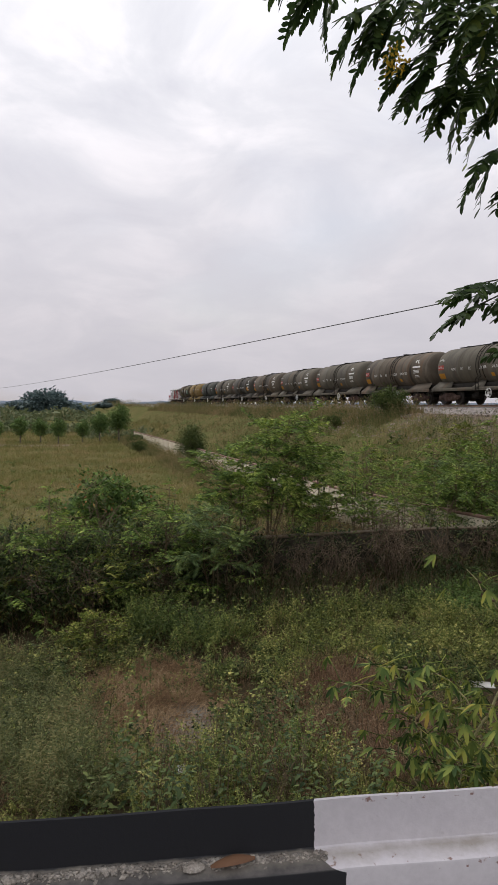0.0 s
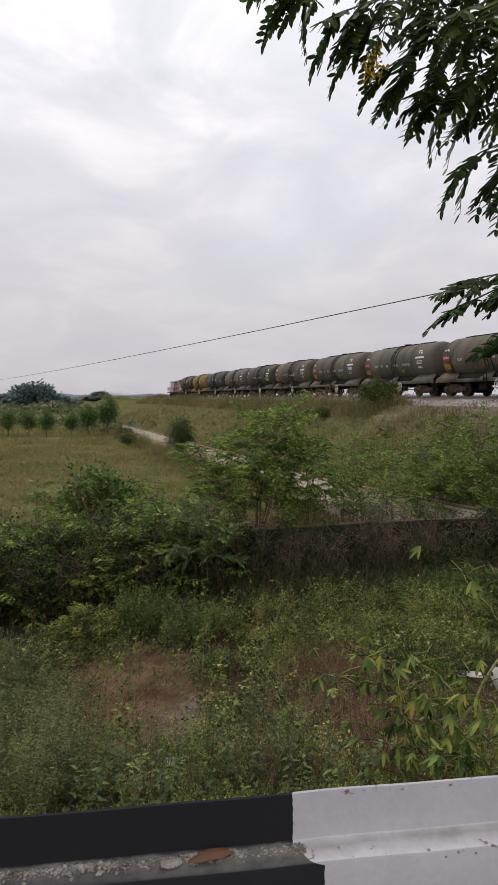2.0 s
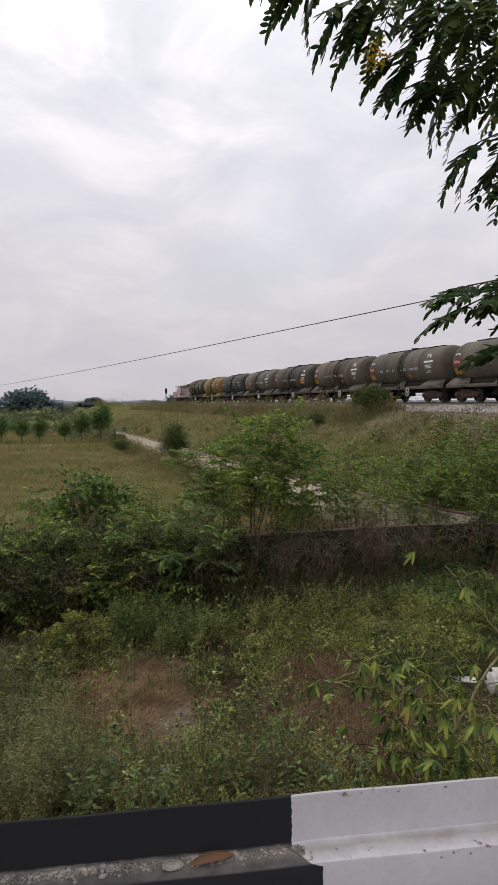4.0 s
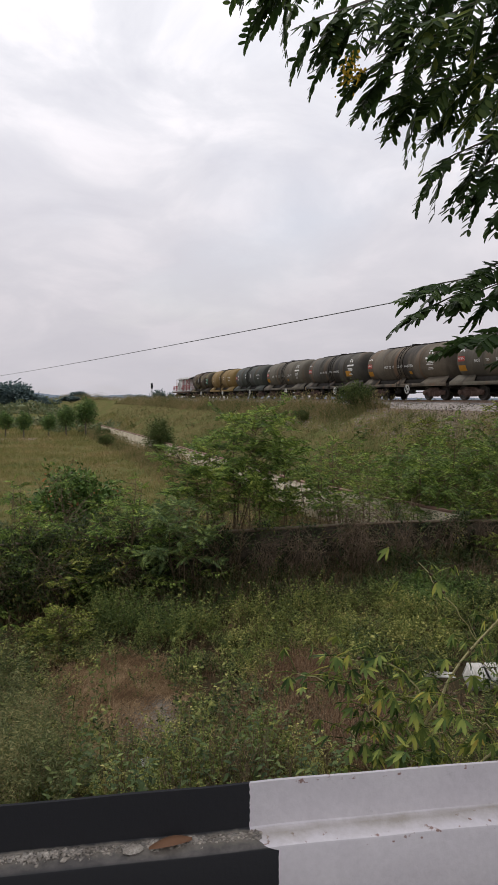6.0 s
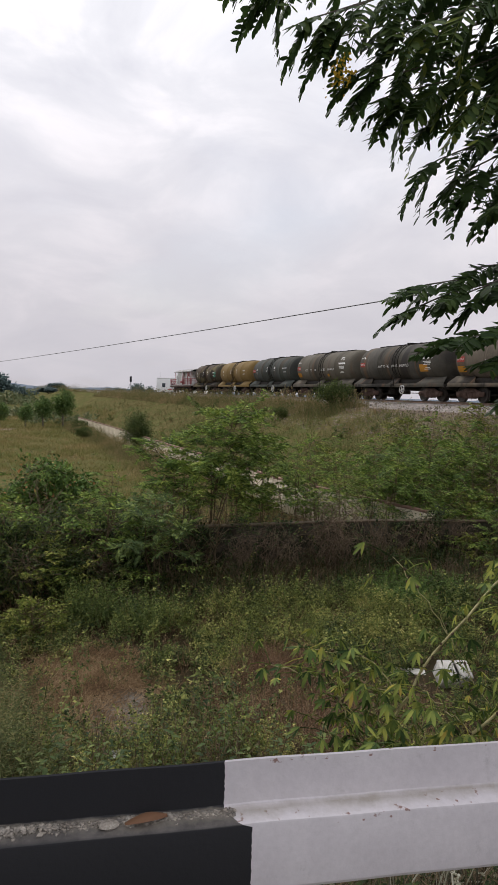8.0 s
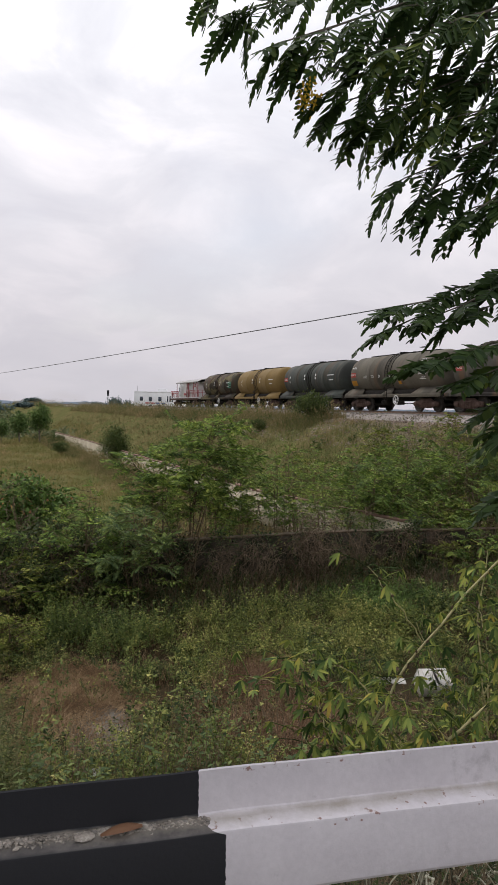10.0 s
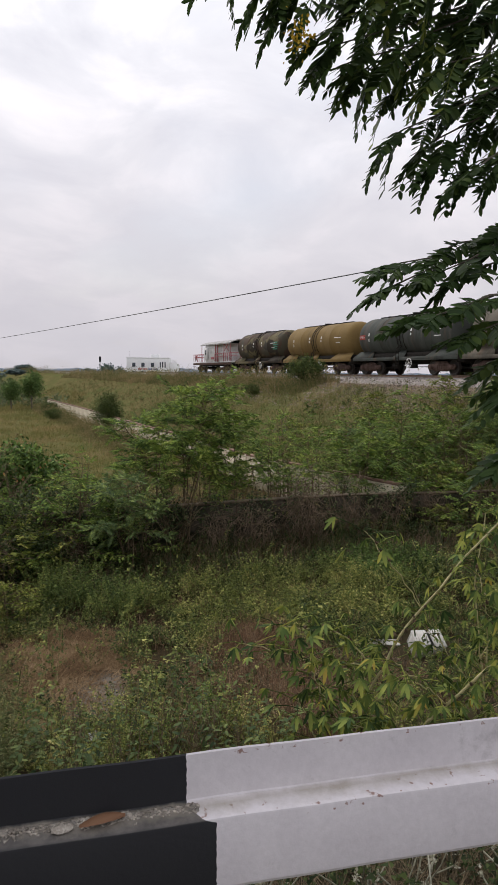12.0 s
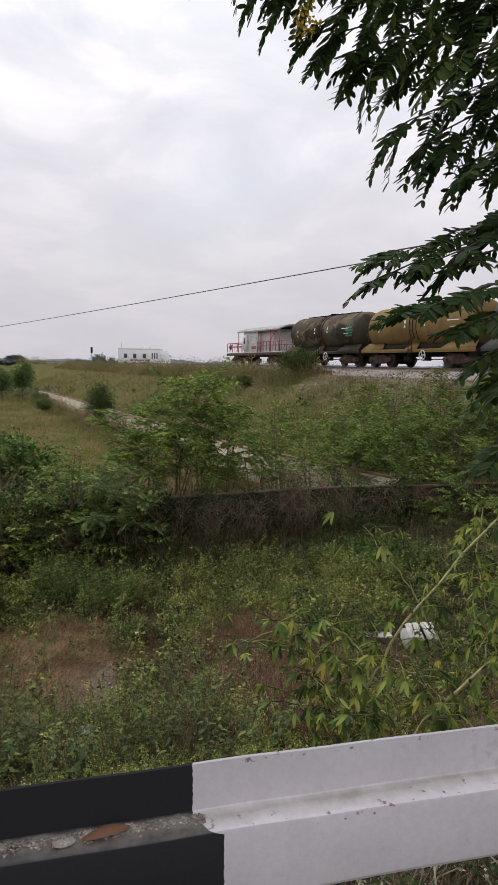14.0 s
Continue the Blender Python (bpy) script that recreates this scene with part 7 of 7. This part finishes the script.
# ---------------------------------------------------------------- far building, signal, poles, wire
bd = thing("white_building", "white flat-roofed two-storey building on the horizon", "building", pose(-18.8, 322, 1.6, 0, 0, -6))
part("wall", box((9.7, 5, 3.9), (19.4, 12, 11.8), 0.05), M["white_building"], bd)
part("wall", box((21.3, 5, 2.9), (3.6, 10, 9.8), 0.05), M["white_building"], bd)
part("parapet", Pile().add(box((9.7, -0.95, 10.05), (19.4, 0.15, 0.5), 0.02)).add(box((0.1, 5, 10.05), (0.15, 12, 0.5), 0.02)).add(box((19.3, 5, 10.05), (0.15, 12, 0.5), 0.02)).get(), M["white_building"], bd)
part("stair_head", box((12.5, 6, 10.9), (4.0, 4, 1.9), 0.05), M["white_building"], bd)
for x in (3.4, 7.6, 12.0):
    for z in (6.9, 3.2):
        wi = part("window", box((x, -1.0, z), (1.5, 0.16, 1.9), 0.02), M["pane"], bd)
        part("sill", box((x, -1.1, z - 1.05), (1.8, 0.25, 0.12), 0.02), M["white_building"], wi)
for x in (15.6, 16.7, 17.8):
    part("window", box((x, -1.0, 7.0), (0.5, 0.16, 2.6), 0.02), M["pane"], bd)
p = Pile()
for i in range(8):
    p.add(rod((19.6 + i * 0.5, 0.0, 7.8), (19.6 + i * 0.5, 0.0, 9.2), 0.06, 4))
p.add(rod((19.6, 0, 9.2), (23.1, 0, 9.2), 0.06, 4)).add(rod((19.6, 0, 8.5), (23.1, 0, 8.5), 0.05, 4))
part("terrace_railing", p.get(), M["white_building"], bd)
for k, (x, mm) in enumerate(((6.2, "sign_red"), (8.6, "sign_red"), (11.0, "sign_blue"), (13.6, "sign_blue"))):
    part("sign_bar", box((x, -1.06, 4.95), (1.9, 0.08, 0.55), 0.02), M[mm], bd)
mast = part("mast", rod((0.6, 5, 10), (0.6, 5, 13.2), 0.07, 5), M["signal_grey"], bd)

sg = thing("railway_signal", "grey railway signal post with a black lamp head", "railway signal", pose(-24.0, 250, 3.6))
part("post", tube([(0, 0, -4.2), (0, 0, 6.3)], [0.13, 0.10], 8), M["signal_grey"], sg)
part("head", Pile().add(box((0, -0.2, 5.9), (0.75, 0.35, 2.0), 0.06)).add(lathe([(-0.3, 0), (-0.3, 0.12), (0.05, 0.12)], 10, "y"), at=(0, -0.3, 6.3)).add(lathe([(-0.3, 0), (-0.3, 0.12), (0.05, 0.12)], 10, "y"), at=(0, -0.3, 5.5)).get(), M["signal_black"], sg)
part("ladder", Pile().add(rod((-0.2, 0.3, -2), (-0.2, 0.3, 5.2), 0.03, 4)).add(rod((0.2, 0.3, -2), (0.2, 0.3, 5.2), 0.03, 4)).get(), M["signal_grey"], sg)
pk = thing("utility_pole", "slim pale utility pole at the field's edge", "pole", place(-63, 172, 1.0))
part("pole", tube([(0, 0, -0.3), (0, 0, 6.0)], [0.13, 0.09], 8), M["signal_grey"], pk)
part("cross_arm", box((0, 0, 5.6), (1.4, 0.1, 0.1), 0.02), M["signal_grey"], pk)

# overhead wire, sagging between poles out of view
A, B = np.array([14.3, 1.4, 8.25]), np.array([-58.0, 148.5, 8.25])
t_ = np.linspace(0, 1, 120)
wp = A + (B - A) * t_[:, None]
wp[:, 2] -= 4 * 0.55 * t_ * (1 - t_)
wr = thing("overhead_wire", "thin black overhead wire sagging across the field", "wire")
part("strand", tube(wp, np.interp(t_, [0, 1], [0.016, 0.021]), 6), M["wire"], wr)
for P in (A, B):
    up = thing("utility_pole", "grey concrete pole carrying the overhead wire", "pole", pose(P[0], P[1], float(ground_z(P[0], P[1]))))
    part("pole", tube([(0, 0, -0.4), (0, 0, P[2] - float(ground_z(P[0], P[1])) + 0.1)], [0.14, 0.10], 8), M["concrete"], up)

# ---------------------------------------------------------------- overhanging tree
EYE0 = np.array([0.0, 0.1, 5.15])


def away(rx, d, rz):
    """A place d metres ahead, by its slopes to the side and up."""
    return EYE0 + np.array([rx * d, d, rz * d])


def pinnate(length=0.27, pairs=8, droop=0.35):
    p = Pile()
    k = np.linspace(0, 1, 8)
    spine = np.stack([k * length * (1 - 0.18 * droop * k), 0 * k, -droop * length * k * k], 1)
    p.add(tube(spine, np.linspace(0.0022, 0.0010, 8), 4))
    for i in range(pairs):
        u_ = 0.20 + 0.78 * i / (pairs - 1)
        q0 = np.array([np.interp(u_, k, spine[:, 0]), 0, np.interp(u_, k, spine[:, 2])])
        ll = 0.047 * (0.78 + 0.4 * math.sin(math.pi * (0.15 + 0.8 * i / (pairs - 1)))) * rng.uniform(0.9, 1.1)
        for s in (-1, 1):
            d = np.array([0.50 + 0.25 * i / pairs, s * 0.85, -0.25 - 0.3 * droop + rng.normal(0, 0.16)])
            p.add(oval_leaf(ll, ll * 0.39, 0.12, rng.uniform(-0.05, 0.15)), frame_of(d, (0, rng.normal(0, 0.3), 1)), q0)
    return p.get()


PINNATE = [pinnate(0.155 + 0.012 * k, 8 + k % 3, 0.1 + 0.10 * k) for k in range(6)]
tree = thing("overhanging_tree", "dark pinnate-leaved tree with yellow flowers overhanging the bank", "tree", pose(2.9, 2.9, float(ground_z(2.9, 2.9))))
TB = np.array([2.9, 2.9, float(ground_z(2.9, 2.9))])
tr = np.array([(0, 0, -0.2), (0.05, 0.02, 1.2), (0.0, 0.05, 2.4), (0.15, 0.1, 3.8), (0.3, 0.1, 5.2)])
part("trunk", tube(tr, [0.13, 0.11, 0.095, 0.07, 0.04], 10), M["bark"], tree, smooth=60)


def spray(wood, lv, start, end, n_, side=1.0, sag=0.05, droop=0.6):
    a, b = away(*start), away(*end)
    k = np.linspace(0, 1, 10)
    pts = a + (b - a) * k[:, None] + np.array([0, 0, 1]) * (sag * np.sin(math.pi * k))[:, None] + rng.normal(0, 0.008, (10, 3))
    wood.add(tube(pts, np.linspace(0.009, 0.0025, 10), 5))
    axis = (b - a) / np.linalg.norm(b - a)
    sd = np.cross(axis, (0, 0, 1))
    sd /= np.linalg.norm(sd)
    n_ = max(5, round(n_ * 0.8))
    for j in range(n_):
        u_ = 0.22 + 0.78 * (j + 0.5) / n_
        q0 = np.array([np.interp(u_, k, pts[:, c]) for c in range(3)])
        s = 1 if j % 2 else -1
        d = axis * rng.uniform(0.4, 0.9) + sd * s * rng.uniform(0.35, 1.0) + np.array([0, 0, -rng.uniform(0.1, 1.0) * droop])
        lv.add(PINNATE[rng.integers(3 if droop < 0.35 else 6)], frame_of(d, (rng.normal(0, 0.35), rng.normal(0, 0.35) - 0.2, 1)) * rng.uniform(0.85, 1.15), q0)
    for s in (-0.5, 0.0, 0.5):
        lv.add(PINNATE[rng.integers(3 if droop < 0.35 else 6)], frame_of(axis + sd * s + np.array([0, 0, -0.35 * droop]), (0, rng.normal(0, 0.3), 1)), pts[-1])


def branch(join, sprays, pivot):
    """One moving branch: its wood, with the leaves as its part. Built about its pivot."""
    wood, lv = Pile(), Pile()
    pv_ = away(*pivot)
    for a in sprays:
        spray(wood, lv, *a)
        st = away(*a[0])
        mid = (st + pv_) / 2 + np.array([0, 0, 0.06])
        wood.add(tube([pv_, mid, st], [0.016, 0.013, 0.010], 6))
    jn = TB + np.array(join)
    wood.add(tube([pv_ + (jn - pv_) * q for q in (0, 0.35, 0.7, 1.0)], [0.018, 0.024, 0.03, 0.036], 7))
    w, f = wood.get()
    b = part("branch", (w - pv_, f), M["bark"], tree, smooth=60, m=Matrix.Translation(pv_ - TB))
    w, f = lv.get()
    part("foliage", (w - pv_, f), M["canopy"], b)
    return b, Vector(pv_ - TB)


upper, upper_at = branch((0.2, 0.1, 4.2), [
    ((0.80, 2.6, 0.78), (0.105, 2.3, 0.605), 22), ((0.75, 2.5, 0.72), (0.175, 2.2, 0.560), 24), ((0.75, 2.5, 0.74), (0.20, 2.2, 0.57), 24), ((0.80, 2.4, 0.66), (0.24, 2.3, 0.50), 26), ((0.78, 2.5, 0.62), (0.26, 2.35, 0.47), 22),
    ((0.80, 2.6, 0.60), (0.31, 2.4, 0.45), 22)] + [((0.75, 2.2, 0.70), (0.34, 2.1, 0.57), 19), ((0.85, 2.8, 0.74), (0.38, 2.6, 0.64), 18), ((0.85, 2.5, 0.72), (0.30, 2.3, 0.55), 21), ((0.85, 2.4, 0.66), (0.40, 2.3, 0.50), 19),
    ((0.80, 2.3, 0.57), (0.42, 2.2, 0.46), 16), ((0.70, 3.0, 0.84), (0.17, 2.8, 0.70), 21), ((0.90, 2.5, 0.64), (0.48, 2.4, 0.53), 16), ((0.85, 2.6, 0.62), (0.46, 2.5, 0.46), 14),
    ((0.80, 2.7, 0.86), (0.30, 2.5, 0.70), 19), ((0.85, 2.6, 0.56), (0.36, 2.5, 0.43), 16),
    ((0.70, 2.7, 0.84), (0.095, 2.4, 0.660), 11), ((0.66, 2.6, 0.76), (0.120, 2.35, 0.600), 15), ((0.64, 2.8, 0.86), (0.080, 2.5, 0.645), 11), ((0.72, 2.5, 0.66), (0.200, 2.3, 0.530), 13), ((0.80, 2.4, 0.58), (0.30, 2.3, 0.455), 13)], (0.98, 2.6, 0.72))
middle, middle_at = branch((0.1, 0.1, 3.4), [
    ((0.80, 2.4, 0.52), (0.36, 2.3, 0.365), 20), ((0.80, 2.6, 0.48), (0.42, 2.5, 0.345), 17), ((0.85, 2.3, 0.46), (0.47, 2.2, 0.33), 15), ((0.85, 2.5, 0.54), (0.45, 2.4, 0.41), 19),
    ((0.80, 2.5, 0.47), (0.40, 2.35, 0.355), 14), ((0.85, 2.4, 0.43), (0.47, 2.3, 0.325), 12)], (0.98, 2.5, 0.50))
sprig, sprig_at = branch((0.0, 0.0, 2.6), [
    ((0.74, 2.5, 0.26), (0.352, 2.4, 0.165), 24, 1, 0.05, 0.12), ((0.77, 2.4, 0.25), (0.42, 2.3, 0.165), 15, 1, 0.05, 0.2), ((0.78, 2.5, 0.30), (0.52, 2.4, 0.23), 12, 1, 0.05, 0.2), ((0.76, 2.5, 0.23), (0.345, 2.35, 0.140), 12, 1, 0.05, 0.3), ((0.78, 2.4, 0.24), (0.46, 2.3, 0.160), 9, 1, 0.05, 0.4)], (0.98, 2.5, 0.30))
lower, lower_at = branch((0.0, 0.0, 1.9), [
    ((0.80, 2.2, 0.13), (0.42, 2.1, 0.090), 14, 1, 0.05, 0.12), ((0.80, 2.2, 0.12), (0.50, 2.1, 0.070), 11, 1, 0.05, 0.3), ((0.85, 2.3, 0.10), (0.54, 2.2, 0.03), 12, 1, 0.05, 0.4), ((0.85, 2.1, 0.07), (0.56, 2.0, -0.01), 15, 1, 0.05, 0.5), ((0.80, 2.4, 0.15), (0.48, 2.3, 0.105), 14, 1, 0.05, 0.2), ((0.85, 2.1, 0.0), (0.56, 2.0, -0.11), 8), ((0.85, 2.1, -0.04), (0.58, 2.0, -0.090), 6, 1, 0.03, 0.5)], (0.95, 2.2, 0.10))
# flower cluster on the upper branch
p = Pile()
for i in range(120):
    c = away(0.204, 2.06, 0.482) + rng.normal(0, 1, 3) * np.array([0.022, 0.018, 0.020])
    s = rng.uniform(0.006, 0.012)
    p.add(oval_leaf(s, s * 0.75, 0.4, 0.1), frame_of(rng.normal(0, 1, 3), rng.normal(0, 1, 3)), c)
w, f = p.get()
tagged(part("inflorescence", (w - (np.array(upper_at) + TB), f), M["flower"], upper, "yellow flower cluster"), kind="stuff")


# ---------------------------------------------------------------- movement
SWAY_UPPER = [(0, -0.043, 0.002), (0.5, -0.045, 0.022), (1, -0.034, 0.060), (1.5, -0.050, 0.005), (2, -0.052, -0.050), (2.5, -0.043, -0.014), (3, -0.025, 0.046), (5.5, -0.023, -0.002), (6.5, -0.010, 0.003), (7, -0.013, -0.002), (9.5, -0.006, -0.016), (10, -0.006, -0.008), (11, -0.002, -0.020), (11.5, -0.002, -0.040), (12.5, -0.014, -0.066), (13, -0.017, -0.072), (14, -0.009, -0.066)]
SWAY_SPRIG = [(0, -0.076, 0.019), (0.5, -0.078, 0.029), (1, -0.067, 0.026), (1.5, -0.06, 0.02), (2, -0.042, 0.001), (2.5, -0.064, 0.007), (3, -0.044, 0.005), (5.5, -0.056, 0.023), (6.5, -0.038, 0.025), (7, -0.04, 0.027), (9.5, 0.005, -0.01), (10, 0.01, -0.004), (10.5, 0.017, -0.017), (11.5, 0.011, -0.028), (12.5, -0.004, -0.041), (13, -0.014, -0.044), (14, -0.022, -0.02)]
SWAY_LOWER = [(0, -0.03, 0.03), (3, -0.02, 0.0), (6.5, -0.02, 0.04), (9.5, 0.0, 0.0), (10.5, 0.011, -0.005), (12, -0.018, -0.015), (13, -0.039, -0.022), (14, -0.05, -0.005)]


def motions():
    for w, wheels, s in TRAIN:
        walk(w, [(t, train_pose(s + SPEED * t)) for t in (0, 7, 14)])
        for ws, x in wheels:
            walk(ws, [(k / 10, pose(x, 0, 0.50, 0, math.degrees(SPEED * k / 10 / 0.50), 0)) for k in range(141)])
    for b, at, rows in ((upper, upper_at, SWAY_UPPER), (middle, middle_at, SWAY_UPPER), (sprig, sprig_at, SWAY_SPRIG), (lower, lower_at, SWAY_LOWER)):
        walk(b, [(t, pose(at.x + dx_, at.y, at.z + dz_)) for t, dx_, dz_ in rows])


motions()
